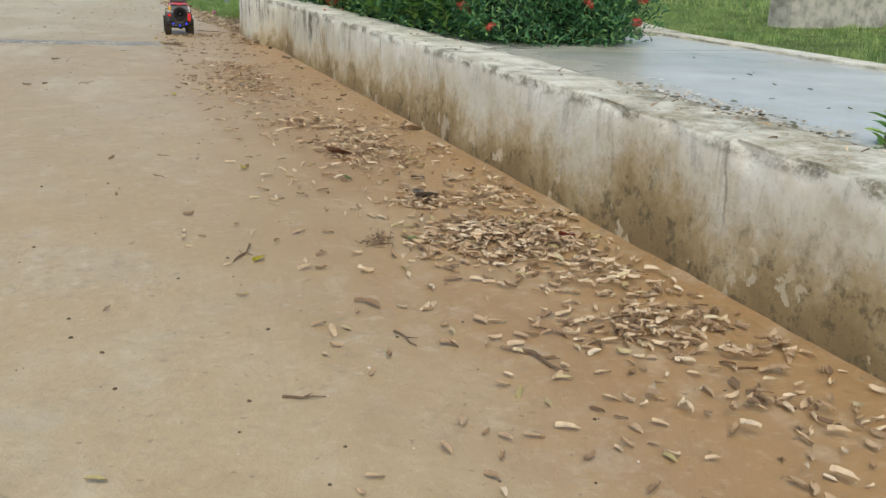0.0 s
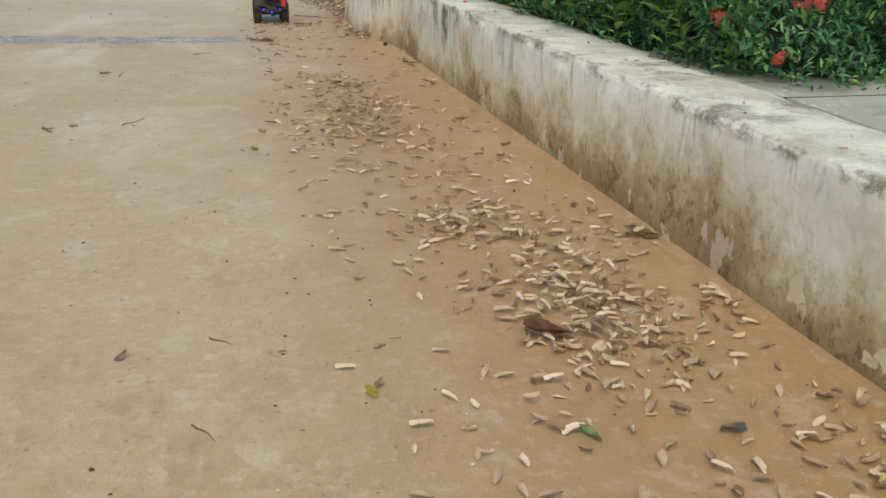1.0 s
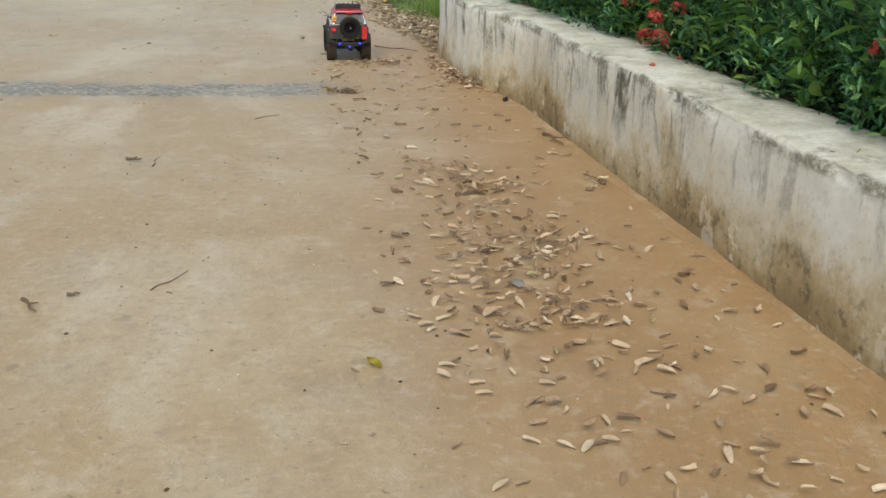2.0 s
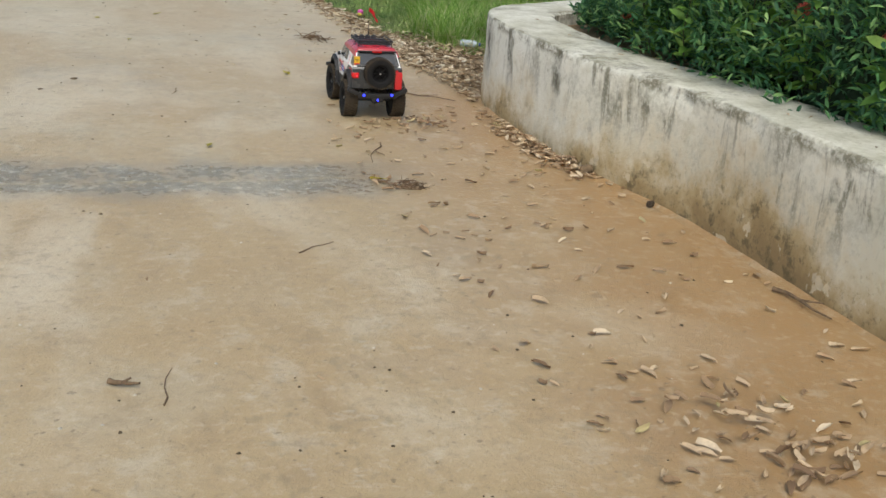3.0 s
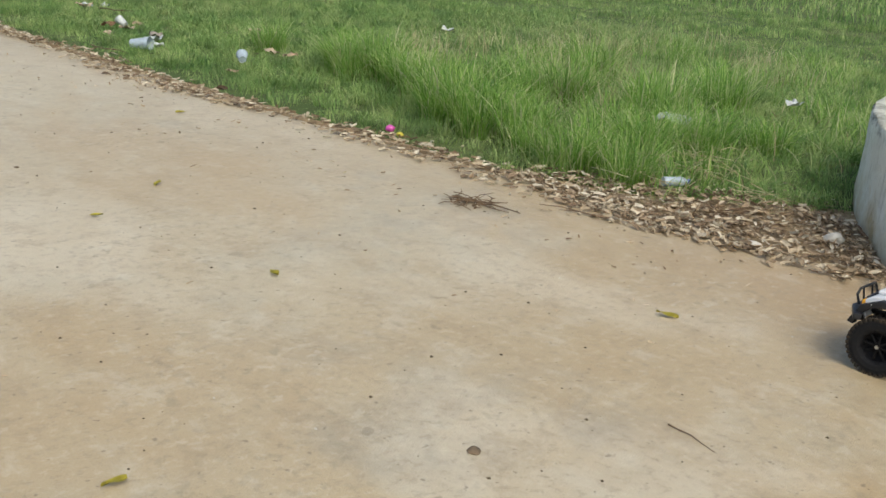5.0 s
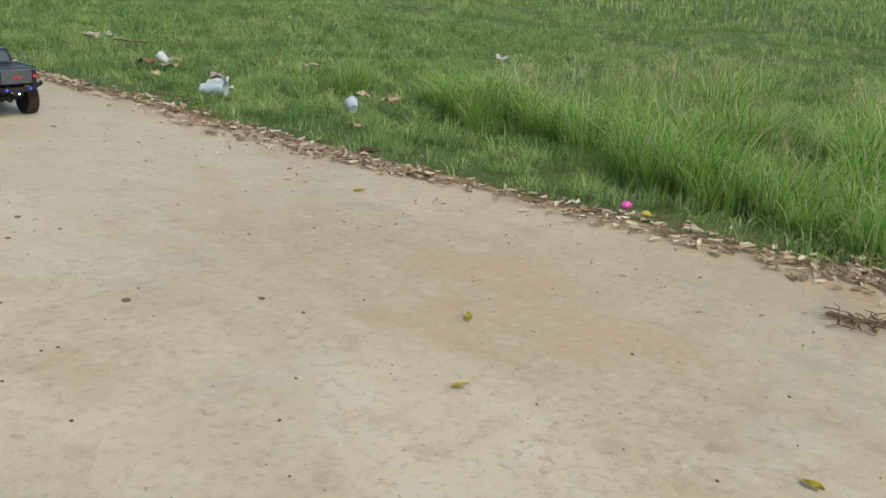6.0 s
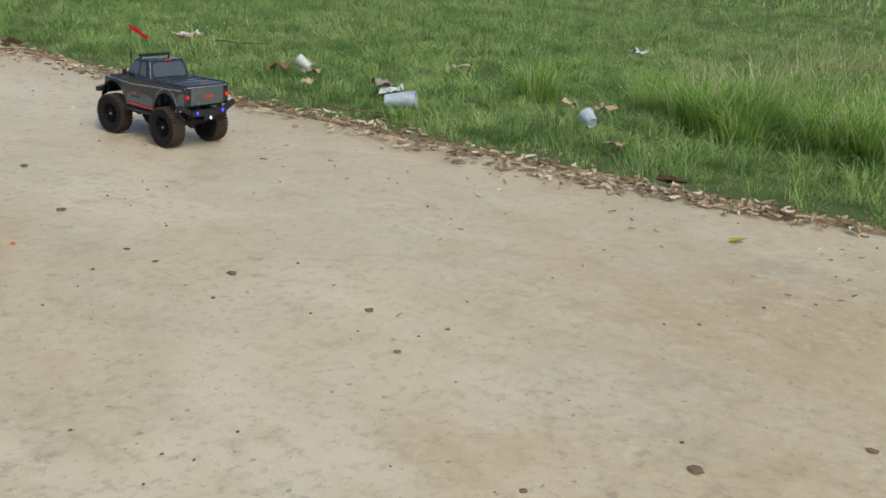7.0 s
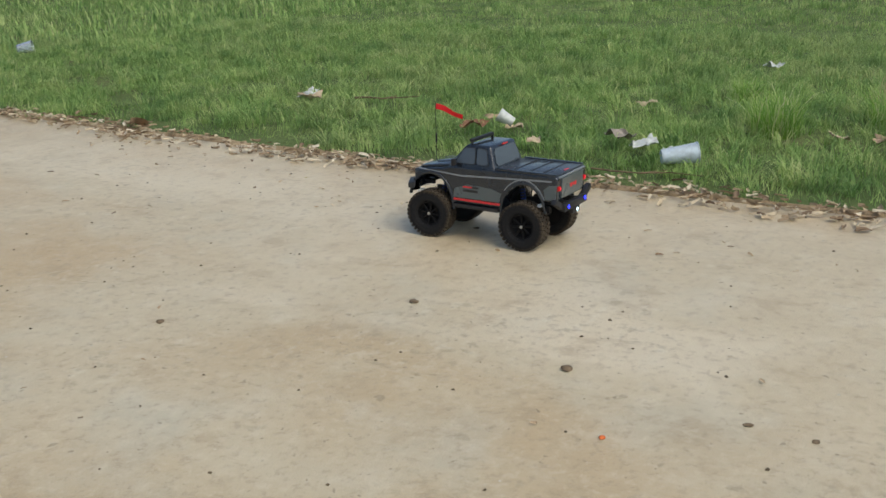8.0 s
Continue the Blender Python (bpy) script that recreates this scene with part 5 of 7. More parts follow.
def rear_bumper(base, y, z, half, tow):
    bm = bmesh.new()
    box(bm, (0, y, z), (half * 1.5, 0.022, 0.018), 0.004)
    for sx in (-1, 1):
        box(bm, (0, 0, 0), (half * 0.55, 0.02, 0.014), 0.003, Matrix.Translation((sx * half * 0.92, y + 0.006, z + 0.011)) @ Matrix.Rotation(-sx * 0.42, 4, "Y"))
        box(bm, (sx * 0.03, y + 0.025, z + 0.004), (0.012, 0.05, 0.012), 0.002)
    box(bm, (0, y - 0.004, z - 0.014), (0.045, 0.016, 0.016), 0.003)
    smooth(part("rear_bumper", bm, BLACK, base, "black steel-look bumper"))
    for x, dz in ((-half * 0.55, 0.002), (half * 0.55, 0.004)):
        led(base, "bumper_lamp", x, y - 0.011, z + dz, LED_BLUE)
    led(base, "tow_lamp", 0, y - 0.013, z - 0.014, tow, 0.004)


def front_bumper(base, y, z, half, bull):
    bm = bmesh.new()
    box(bm, (0, y, z), (half * 1.3, 0.026, 0.02), 0.004)
    for sx in (-1, 1):
        box(bm, (0, 0, 0), (half * 0.75, 0.02, 0.014), 0.003, Matrix.Translation((sx * half * 0.9, y - 0.012, z + 0.004)) @ Matrix.Rotation(-sx * 0.5, 4, "Z"))
        box(bm, (sx * 0.035, y - 0.03, z), (0.012, 0.05, 0.012), 0.002)
    rod(bm, (-0.03, y - 0.004, z + 0.014), (0.03, y - 0.004, z + 0.014), 0.009, seg=14)
    smooth(part("front_bumper", bm, BLACK, base, "black bumper with winch"))
    if bull:
        bm = bmesh.new()
        t = z + 0.042
        pipe(bm, [Vector((-0.05, y, z)), Vector((-0.05, y + 0.012, t - 0.012)), Vector((-0.038, y + 0.012, t)), Vector((0.038, y + 0.012, t)), Vector((0.05, y + 0.012, t - 0.012)), Vector((0.05, y, z))], 0.0032)
        for x in (-0.022, 0.022):
            pipe(bm, [Vector((x, y + 0.004, z)), Vector((x, y + 0.012, t))], 0.0026)
        smooth(part("bull_bar", bm, BLACK, base))
        for x in (-0.034, 0.034):
            bm = bmesh.new()
            for k in range(5):
                c = Vector((x + 0.002 * (-1) ** k, y + 0.017, z - 0.006 - 0.006 * k))
                pts = [c + Vector((0.0035 * math.cos(a) * (k % 2), 0.0035 * math.cos(a) * (1 - k % 2), 0.0045 * math.sin(a))) for a in np.linspace(0, 2 * math.pi, 9)]
                pipe(bm, pts, 0.0009, 5)
            smooth(part("chain", bm, STEEL, base, "bright steel chain"))


def box_cabin(name, z0, z1, y0, y1, t0, t1, w0, w1, material, base, bevel=0.008, label=""):
    """A tapered cab from a lower rectangle (y0..y1) to an upper one (t0..t1)."""
    bm = bmesh.new()
    lo = [bm.verts.new(p) for p in ((-w0, y0, z0), (w0, y0, z0), (w0, y1, z0), (-w0, y1, z0))]
    hi = [bm.verts.new(p) for p in ((-w1, t0, z1), (w1, t0, z1), (w1, t1, z1), (-w1, t1, z1))]
    bm.faces.new(lo[::-1])
    bm.faces.new(hi)
    for i in range(4):
        bm.faces.new((lo[i], lo[(i + 1) % 4], hi[(i + 1) % 4], hi[i]))
    es = [e for e in bm.edges if max(v.co.z for v in e.verts) > z0 + 1e-5]
    bmesh.ops.bevel(bm, geom=es, offset=bevel, segments=4, affect="EDGES", profile=0.55)
    return smooth(part(name, bm, material, base, label), 50)


def quad_panel(name, corners, out, material, base, label="", rim=0.0):
    """A thin rounded panel with four corners, set a little proud along out."""
    bm = bmesh.new()
    o = Vector(out).normalized()
    c = [Vector(p) for p in corners]
    lo = [bm.verts.new(p - o * 0.003) for p in c]
    hi = [bm.verts.new(p + o * 0.0012) for p in c]
    bm.faces.new(lo[::-1])
    bm.faces.new(hi)
    for i in range(4):
        bm.faces.new((lo[i], lo[(i + 1) % 4], hi[(i + 1) % 4], hi[i]))
    if rim:
        es = [e for e in bm.edges if (e.verts[0] in lo) != (e.verts[1] in lo)]
        bmesh.ops.bevel(bm, geom=es, offset=rim, segments=3, affect="EDGES")
    bmesh.ops.recalc_face_normals(bm, faces=bm.faces)
    return part(name, bm, material, base, label)


def raise_body(base, k):
    """Stretches the body upwards on its wheels, which keep their size."""
    s = Matrix.Diagonal((1, 1, k, 1))
    wheels = [o for o in base.children if o.name.startswith("wheel")]
    skip = set(wheels) | {c for w in wheels for c in w.children_recursive}
    for ob in base.children_recursive:
        if ob in skip or ob.parent.name.startswith("spare_wheel") and "carrier" not in ob.parent.name:
            continue
        if ob.name.startswith("spare_wheel") and "carrier" not in ob.name:
            ob.matrix_basis = Matrix.Translation((0, 0, 0.17 * (k - 1))) @ ob.matrix_basis
        elif ob.matrix_basis == Matrix.Identity(4):
            ob.data.transform(s)
        else:
            ob.matrix_basis = s @ ob.matrix_basis


def shorten_tail(base, axle, k):
    """Draws the overhang behind the rear axle in; the wheels keep their place."""
    for ob in base.children_recursive:
        if ob.matrix_basis == Matrix.Identity(4) and ob.parent == base or ob.parent.parent == base and ob.matrix_basis == Matrix.Identity(4) and not ob.parent.name.startswith(("wheel", "spare")):
            for v in ob.data.vertices:
                if v.co.y < -axle:
                    v.co.y = -axle + (v.co.y + axle) * k
        elif ob.name.startswith("spare_wheel"):
            ob.matrix_basis = Matrix.Translation((0, (1 - k) * 0.135, 0)) @ ob.matrix_basis


def make_suv(m):
    base = thing("toy_suv", m, "white and red radio-controlled off-road model car with roof rack, dusty tyres", "model car")
    hb, track = 0.1565, 0.186
    running_gear(base, hb, track)
    # lower shell with wheel arches
    ra = 0.071
    outline = [(-0.262, 0.115), (-0.262, 0.172), (-0.256, 0.186), (0.066, 0.182), (0.12, 0.178), (0.19, 0.17), (0.212, 0.157), (0.217, 0.12), (0.208, 0.112)]
    outline += arc(hb, 0.082, ra, 22, 178)[0:] + [(0.07, 0.083), (-0.07, 0.083)] + arc(-hb, 0.082, ra, 2, 152)
    slab("shell", outline, -0.094, 0.094, WHITE, base, "white lacquered shell", 0.006)
    cabin = box_cabin("cabin", 0.182, 0.238, -0.257, 0.078, -0.205, 0.026, 0.0925, 0.079, WHITE, base, 0.007)
    roof = box_cabin("roof", 0.232, 0.2475, -0.211, 0.03, -0.198, 0.018, 0.0815, 0.07, RED, base, 0.007, "red roof wet with drops")
    for k in range(5):
        bm = bmesh.new()
        box(bm, (0, -0.02 - 0.042 * k, 0.2485), (0.09, 0.007, 0.003), 0.0012)
        part("roof_rib", bm, RED, roof)

    def flank(z):
        return 0.0925 + (0.079 - 0.0925) * (z - 0.182) / 0.056

    def side(name, sx, pts, material, label="", rim=0.003, parent=base):
        c = [(sx * (flank(z) + 0.0008), y, z) for y, z in pts]
        return quad_panel(name, c, (sx, 0, 0.24), material, parent, label, rim)

    for sx in (-1, 1):
        side("side_window", sx, [(0.06, 0.1875), (0.037, 0.224), (-0.02, 0.224), (-0.02, 0.1875)], GLASS, "smoked window with drops")
        side("side_window", sx, [(-0.032, 0.1875), (-0.032, 0.224), (-0.076, 0.224), (-0.084, 0.1875)], GLASS, "smoked window with drops")
        side("quarter_window", sx, [(-0.172, 0.188), (-0.166, 0.2175), (-0.226, 0.2145), (-0.24, 0.188)], GLASS)
        side("roof_band", sx, [(0.03, 0.2245), (0.026, 0.236), (-0.204, 0.236), (-0.229, 0.219)], RED, "red band under the roof", 0.002)
        for cy in (hb, -hb):
            lo, hi = (12, 188) if cy > 0 else (-8, 172)
            flare(base, cy, 0.082, ra - 0.001, sx, 0.088, 0.107, lo, hi, BLACK, "angular black wheel-arch flare with bolts", 0.017, 5)
        # graphics on the flank
        x = 0.0945
        slab("sill_decal", [(0.083, 0.084), (0.083, 0.118), (-0.02, 0.118), (-0.045, 0.084)], sx * (x - 0.002), sx * (x + 0.0006), INK, base, "black wedge decal")
        slab("red_decal", [(-0.024, 0.116), (-0.046, 0.085), (-0.082, 0.085), (-0.082, 0.116)], sx * (x - 0.002), sx * (x + 0.0007), RED_FLAT, base, "red decal")
        slab("rear_quarter_decal", [(-0.086, 0.128), (-0.104, 0.162), (-0.13, 0.178), (-0.2, 0.181), (-0.2635, 0.174), (-0.2635, 0.1135), (-0.228, 0.1135), (-0.206, 0.138), (-0.157, 0.1535), (-0.108, 0.138)], sx * (x - 0.002), sx * (x + 0.0005), CHARCOAL, base, "dark grey quarter panel")
        slab("rear_stripe", [(-0.135, 0.17), (-0.2, 0.1755), (-0.24, 0.17), (-0.2, 0.1715)], sx * x, sx * (x + 0.001), RED_FLAT, base)
        slab("white_slash", [(0.083, 0.119), (0.083, 0.121), (-0.018, 0.1235), (-0.018, 0.1215)], sx * x, sx * (x + 0.001), PAPER, base)
        plate = slab("race_plate", [(0.07, 0.13), (0.067, 0.165), (0.02, 0.165), (0.022, 0.13)], sx * (x - 0.002), sx * (x + 0.0007), RED_FLAT, base, "red and white race number plate")
        slab("number_field", [(0.067, 0.137), (0.065, 0.16), (0.024, 0.16), (0.025, 0.137)], sx * x, sx * (x + 0.0012), PAPER, plate)
        words("number", "768", 0.029, side_plane(sx, 0.045, 0.1485, x + 0.0014), INK, plate, 0.92)
        bars("plate_print", side_plane(sx, 0.045, 0.1335, x + 0.001), [(-0.012, 0, 0.012, 0.003), (0.008, 0, 0.018, 0.003)], PAPER, plate)
        slab("small_red_label", [(0.019, 0.157), (0.019, 0.166), (-0.005, 0.166), (-0.004, 0.157)], sx * (x - 0.002), sx * (x + 0.0006), RED_FLAT, base)
        bars("small_print", side_plane(sx, 0.007, 0.1615, x + 0.0008), [(0, 0, 0.014, 0.0025)], PAPER, base)
        badge = slab("blue_badge", [(0.019, 0.136), (0.019, 0.155), (-0.03, 0.155), (-0.03, 0.136)], sx * (x - 0.002), sx * (x + 0.0006), BLUE, base, "blue badge with white shapes")
        pl = side_plane(sx, -0.006, 0.1455, x + 0.0008)
        flip = 1 if sx < 0 else -1
        bars("badge_print", pl, [(-flip * 0.014, 0, 0.014, 0.0035), (flip * 0.006, -0.001, 0.006, 0.005), (flip * 0.013, 0.001, 0.006, 0.005), (flip * 0.02, -0.001, 0.005, 0.005)], PAPER, badge)
        words("lettering", "ENERGY", 0.0062, side_plane(sx, -0.05, 0.1385, x + 0.0004), INK, base)
        bars("fine_print", side_plane(sx, -0.05, 0.128, x + 0.0003), [(-0.001 * k, 0.005 - 0.0032 * k, 0.02 - 0.002 * k, 0.0014) for k in range(4)], INK, base)
        lathe_part("round_emblem", [(0.0, 0.0008), (0.006, 0.0008), (0.0065, 0.0)], side_plane(sx, -0.05, 0.15, x), RED_FLAT, base, seg=20)
        bars("slim_emblem", side_plane(sx, -0.073, 0.144, x + 0.0004), [(0, 0, 0.003, 0.014), (0.003, 0.003, 0.006, 0.003)], PINK, base)
        sun_plane = side_plane(sx, -0.125, 0.2, flank(0.2) + 0.0008, 13.5)
        bm = bmesh.new()
        for k in range(12):
            a = 2 * math.pi * k / 12
            box(bm, (0, 0, 0), (0.0016, 0.0022, 0.0006), 0, sun_plane @ Matrix.Rotation(a, 4, "Z") @ Matrix.Translation((0, 0.0088, 0)))
        for k in range(24):
            a = 2 * math.pi * k / 24
            box(bm, (0, 0, 0), (0.002, 0.0011, 0.0006), 0, sun_plane @ Matrix.Rotation(a, 4, "Z") @ Matrix.Translation((0, 0.0066, 0)))
        part("ring_emblem", bm, PINK, base, "pink ring emblem")
        bars("emblem_print", side_plane(sx, -0.125, 0.1835, flank(0.1835) + 0.0018, 0), [(0, 0, 0.018, 0.0038)], PINK, base)
        bm = bmesh.new()
        for k in range(3):
            box(bm, (0, 0.005 - 0.02 * k, 0.101), (0.002, 0.008, 0.005), 0.0005, Matrix.Translation((sx * (x + 0.0006), 0.03, 0)))
        part("wedge_print", bm, SILVER, base)
        # mirrors, steps, lamps
        bm = bmesh.new()
        box(bm, (sx * 0.101, 0.056, 0.189), (0.011, 0.007, 0.013), 0.003)
        rod(bm, (sx * 0.09, 0.054, 0.185), (sx * 0.098, 0.056, 0.187), 0.0018)
        smooth(part("mirror", bm, BLACK, base))
        bm = bmesh.new()
        box(bm, (sx * 0.093, 0.0, 0.078), (0.018, 0.15, 0.007), 0.002)
        part("side_step", bm, BLACK, base)
        bm = bmesh.new()
        box(bm, (sx * 0.084, -0.246, 0.158), (0.027, 0.048, 0.02), 0.006, None, 3)
        smooth(part("tail_lamp", bm, TAIL, base, "lit red tail lamp"))
        bm = bmesh.new()
        box(bm, (sx * 0.08, -0.2735, 0.158), (0.009, 0.002, 0.007), 0.0008)
        part("tail_led", bm, LED_RED, base)
        bm = bmesh.new()
        box(bm, (sx * 0.083, 0.212, 0.147), (0.022, 0.016, 0.016), 0.005, None, 3)
        smooth(part("indicator", bm, AMBER, base, "amber corner lamp"))
        bm = bmesh.new()
        rod(bm, (sx * 0.056, 0.205, 0.147), (sx * 0.056, 0.2195, 0.147), 0.0115, seg=20)
        part("headlamp", bm, GLASS, base)
        bm = bmesh.new()
        box(bm, (sx * 0.096, -0.02, 0.172), (0.004, 0.014, 0.0035), 0.001)
        part("door_handle", bm, BLACK, base)
    # glass front and back, hood, tailgate
    quad_panel("windscreen", [(-0.078, 0.067, 0.1925), (0.078, 0.067, 0.1925), (0.07, 0.0355, 0.2275), (-0.07, 0.0355, 0.2275)], (0, 0.72, 0.69), GLASS, base, "", 0.006)
    quad_panel("tailgate", [(-0.084, -0.2575, 0.19), (0.084, -0.2575, 0.19), (0.073, -0.2115, 0.2325), (-0.073, -0.2115, 0.2325)], (0, -0.68, 0.73), CHARCOAL, base, "dark tailgate", 0.006)
    quad_panel("rear_window", [(-0.07, -0.2545, 0.196), (0.07, -0.2545, 0.196), (0.064, -0.2195, 0.2265), (-0.064, -0.2195, 0.2265)], (0, -0.68, 0.73), GLASS, base, "", 0.005)
    slab("tail_panel", [(-0.2645, 0.113), (-0.2645, 0.18), (-0.258, 0.187), (-0.255, 0.187), (-0.255, 0.113)], -0.0955, 0.0955, CHARCOAL, base, "", 0.0015)
    bm = bmesh.new()
    box(bm, (0, -0.2165, 0.2365), (0.15, 0.016, 0.005), 0.002)
    spoiler = part("spoiler", bm, BLACK, base)
    bm = bmesh.new()
    box(bm, (0, -0.2265, 0.236), (0.036, 0.005, 0.006), 0.0015)
    part("brake_lamp", bm, TAIL, spoiler, "red brake lamp")
    hood_m = Matrix.Translation((0, 0.135, 0.1795)) @ Matrix.Rotation(-0.075, 4, "X")
    bm = bmesh.new()
    box(bm, (0, 0, 0), (0.15, 0.118, 0.008), 0.0035, hood_m, 3)
    hood = smooth(part("hood", bm, WHITE, base))
    bm = bmesh.new()
    box(bm, (0, 0.004, 0.0042), (0.1, 0.085, 0.0012), 0.0004, hood_m)
    decal = part("hood_decal", bm, CHARCOAL, hood, "dark grey printed hood panel")
    bars("hood_print", hood_m @ Matrix.Translation((0, 0.004, 0.0052)), [(-0.012, 0.014, 0.05, 0.008), (0.006, 0.002, 0.055, 0.007), (-0.004, -0.011, 0.05, 0.007), (0.01, -0.024, 0.04, 0.006), (0.0, 0.028, 0.06, 0.005)], PINK, decal)
    bars("hood_print_pale", hood_m @ Matrix.Translation((0, 0.004, 0.0053)), [(0.032, 0.016, 0.016, 0.005), (-0.034, -0.02, 0.016, 0.005), (-0.036, 0.004, 0.014, 0.004)], SILVER, decal)
    bm = bmesh.new()
    box(bm, (0, 0.07, 0.187), (0.13, 0.012, 0.004), 0.001)
    cowl = part("cowl", bm, BLACK, base)
    bars("cowl_print", Matrix.Translation((0, 0.0705, 0.1893)), [(-0.05 + 0.02 * k, 0, 0.01, 0.006) for k in range(6)], PAPER, cowl)
    bm = bmesh.new()
    box(bm, (0, 0.2165, 0.147), (0.15, 0.006, 0.024), 0.003)
    for k in range(5):
        box(bm, (-0.03 + 0.015 * k, 0.22, 0.147), (0.004, 0.003, 0.02), 0.0008)
    part("grille", bm, BLACK, base)
    # roof rack
    bm = bmesh.new()
    z1, z2 = 0.2575, 0.268
    ring = [(-0.062, 0.012), (0.062, 0.012), (0.062, -0.176), (-0.062, -0.176), (-0.062, 0.012)]
    pipe(bm, [Vector((x, y, z1)) for x, y in ring], 0.0023)
    pipe(bm, [Vector((x * 1.06, y - 0.03 if y > 0 else y - 0.002, z2)) for x, y in ring[1:]] , 0.0023)
    pipe(bm, [Vector((-0.066, -0.018, z2)), Vector((-0.062, 0.012, z1))], 0.0023)
    pipe(bm, [Vector((0.066, -0.018, z2)), Vector((0.062, 0.012, z1))], 0.0023)
    for sx in (-1, 1):
        for y in (-0.05, -0.082, -0.114, -0.146, -0.176):
            rod(bm, (sx * 0.062, y, z1), (sx * 0.0657, y, z2), 0.0018, seg=6)
        for y in (-0.01, -0.09, -0.168):
            rod(bm, (sx * 0.062, y, z1), (sx * 0.066, y, 0.244), 0.002, seg=6)
    for x in (-0.031, 0, 0.031):
        rod(bm, (x, -0.178, z1), (x, -0.178, z2), 0.0018, seg=6)
    rack = smooth(part("roof_rack", bm, BLACK, base, "black tubular roof rack"))
    for y, w in ((-0.04, 0.016), (-0.082, 0.007), (-0.114, 0.007), (-0.146, 0.007)):
        bm = bmesh.new()
        box(bm, (0, y, z1), (0.124, w, 0.004), 0.001)
        part("cross_slat", bm, BLACK, rack)
    # light bar
    bm = bmesh.new()
    rod(bm, (-0.052, 0.045, 0.238), (0.052, 0.045, 0.238), 0.0026)
    bar = part("light_bar", bm, BLACK, base)
    for x in (-0.036, -0.012, 0.012, 0.036):
        lathe_part("roof_lamp", [(0.0, -0.009), (0.006, -0.0085), (0.011, -0.004), (0.0128, 0.004), (0.0128, 0.0075), (0.011, 0.0075), (0.0105, 0.005), (0.0, 0.0045)], Matrix.Translation((x, 0.048, 0.249)) @ Matrix.Rotation(-math.pi / 2, 4, "X") @ Matrix.Diagonal((0.85, 0.85, 1, 1)), BLACK, bar, "round black roof lamp", 20)
    # spare wheel, jerry can, plate
    bm = bmesh.new()
    rod(bm, (0, -0.255, 0.165), (0, -0.285, 0.165), 0.01, seg=14)
    box(bm, (0, -0.266, 0.14), (0.02, 0.01, 0.06), 0.002)
    carrier = part("spare_wheel_carrier", bm, BLACK, base)
    spare = add_wheel(base, Matrix.Translation((0.004, -0.291, 0.17)) @ Matrix.Rotation(-math.pi / 2, 4, "Z") @ Matrix.Diagonal((0.98, 0.98, 0.98, 1)), "spare_wheel", "spare wheel on the tailgate")
    bm = bmesh.new()
    box(bm, (0.08, -0.272, 0.143), (0.028, 0.024, 0.06), 0.004)
    rod(bm, (0.074, -0.272, 0.172), (0.074, -0.272, 0.179), 0.005, seg=10)
    can = smooth(part("jerry_can", bm, RED_FLAT, base, "red plastic jerry can"))
    bm = bmesh.new()
    box(bm, (-0.079, -0.249, 0.207), (0.022, 0.006, 0.03), 0.0015)
    plate2 = part("rear_plate", bm, YELLOW, base, "small yellow and red plate")
    bars("plate_bars", Matrix.Translation((-0.079, -0.2525, 0.208)) @ Matrix.Rotation(math.pi / 2, 4, "X"), [(0, 0.004, 0.014, 0.002), (0, -0.001, 0.01, 0.002)], INK, plate2)
    bars("plate_foot", Matrix.Translation((-0.079, -0.2525, 0.1965)) @ Matrix.Rotation(math.pi / 2, 4, "X"), [(0, 0, 0.02, 0.006)], RED_FLAT, plate2)
    rear_bumper(base, -0.29, 0.092, 0.098, LED_BLUE)
    front_bumper(base, 0.24, 0.118, 0.1, True)
    antenna(base, 0.045, 0.205, 0.155, 0.19, (0.02, -0.1, -0.034))
    raise_body(base, 1.09)
    shorten_tail(base, hb, 0.72)
    return base


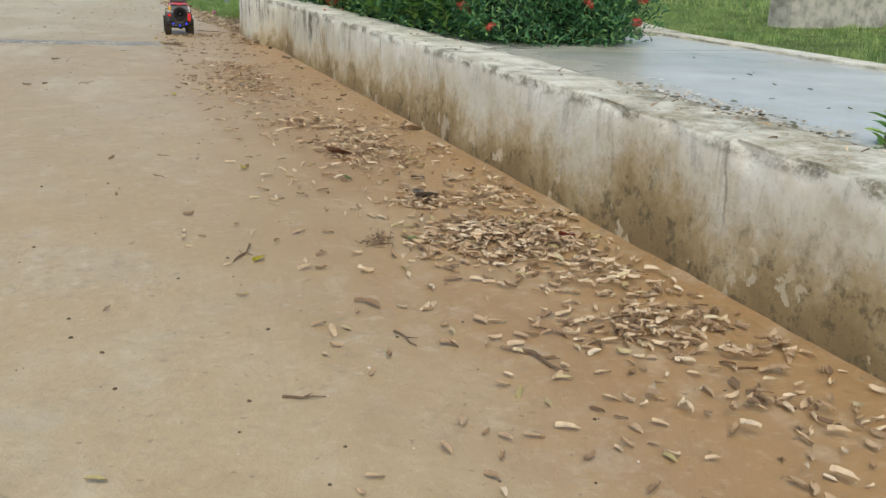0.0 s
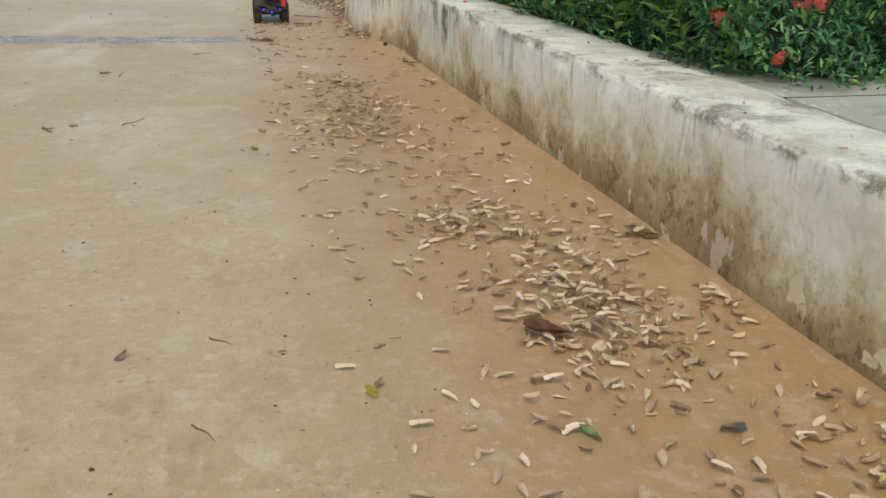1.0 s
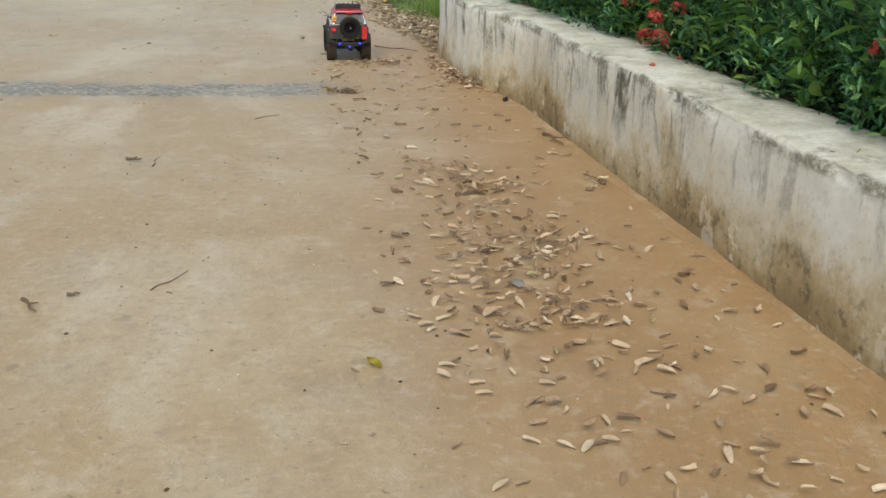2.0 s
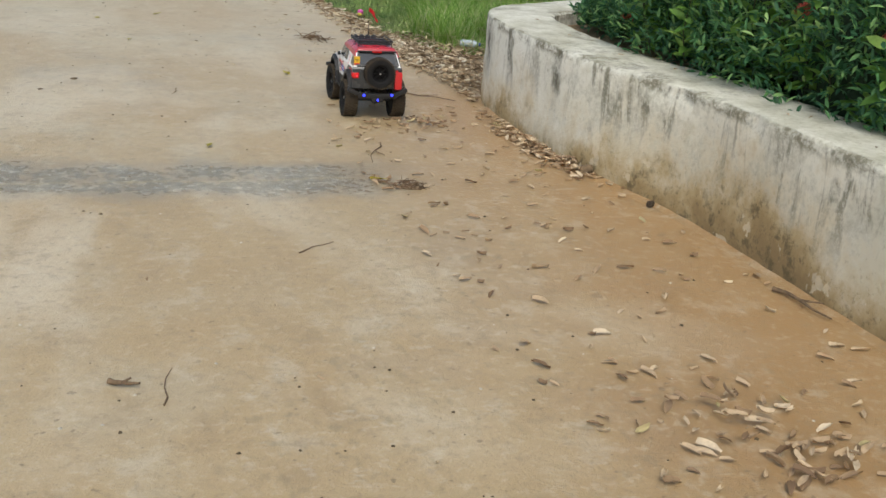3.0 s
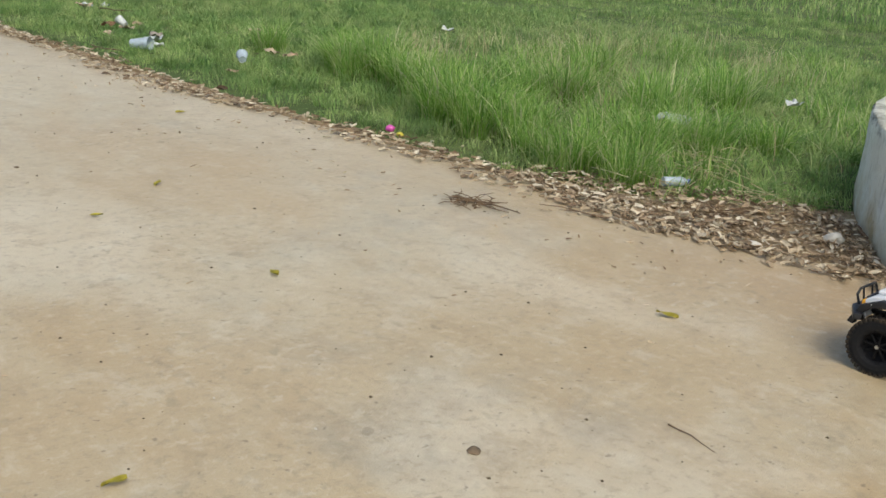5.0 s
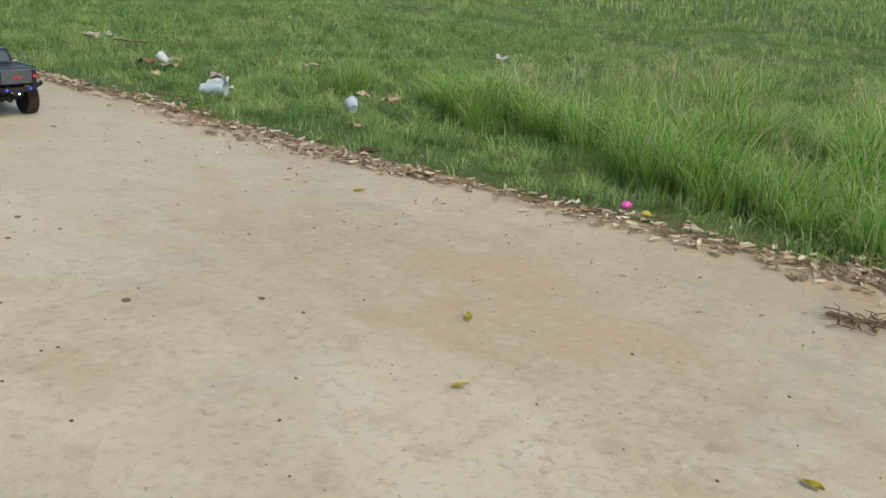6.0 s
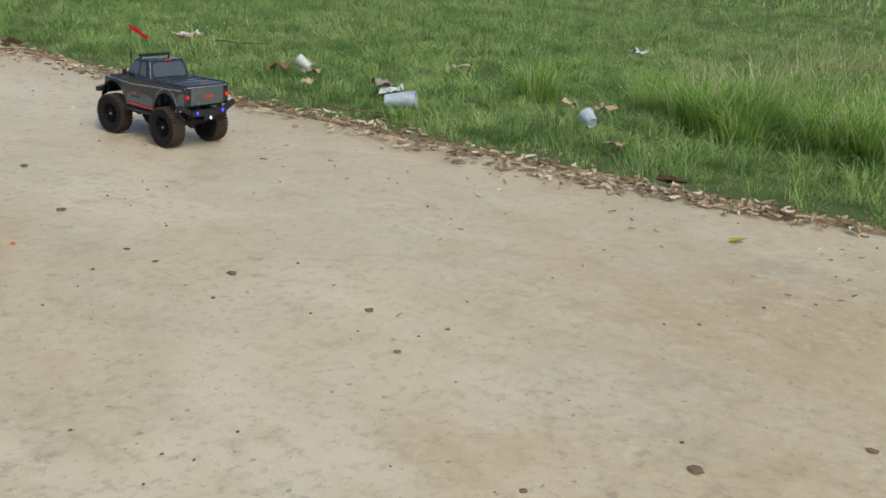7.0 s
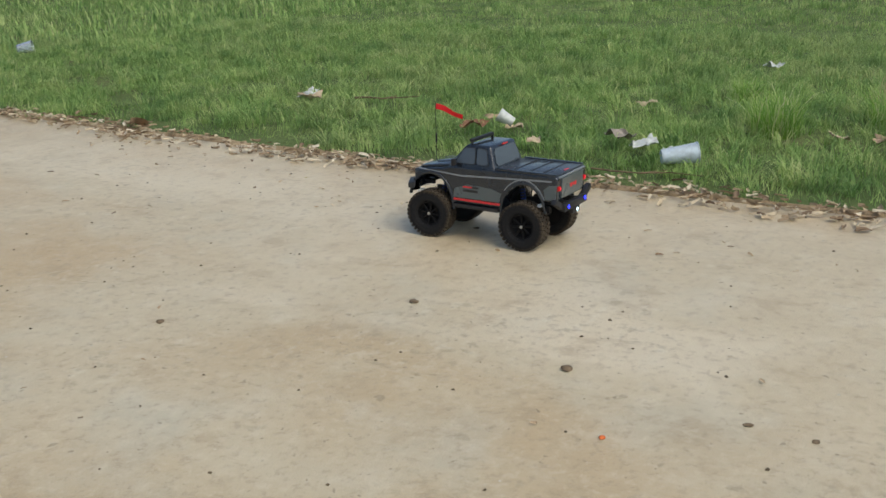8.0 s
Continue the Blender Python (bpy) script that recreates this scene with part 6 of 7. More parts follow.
def make_pickup(m):
    base = thing("toy_pickup", m, "dark grey radio-controlled model pickup truck with big dusty tyres", "model car")
    hb, track = 0.1565, 0.19
    running_gear(base, hb, track)
    ra = 0.073
    outline = [(-0.27, 0.125), (-0.275, 0.178), (-0.268, 0.184), (0.085, 0.181), (0.115, 0.174), (0.165, 0.17), (0.205, 0.161), (0.216, 0.149), (0.214, 0.125), (0.205, 0.116)]
    outline += arc(hb, 0.084, ra, 22, 178) + [(0.07, 0.092), (-0.07, 0.092)] + arc(-hb, 0.084, ra, 2, 150)
    slab("shell", outline, -0.095, 0.095, GRAPHITE, base, "dark graphite lacquered shell", 0.006)
    box_cabin("cab", 0.178, 0.234, -0.058, 0.1, -0.035, 0.045, 0.09, 0.074, GRAPHITE, base, 0.008)

    def flank(z):
        return 0.09 + (0.074 - 0.09) * (z - 0.18) / 0.056

    for sx in (-1, 1):
        for pts in ([(0.073, 0.19), (0.046, 0.226), (0.012, 0.227), (0.01, 0.19)], [(0.003, 0.19), (0.005, 0.227), (-0.024, 0.226), (-0.036, 0.19)]):
            pane = quad_panel("side_window", [(sx * (flank(z) + 0.0012), y, z) for y, z in pts], (sx, 0, 0.28), WINDOW, base, "smoked window", 0.003)
            my, mz = sum(p[0] for p in pts) / 4, sum(p[1] for p in pts) / 4
            quad_panel("window_surround", [(sx * (flank(mz + (z - mz) * 1.1) + 0.0002), my + (y - my) * 1.09, mz + (z - mz) * 1.1) for y, z in pts], (sx, 0, 0.28), BLACK, pane, "", 0.003)
        for cy in (hb, -hb):
            lo, hi = (12, 188) if cy > 0 else (-8, 172)
            flare(base, cy, 0.084, ra - 0.001, sx, 0.09, 0.098, lo, hi, GRAPHITE, "wheel-arch flare")
        x = 0.0955
        slab("door_decal", [(0.08, 0.106), (0.074, 0.128), (0.03, 0.14), (-0.05, 0.137), (-0.082, 0.128), (-0.075, 0.106)], sx * (x - 0.002), sx * (x + 0.0006), SILVER, base, "silver grey door graphic")
        slab("quarter_decal", [(-0.232, 0.128), (-0.226, 0.15), (-0.245, 0.162), (-0.272, 0.164), (-0.268, 0.128)], sx * (x - 0.002), sx * (x + 0.0006), SILVER, base, "silver grey rear quarter graphic")
        # The arch's highlight, painted on as a thin pewter strip.
        slab("arch_highlight", arc(-hb, 0.084, ra + 0.012, 40, 150) + arc(-hb, 0.084, ra + 0.0095, 150, 40), sx * (x - 0.002), sx * (x + 0.001), PEWTER, base)
        slab("sill_stripe", [(0.082, 0.0985), (0.082, 0.1035), (-0.078, 0.1035), (-0.078, 0.0985)], sx * (x - 0.002), sx * (x + 0.0009), RED_FLAT, base, "red sill stripe")
        slab("flank_line", [(0.2, 0.166), (0.2, 0.168), (0.05, 0.162), (-0.09, 0.168), (-0.255, 0.174), (-0.255, 0.17), (-0.09, 0.164), (0.05, 0.158)], sx * (x - 0.002), sx * (x + 0.0008), PEWTER, base)
        bars("door_print", side_plane(sx, 0.02, 0.125, x + 0.0008), [(0.0, 0, 0.05, 0.006), (0.012, 0.009, 0.03, 0.004)], INK, base)
        bars("door_print_red", side_plane(sx, 0.03, 0.134, x + 0.0009), [(0.0, 0, 0.03, 0.0035)], RED_FLAT, base)
        bm = bmesh.new()
        box(bm, (sx * 0.093, 0.0, 0.086), (0.02, 0.15, 0.009), 0.002)
        part("side_step", bm, BLACK, base)
        bm = bmesh.new()
        box(bm, (sx * 0.104, 0.072, 0.193), (0.018, 0.009, 0.018), 0.0035)
        rod(bm, (sx * 0.088, 0.07, 0.187), (sx * 0.1, 0.072, 0.189), 0.0022)
        smooth(part("mirror", bm, BLACK, base))
        bm = bmesh.new()
        box(bm, (sx * 0.084, -0.272, 0.155), (0.014, 0.013, 0.012), 0.004)
        smooth(part("tail_lamp", bm, TAIL, base, "lit red tail lamp"))
        bm = bmesh.new()
        box(bm, (sx * 0.083, -0.2795, 0.155), (0.006, 0.0015, 0.007), 0.0006)
        part("tail_led", bm, LED_RED, base)
        bm = bmesh.new()
        box(bm, (sx * 0.075, 0.212, 0.156), (0.034, 0.012, 0.016), 0.004)
        part("headlamp", bm, GLASS, base)
        bm = bmesh.new()
        box(bm, (sx * 0.088, -0.165, 0.1855), (0.012, 0.2, 0.006), 0.0025)
        smooth(part("bed_rail", bm, GRAPHITE, base))
        bm = bmesh.new()
        box(bm, (sx * 0.0945, -0.02, 0.168), (0.004, 0.014, 0.0035), 0.001)
        part("door_handle", bm, BLACK, base)
    for sx in (-1, 1):
        for y in (-0.205, 0.205):
            bm = bmesh.new()
            box(bm, (sx * 0.076, y, 0.108), (0.022, 0.012, 0.007), 0.002)
            part("body_mount", bm, PAPER, base, "white body mount")
    quad_panel("windscreen", [(-0.075, 0.0905, 0.189), (0.075, 0.0905, 0.189), (0.064, 0.052, 0.2285), (-0.064, 0.052, 0.2285)], (0, 0.7, 0.71), WINDOW, base, "", 0.006)
    quad_panel("rear_window", [(-0.072, -0.0555, 0.188), (0.072, -0.0555, 0.188), (0.062, -0.0395, 0.227), (-0.062, -0.0395, 0.227)], (0, -0.93, 0.37), WINDOW, base, "", 0.006)
    bm = bmesh.new()
    box(bm, (0, -0.0415, 0.233), (0.03, 0.004, 0.004), 0.001)
    part("brake_lamp", bm, TAIL, base)
    bm = bmesh.new()
    box(bm, (0, -0.165, 0.1835), (0.166, 0.206, 0.006), 0.0025)
    cover = smooth(part("bed_cover", bm, CHARCOAL, base, "grey bed cover wet with drops"))
    for y in (-0.115, -0.165, -0.215):
        bm = bmesh.new()
        box(bm, (0, y, 0.187), (0.15, 0.004, 0.0016), 0.0005)
        part("cover_rib", bm, BLACK, cover)
    slab("tailgate", [(-0.2765, 0.13), (-0.2795, 0.178), (-0.272, 0.178), (-0.268, 0.13)], -0.07, 0.07, SILVER, base, "grey tailgate", 0.0015)
    bm = bmesh.new()
    box(bm, (0, -0.2745, 0.181), (0.17, 0.008, 0.003), 0.0012)
    part("tailgate_edge", bm, PEWTER, base, "bright tailgate edge")
    bars("tailgate_print", Matrix.Translation((0, -0.279, 0.153)) @ Matrix.Rotation(math.pi / 2 - 0.06, 4, "X"), [(-0.012, 0, 0.012, 0.009), (0.004, 0.001, 0.012, 0.007), (0.018, 0, 0.01, 0.009)], RED_FLAT, base)
    bars("cover_print", Matrix.Translation((0, -0.255, 0.1868)), [(0, 0, 0.03, 0.006)], RED_FLAT, cover)
    bm = bmesh.new()
    tip = Matrix.Translation((0, 0.152, 0.1725)) @ Matrix.Rotation(-0.1, 4, "X")
    box(bm, (0, 0, 0), (0.15, 0.105, 0.008), 0.0035, tip)
    box(bm, (0, -0.008, 0.0035), (0.06, 0.06, 0.006), 0.0025, tip)
    smooth(part("hood", bm, GRAPHITE, base))
    bm = bmesh.new()
    box(bm, (0, 0.2165, 0.15), (0.11, 0.006, 0.03), 0.003)
    part("grille", bm, BLACK, base)
    bm = bmesh.new()
    box(bm, (0, 0.035, 0.2425), (0.13, 0.012, 0.008), 0.003)
    for sx in (-1, 1):
        box(bm, (sx * 0.06, 0.033, 0.236), (0.006, 0.006, 0.01), 0.001)
    smooth(part("light_bar", bm, BLACK, base, "black roof light bar"))
    rear_bumper(base, -0.282, 0.108, 0.1, LED_WHITE)
    front_bumper(base, 0.236, 0.124, 0.105, False)
    antenna(base, 0.02, 0.208, 0.15, 0.165, (0.02, -0.085, -0.025))
    raise_body(base, 1.22)
    shorten_tail(base, hb, 0.87)
    return base


make_suv(pose(0.41, 6.993, 0, 0, 0, -2.6))
make_pickup(pose(0.081, 12.591, 0, 0, 0, -2.7))


# ---- litter and small things ----
def clear_plastic(name, tint, rough=0.18):
    m = Mat(name, rough=rough)
    m.color(tint)
    m.set("Transmission Weight", 0.75)
    m.set("IOR", 1.3)
    return m.bump(m.noise(60, 3, 0.6), 0.3, 0.002).m


CLEAR = clear_plastic("clear_plastic", (0.72, 0.77, 0.82))
CLOUDY = plain("cloudy_blue_plastic", (0.5, 0.58, 0.64), 0.25, vary=0.2)
MILKY = plain("white_plastic", (0.55, 0.57, 0.55), 0.5, vary=0.15)
HUSK = plain("dry_husk", (0.2, 0.125, 0.065), 0.85, vary=0.35, grain=35, bump=0.5)
BEIGE = plain("pale_dry_leaf", (0.5, 0.39, 0.265), 0.8, vary=0.25, grain=30, bump=0.4)
BROWN = plain("brown_dry_leaf", (0.44, 0.31, 0.2), 0.8, vary=0.3, grain=30, bump=0.4)
GREY = plain("grey_stone", (0.25, 0.235, 0.21), 0.9, vary=0.25, grain=40, bump=0.5)
PALE = plain("pale_stone", (0.66, 0.62, 0.53), 0.85, vary=0.2, grain=40, bump=0.4)
DARK_MOSS = plain("dry_moss", (0.13, 0.12, 0.075), 0.95, vary=0.3, bump=0.5)
CRUST = plain("plaster_crust", (0.42, 0.39, 0.29), 0.9, vary=0.3, bump=0.5)
CLOD = plain("brown_clod", (0.19, 0.135, 0.08), 0.95, vary=0.3, bump=0.5)
CRUMB = plain("brown_crumbs", (0.13, 0.095, 0.055), 0.9, vary=0.3)
DARK = plain("dark_crumbs", (0.06, 0.042, 0.026), 0.9, vary=0.3)
YELLOW_LEAF = plain("yellow_leaf", (0.58, 0.5, 0.06), 0.6, vary=0.2, grain=50)
GREEN_LEAF = plain("fallen_green_leaf", (0.27, 0.34, 0.13), 0.55, vary=0.25, grain=50)
GREY_LEAF = plain("grey_dry_leaf", (0.3, 0.26, 0.22), 0.85, vary=0.25, grain=30, bump=0.4)
RUST = plain("rust_brown_leaf", (0.24, 0.115, 0.06), 0.7, vary=0.25, grain=40, bump=0.4)
RED_LEAF = plain("red_leaf", (0.34, 0.06, 0.035), 0.6, vary=0.2, grain=50)
MAGENTA = plain("pink_balloon", (0.65, 0.1, 0.4), 0.35, vary=0.1)
ORANGE = plain("orange_scrap", (0.75, 0.18, 0.04), 0.5, vary=0.1)


def lump(r, squash, rough, seed, sub=2):
    """A rounded, dented blob that rests on z = 0."""
    bm = bmesh.new()
    bmesh.ops.create_icosphere(bm, subdivisions=sub, radius=1.0)
    for v in bm.verts:
        p = v.co.copy()
        k = 1 + rough * (noise.noise(p * 1.6 + Vector((seed, 0, 0))) + 0.5 * noise.noise(p * 4 + Vector((0, seed, 0))))
        v.co = Vector((p.x * r * k, p.y * r * k * 0.8, p.z * r * k * squash))
    low = min(v.co.z for v in bm.verts)
    for v in bm.verts:
        v.co.z -= low * 0.85
    return bm


def stone(x, y, z, r, material, label, seed, squash=0.6, name="stone", category="stone", group=""):
    ob = smooth(part(name, lump(r, squash, 0.35, seed), material), 50)
    ob.matrix_basis = pose(x, y, z, 0, 0, 47 * seed)
    return tagged(ob, label, category, group)


def twig(x0, y0, x1, y1, r, label, seed, z=0.0, fork=True):
    """A crooked stick with a fork, lying down."""
    rng = random.Random(seed)
    a, b = Vector((x0, y0, r)), Vector((x1, y1, r * 1.4))
    side = Vector((-(b - a).y, (b - a).x, 0))
    pts = [a.lerp(b, t) + side * 0.07 * math.sin(t * 5 + seed) * (t * (1 - t) * 4) + Vector((0, 0, rng.uniform(0, r))) for t in (0, 0.2, 0.45, 0.7, 1)]
    bm = bmesh.new()
    for i, (p, q) in enumerate(zip(pts, pts[1:])):
        rod(bm, p, q, r * (1 - 0.16 * i), r * (1 - 0.16 * (i + 1)), 7)
    if fork:
        rod(bm, pts[2], pts[2] + (b - a) * 0.22 + side * 0.16 + Vector((0, 0, r)), r * 0.6, r * 0.3, 6)
    bmesh.ops.translate(bm, verts=bm.verts, vec=(-x0, -y0, 0))
    ob = part("twig", bm, BARK)
    ob.location = (x0, y0, z)
    tagged(ob, label, "twig", "twigs on the ground")


def tangle(name, x, y, z, n, reach, flat, material, label, category, seed, r=0.0016):
    """A tangle of thin dry stalks."""
    rng = random.Random(seed)
    bm = bmesh.new()
    for i in range(n):
        c = Vector((rng.gauss(0, reach * 0.25), rng.gauss(0, reach * 0.25), abs(rng.gauss(0, flat))))
        d = Vector((rng.gauss(0, 1), rng.gauss(0, 1), rng.gauss(0, 0.25))).normalized() * reach * rng.uniform(0.25, 0.7)
        m = c + d * 0.5 + Vector((rng.gauss(0, 0.01), rng.gauss(0, 0.01), 0.006))
        p = [c, m, c + d]
        for v in p:
            v.z = max(v.z, r)
        rod(bm, p[0], p[1], r, r * 0.8, 5)
        rod(bm, p[1], p[2], r * 0.8, r * 0.4, 5)
    ob = part(name, bm, material)
    ob.location = (x, y, z)
    tagged(ob, label, category)


def flat_leaf(x, y, z, length, width, material, label, heading, seed, tilt=8):
    """One larger leaf with a midrib and wavy rim."""
    bm = bmesh.new()
    prev = None
    for i in range(9):
        s = i / 8
        w = width * 0.5 * math.sin(math.pi * min(1, 0.06 + 0.94 * s)) ** 0.75
        row = [bm.verts.new((w * j / 2, (s - 0.5) * length, 0.12 * width * abs(j) ** 1.3 * 0.5 + 0.1 * width * math.sin(s * 5 + seed + j) + 0.004)) for j in (-2, -1, 0, 1, 2)]
        if prev:
            for j in range(4):
                bm.faces.new((prev[j], prev[j + 1], row[j + 1], row[j]))
        prev = row
    bmesh.ops.solidify(bm, geom=bm.faces[:], thickness=0.0006)
    ob = smooth(part("fallen_leaf", bm, material), 70)
    ob.matrix_basis = pose(x, y, z + 0.004, tilt, tilt * 0.6, heading)
    tagged(ob, label, "leaf", "fallen leaves")


def cup(x, y, z, heading, material, label, size=1.0, lie=82, slim=1.0):
    """A tapered drinking cup with a rolled rim and ribs, lying on its side."""
    h, r0, r1 = 0.1 * size, 0.028 * size * slim, 0.041 * size * slim
    bm = bmesh.new()
    prof = [(0.0, 0.004), (r0 * 0.9, 0.003), (r0, 0.0)]
    for i in range(1, 9):
        s = i / 8
        prof.append((r0 + (r1 - r0) * s + (0.0006 if i % 2 else 0), h * s))
    prof += [(r1 + 0.0025, h + 0.001), (r1 + 0.0025, h - 0.003), (r1 - 0.0008, h - 0.004), (r0 - 0.001, 0.006), (0.0, 0.006)]
    turned(bm, prof, 28)
    bmesh.ops.recalc_face_normals(bm, faces=bm.faces)
    ob = smooth(part("plastic_cup", bm, material), 45)
    ob.matrix_basis = Matrix.Translation((x, y, z + r1)) @ Matrix.Rotation(radians(heading), 4, "Z") @ Matrix.Rotation(radians(lie), 4, "X")
    tagged(ob, label, "cup", "plastic litter")


def bottle(x, y, z, heading):
    base = thing("plastic_bottle", Matrix.Translation((x, y, z + 0.02)) @ Matrix.Rotation(radians(heading), 4, "Z") @ Matrix.Rotation(radians(90), 4, "X") @ Matrix.Diagonal((0.6, 0.6, 0.6, 1)), "empty clear plastic bottle lying in the leaves", "bottle", "plastic litter")
    prof = [(0.0, 0.006), (0.02, 0.002), (0.029, 0.0), (0.032, 0.006)] + [(0.031 + 0.0012 * (i % 2), 0.012 + 0.011 * i) for i in range(10)] + [(0.031, 0.13), (0.024, 0.15), (0.013, 0.165), (0.012, 0.178), (0.0, 0.178)]
    lathe_part("bottle_body", prof, None, CLOUDY, base, seg=24)
    lathe_part("cap", [(0.0, 0.19), (0.014, 0.19), (0.0145, 0.176), (0.0, 0.176)], None, BLUE, base, "blue screw cap", 20)


def sheet(name, x, y, z, w, l, material, label, category, seed, heading, group="plastic litter", crumple=0.4):
    """A crumpled scrap of paper or film."""
    bm = bmesh.new()
    bmesh.ops.create_grid(bm, x_segments=9, y_segments=9, size=0.5)
    for v in bm.verts:
        n = noise.noise(Vector((v.co.x * 2.2 + seed, v.co.y * 2.2, seed))) + 0.35 * noise.noise(Vector((v.co.x * 6 + seed, v.co.y * 6, seed)))
        v.co = Vector((v.co.x * w * (1 + 0.25 * n), v.co.y * l * (1 - 0.2 * n), (0.5 + n) * crumple * min(w, l) + 0.003))
    low = min(v.co.z for v in bm.verts)
    for v in bm.verts:
        v.co.z -= low - 0.002
    bmesh.ops.solidify(bm, geom=bm.faces[:], thickness=0.0008)
    ob = smooth(part(name, bm, material), 45)
    ob.matrix_basis = pose(x, y, z, 0, 0, heading)
    tagged(ob, label, category, group)


def make_litter_things():
    g = 0.012
    cup(1.15, 12.4, 0.008, 29, CLOUDY, "cloudy ribbed plastic cup lying on the grass", 1.4, 84, 0.7)
    sheet("plastic_pouch", 1.37, 12.54, 0.03, 0.11, 0.1, MILKY, "crumpled white plastic pouch on the grass", "pouch", 1.3, 30)
    sheet("plastic_pouch", 1.48, 12.68, 0.03, 0.11, 0.09, GREY_LEAF, "crumpled grey-brown wrapper on the grass", "wrapper", 4.1, 70)
    cup(1.4, 11.5, 0.03, 150, CLOUDY, "cloudy round plastic tub lying tilted in the grass", 0.6, 66, 1.35)
    cup(2.86, 18.2, g, 40, CLEAR, "clear plastic cup far out on the grass", 1.2)
    bottle(1.3, 8.42, 0.025, 60)
    sheet("plastic_bag", 2.18, 8.97, 0.09, 0.1, 0.16, MILKY, "torn white plastic strip caught in tall grass", "bag", 2.2, 20)
    sheet("paper_scrap", 3.26, 8.9, 0.1, 0.08, 0.08, MILKY, "white scrap caught in tall grass", "scrap", 3.3, 80)
    sheet("paper_scrap", 1.33, 12.42, g, 0.12, 0.06, MILKY, "white scrap lying in the grass", "scrap", 5.2, 10)
    sheet("paper_scrap", 2.12, 14.75, g, 0.08, 0.07, MILKY, "small white scrap on the grass", "scrap", 6.1, 33)
    sheet("paper_scrap", 4.2, 12.6, 0.02, 0.1, 0.1, MILKY, "white scrap far out in the grass", "scrap", 7.4, 50)
    stone(1.03, 9.72, g, 0.024, MAGENTA, "crumpled pink balloon scrap among leaves", 3, 0.7, "balloon_scrap", "scrap")
    stone(1.0, 9.62, g, 0.018, YELLOW_LEAF, "yellow scrap beside a pink balloon", 6, 0.6, "wrapper_scrap", "scrap")
    for i, (x, y, l, m, text) in enumerate(((1.86, 11.86, 0.13, BEIGE, "large pale dry leaf on the grass"), (1.88, 11.68, 0.13, BROWN, "large brown dry leaf on the grass"), (2.4, 12.86, 0.13, BEIGE, "large pale brown dry leaf on the grass"),
                                            (1.53, 13.2, 0.13, BEIGE, "large pale dry leaf on the grass"), (1.48, 13.38, 0.15, RUST, "reddish brown dry leaf on the grass"), (1.86, 14.58, 0.16, BEIGE, "long pale dry leaf on the grass"), (1.3, 13.0, 0.1, BEIGE, "pale dry leaf on the grass"),
                                            (1.2, 11.3, 0.1, BROWN, "brown dry leaf on the grass"), (1.72, 13.4, 0.1, BROWN, "brown curled leaf on the grass"))):
        sheet("fallen_leaf", x, y, 0.03, l * 0.75, l * 0.55, m, text, "leaf", i + 0.5, 60 * i + 20, "fallen leaves", 0.3)
    flat_leaf(0.88, 10.9, 0.012, 0.17, 0.06, HUSK, "long dark brown husk among the leaves", 165, 3, 6)
    flat_leaf(0.93, 14.93, 0.01, 0.18, 0.11, BROWN, "heap of brown husks at the grass edge", 120, 5, 15)
    flat_leaf(0.52, 1.4, 0.012, 0.1, 0.06, RUST, "flat reddish brown leaf in the leaf drift", 70, 2, 9)
    flat_leaf(0.84, 0.1, 0.03, 0.045, 0.034, RED_LEAF, "red leaf on the leaf pile", 60, 7, 3)
    flat_leaf(0.62, 0.66, 0.02, 0.08, 0.055, GREY_LEAF, "large grey leaf on the leaf pile", 80, 8)
    flat_leaf(0.98, 1.97, 0.004, 0.1, 0.05, BROWN, "dark brown leaf at the wall foot", 60, 9)
    flat_leaf(0.96, 6.2, 0.012, 0.1, 0.06, BROWN, "large brown leaf at the wall foot", 30, 1)
    for i, (x, y, l) in enumerate(((0.137, 1.235, 0.045), (0.215, 5.96, 0.06), (-0.26, 6.38, 0.05), (0.42, 10.51, 0.06), (-0.29, 9.45, 0.05), (0.2, 7.656, 0.06), (-1.29, 7.78, 0.05), (-0.47, 8.48, 0.05), (-0.63, 9.21, 0.04), (0.02, 0.15, 0.05), (0.05, 3.1, 0.05))):
        flat_leaf(x, y, 0, l, l * 0.42, YELLOW_LEAF, "small yellow leaf on the dusty path", 73 * i + 15, i, 4)
    flat_leaf(0.447, 0.25, 0, 0.04, 0.026, GREEN_LEAF, "green and white leaf on the path", 60, 4)
    flat_leaf(0.7, 0.985, 0, 0.055, 0.03, GREY_LEAF, "grey-green leaf on the path", 100, 6)
    flat_leaf(0.46, 1.02, 0, 0.05, 0.02, GREEN_LEAF, "narrow green leaf on the path", 30, 2)
    stone(0.45, 3.48, 0, 0.024, GREY, "flat grey stone among dry leaves", 2, 0.25)
    stone(0.985, 5.645, 0, 0.016, DARK, "black clod at the wall foot", 5, 0.7)
    stone(1.262, 7.7, 0, 0.034, PALE, "pale chip of plaster by the planter", 7, 0.6)
    stone(0.985, 7.845, 0, 0.032, PALE, "flat pale stone on the path edge", 9, 0.3)
    stone(0.94, 6.0, 0, 0.028, CLOD, "brown stone at the wall foot", 4, 0.6)
    stone(-0.99, 11.84, 0, 0.007, ORANGE, "small orange scrap on the path", 8, 0.4, "orange_scrap", "scrap")
    stone(-1.34, 11.89, 0, 0.016, BEIGE, "small pale clod on the path", 11, 0.5, "clod", "clod", "clods on the path")
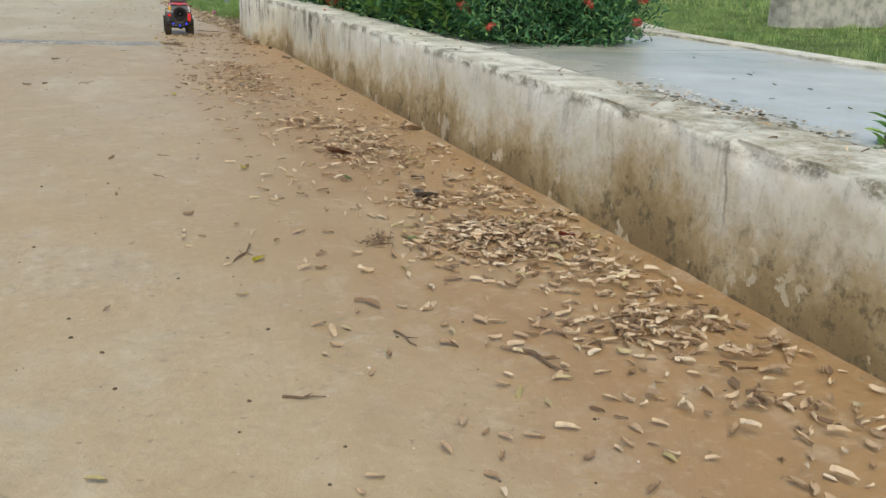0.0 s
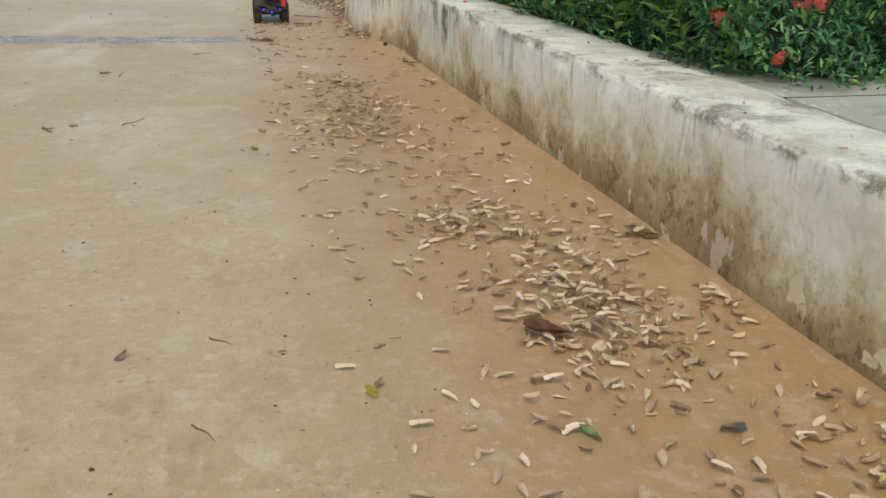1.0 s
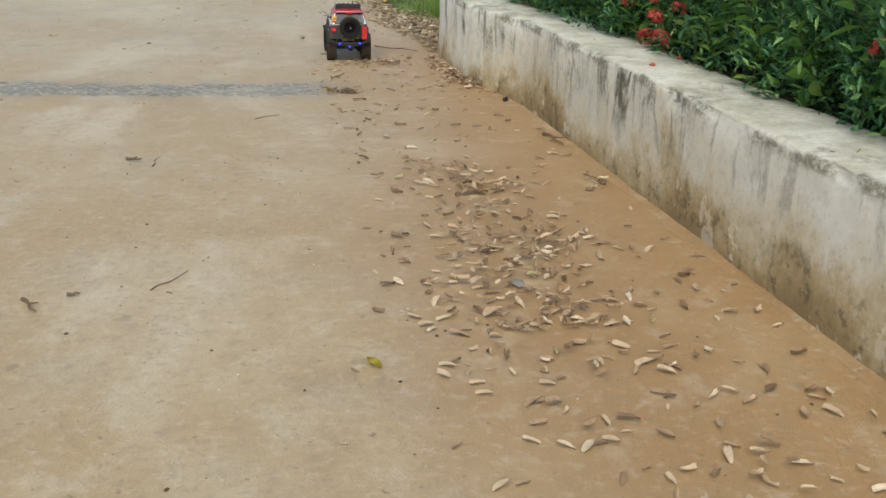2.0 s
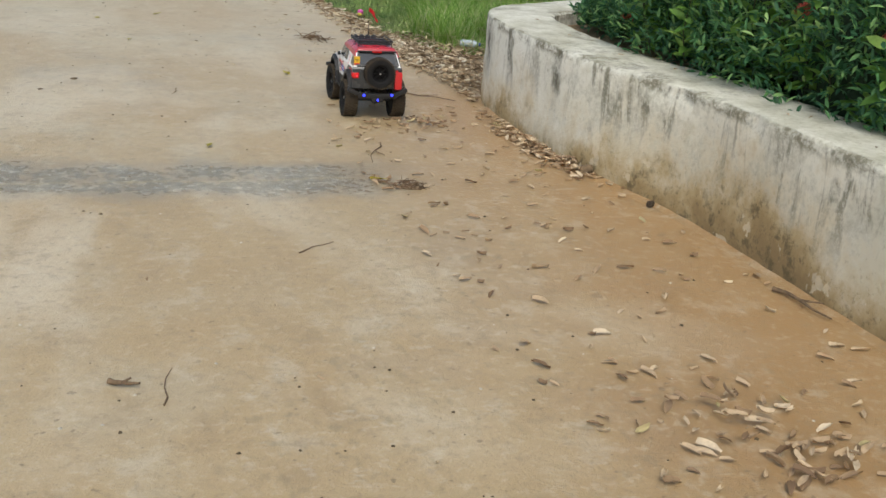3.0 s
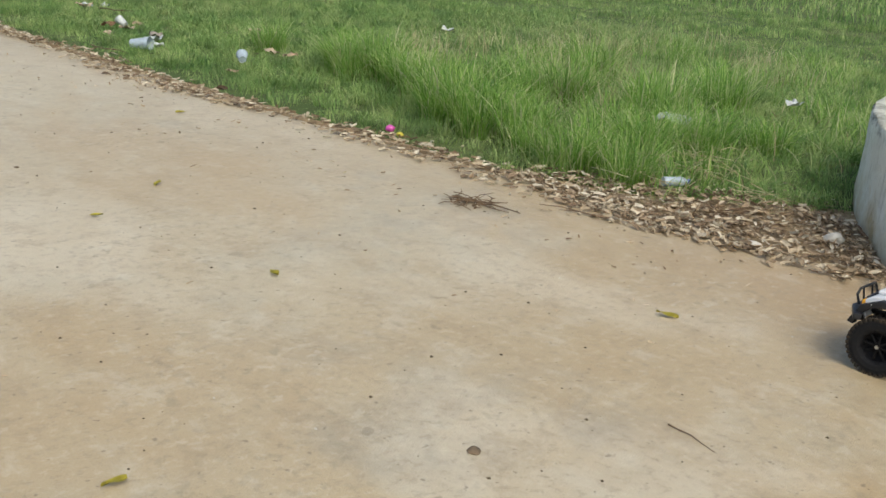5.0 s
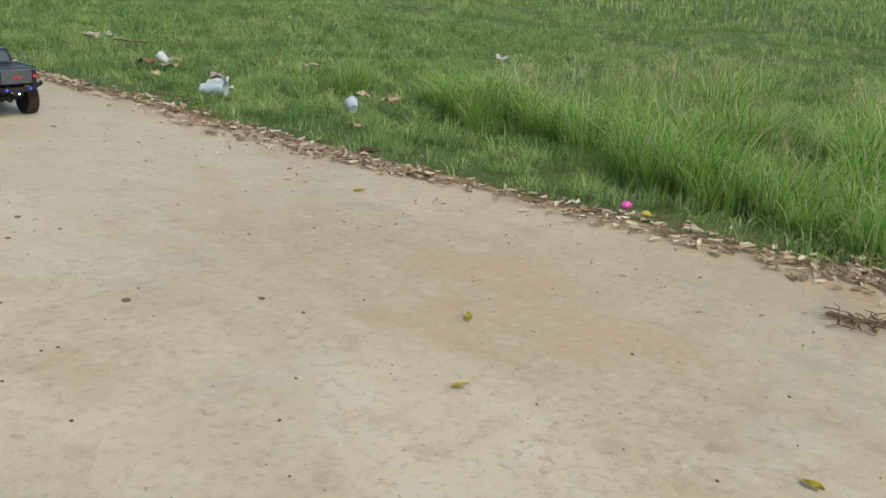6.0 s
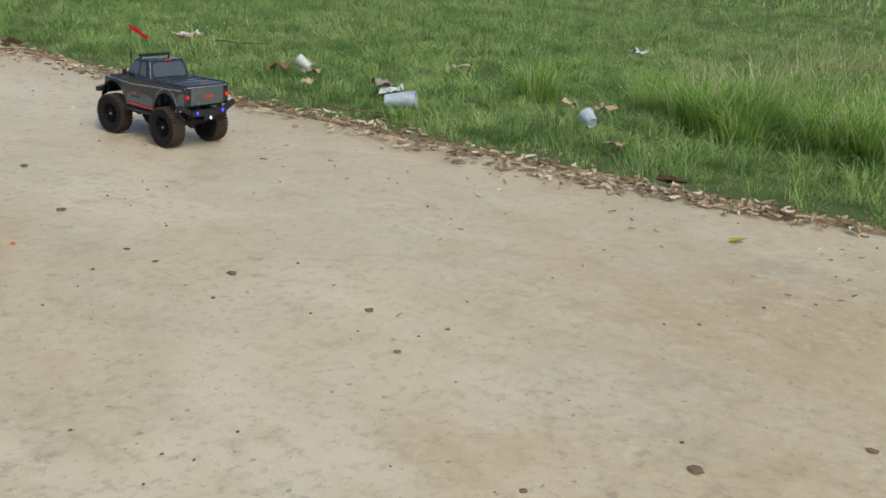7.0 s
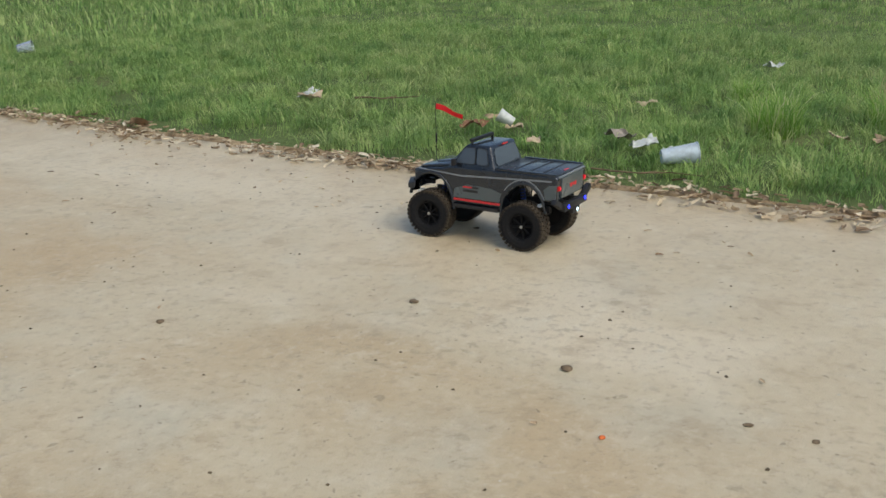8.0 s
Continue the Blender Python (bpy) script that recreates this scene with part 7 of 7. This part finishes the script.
    for i, (x, y, r) in enumerate(((-0.74, 12.01, 0.02), (-0.76, 11.31, 0.017), (-0.82, 11.62, 0.012), (-0.83, 11.5, 0.011), (-0.71, 10.93, 0.015), (-0.87, 10.11, 0.018), (-0.84, 10.75, 0.011), (-1.11, 10.29, 0.01), (-0.93, 12.97, 0.016), (-0.54, 12.5, 0.018), (0.11, 12.66, 0.014), (-0.83, 7.27, 0.013), (-0.71, 7.48, 0.02), (-0.6, 9.9, 0.014))):
        stone(x, y, 0, r * 0.8, CLOD, "small brown clod on the pale path", i + 12, 0.22, "clod", "clod", "clods on the path")
    sticks = [(0.208, -0.398, 0.229, -0.488, 0.003), (0.426, -0.559, 0.465, -0.682, 0.005), (-0.041, 0.152, 0.011, 0.267, 0.0025), (-0.068, -0.65, 0.004, -0.675, 0.003), (-0.134, 1.533, -0.093, 1.492, 0.002), (-0.169, 1.186, -0.134, 1.124, 0.002), (0.017, 0.287, -0.045, 0.145, 0.003),
              (-0.691, 3.539, -0.648, 3.457, 0.005), (-0.413, 3.562, -0.333, 3.679, 0.002), (-0.597, 3.552, -0.568, 3.552, 0.005), (-0.58, 4.765, -0.528, 4.74, 0.006), (-0.49, 4.673, -0.469, 4.807, 0.002), (-0.135, 5.371, -0.036, 5.44, 0.0022), (0.965, 4.99, 0.99, 4.8, 0.006), (0.331, 6.408, 0.243, 6.159, 0.003),
              (0.205, 5.959, 0.249, 5.902, 0.005), (0.61, 7.301, 0.833, 7.082, 0.004), (0.534, 8.788, 0.56, 8.5, 0.005), (-0.309, 7.311, -0.335, 7.185, 0.0018), (0.52, 8.794, 0.541, 8.535, 0.004), (0.806, 8.297, 0.72, 8.55, 0.004),
              (0.964, 4.281, 0.93, 4.4, 0.005), (1.3, 7.75, 1.55, 7.95, 0.007), (1.1, 8.0, 1.3, 8.2, 0.005)]
    for i, (x0, y0, x1, y1, r) in enumerate(sticks):
        twig(x0, y0, x1, y1, r, "thin dry brown twig on the path" if r < 0.004 else "broken dark brown stick on the ground", i, 0.0, r > 0.0024)
    cup(1.52, 13.2, 0.03, 200, MILKY, "half-crushed white plastic tub on the grass", 0.75, 60)
    twig(1.85, 14.28, 2.0, 13.98, 0.006, "long bleached dry stalk lying in the grass", 40, 0.05)
    sheet("paper_scrap", 1.9, 14.62, 0.03, 0.1, 0.09, MILKY, "white scrap standing in the grass", "scrap", 2.7, 70)
    twig(0.98, 12.62, 1.02, 12.2, 0.004, "thin dry brown stick at the grass edge", 41, 0.012)
    twig(1.02, 7.95, 1.34, 7.86, 0.004, "thin dry brown stick among the leaves", 42, 0.012)
    tangle("straw_tangle", 1.3, 8.45, 0.0, 30, 0.26, 0.03, STRAW, "pale dry straw lying behind the planter end", "straw", 9, 0.0016)
    tangle("straw_tangle", 0.355, 0.245, 0, 26, 0.07, 0.008, BARK, "dry brown straw tangle on the path", "straw", 1)
    tangle("root_clump", 0.285, 5.89, 0, 30, 0.09, 0.006, HUSK, "dark tangle of dry roots on the path", "roots", 2)
    tangle("root_clump", 0.53, 8.7, 0, 40, 0.13, 0.008, HUSK, "dark tangle of dry roots near the grass", "roots", 3, 0.002)
    tangle("root_clump", 0.313, 5.89, 0, 16, 0.06, 0.004, BARK, "small coil of dry stalks on the path", "roots", 4)
    tangle("straw_tangle", 1.68, 8.5, 0.0, 46, 0.3, 0.06, STRAW, "pale dry straw lying behind the planter end", "straw", 6, 0.0022)
    tangle("straw_tangle", 1.5, 8.15, 0.0, 34, 0.24, 0.03, STRAW, "pale dry straw lying behind the planter end", "straw", 7, 0.0018)
    tangle("root_clump", 1.2, 8.1, 0.0, 24, 0.2, 0.02, HUSK, "dark dry roots among leaves by the planter", "roots", 8, 0.0022)
    # fallen petals on the rim, leaf crumbs on the platform
    for i, (x, y) in enumerate(((1.3, 4.69), (1.13, 4.37), (1.28, 4.5))):
        stone(x, y, 0.374, 0.012, PETAL, "fallen red petals on the planter rim", i, 0.4, "fallen_petals", "petals", "petals on the rim")
    rng = np.random.default_rng(31)
    spots = np.array([(1.65, 0.106), (1.72, 0.1), (1.8, 0.78), (2.03, 0.98), (1.4, -0.1), (1.6, 0.3), (1.9, 0.5), (1.85, 0.62), (2.1, 1.5), (1.95, 0.9)])
    n = 90
    leaf_litter("platform_scraps", np.concatenate([spots, np.full((len(spots), 1), 0.367)], 1), "dark scraps lying on the wet platform", 0.12, 0.7, DARK_MOSS)
    x, y = rng.normal(1.31, 0.06, 900), rng.uniform(-1.6, 0.75, 900)
    flakes = np.stack([x, y, np.full(900, 0.368)], 1)[(x > 1.08) & (x < 1.5) & (wave(x, y, 9.0, 2.0) > -0.25)]
    v = [(1, 0, 0), (0, 0.8, 0), (-0.9, 0, 0), (0, -0.8, 0), (0.1, 0, 0.35), (0.3, 0.5, 0.25), (-0.4, -0.4, 0.25)]
    f = [(0, 1, 5), (0, 5, 4), (5, 1, 4), (1, 2, 4), (2, 6, 4), (2, 3, 6), (6, 3, 4), (3, 0, 4)]
    for k, (mat, label) in enumerate(((PALE, "pale flakes of crumbled plaster on the rim"), (DARK_MOSS, "dark crust and dry moss on the rim"), (CRUST, "grey-brown crumbs of plaster on the rim"))):
        g2 = flakes[k::3]
        size = 0.003 + 0.014 * rng.uniform(0, 1, len(g2)) ** 3
        ob = link("plaster_crumbs", scatter("plaster_crumbs", v, f, turns(len(g2), 0.1) * size[:, None, None], g2), mat)
        tagged(ob, label, "crumbs", kind="stuff")
    p = np.concatenate([np.stack([rng.uniform(1.08, 1.4, n), rng.uniform(-1.2, 0.5, n)], 1), np.stack([rng.uniform(1.07, 1.3, 50), rng.uniform(0.5, 7.0, 50)], 1)])
    leaf_litter("platform_leaves", np.concatenate([p, np.full((len(p), 1), 0.372)], 1), "leaf crumbs lying on the platform and rim", 0.25, 0.55)
    # crumbs of soil and seeds over the path
    v = [(1, 0, 0), (0, 0.8, 0), (-0.9, 0, 0), (0, -0.8, 0), (0, 0, 0.6), (0.3, 0.5, 0.4), (-0.4, -0.4, 0.4)]
    f = [(0, 1, 5), (0, 5, 4), (5, 1, 4), (1, 2, 4), (2, 6, 4), (2, 3, 6), (6, 3, 4), (3, 0, 4)]
    for name, mat, n, big, label in (("soil_crumbs", CRUMB, 1700, 0.006, "dark crumbs of soil and seeds strewn on the path"), ("gravel_grains", PALE, 600, 0.004, "pale grains of grit strewn on the path")):
        x, y = rng.uniform(-3.2, 0.95, n), rng.uniform(-2.0, 15.0, n)
        s = big * rng.uniform(0.3, 1.0, n) ** 2 + 0.0012
        q = np.stack([np.minimum(x, edge(y) - 0.05), y, np.zeros(n)], 1)
        ob = link(name, scatter(name, v, f, turns(n, 0.1) * s[:, None, None], q), mat)
        tagged(ob, label, "crumbs", kind="stuff")


make_litter_things()


def make_far_wall():
    """A low whitewashed wall far across the grass."""
    bm = bmesh.new()
    box(bm, (0, 0, 0.6), (3.4, 0.4, 1.3), 0.03)
    ob = part("low_wall", bm, plain("weathered_mortar", (0.5, 0.485, 0.42), 0.9, vary=0.3, grain=5, bump=0.6))
    ob.matrix_basis = pose(10.3, 9.85, -0.05, 0, 0, 12)
    tagged(ob, "weathered grey wall far across the grass", "wall", kind="structure")


make_far_wall()
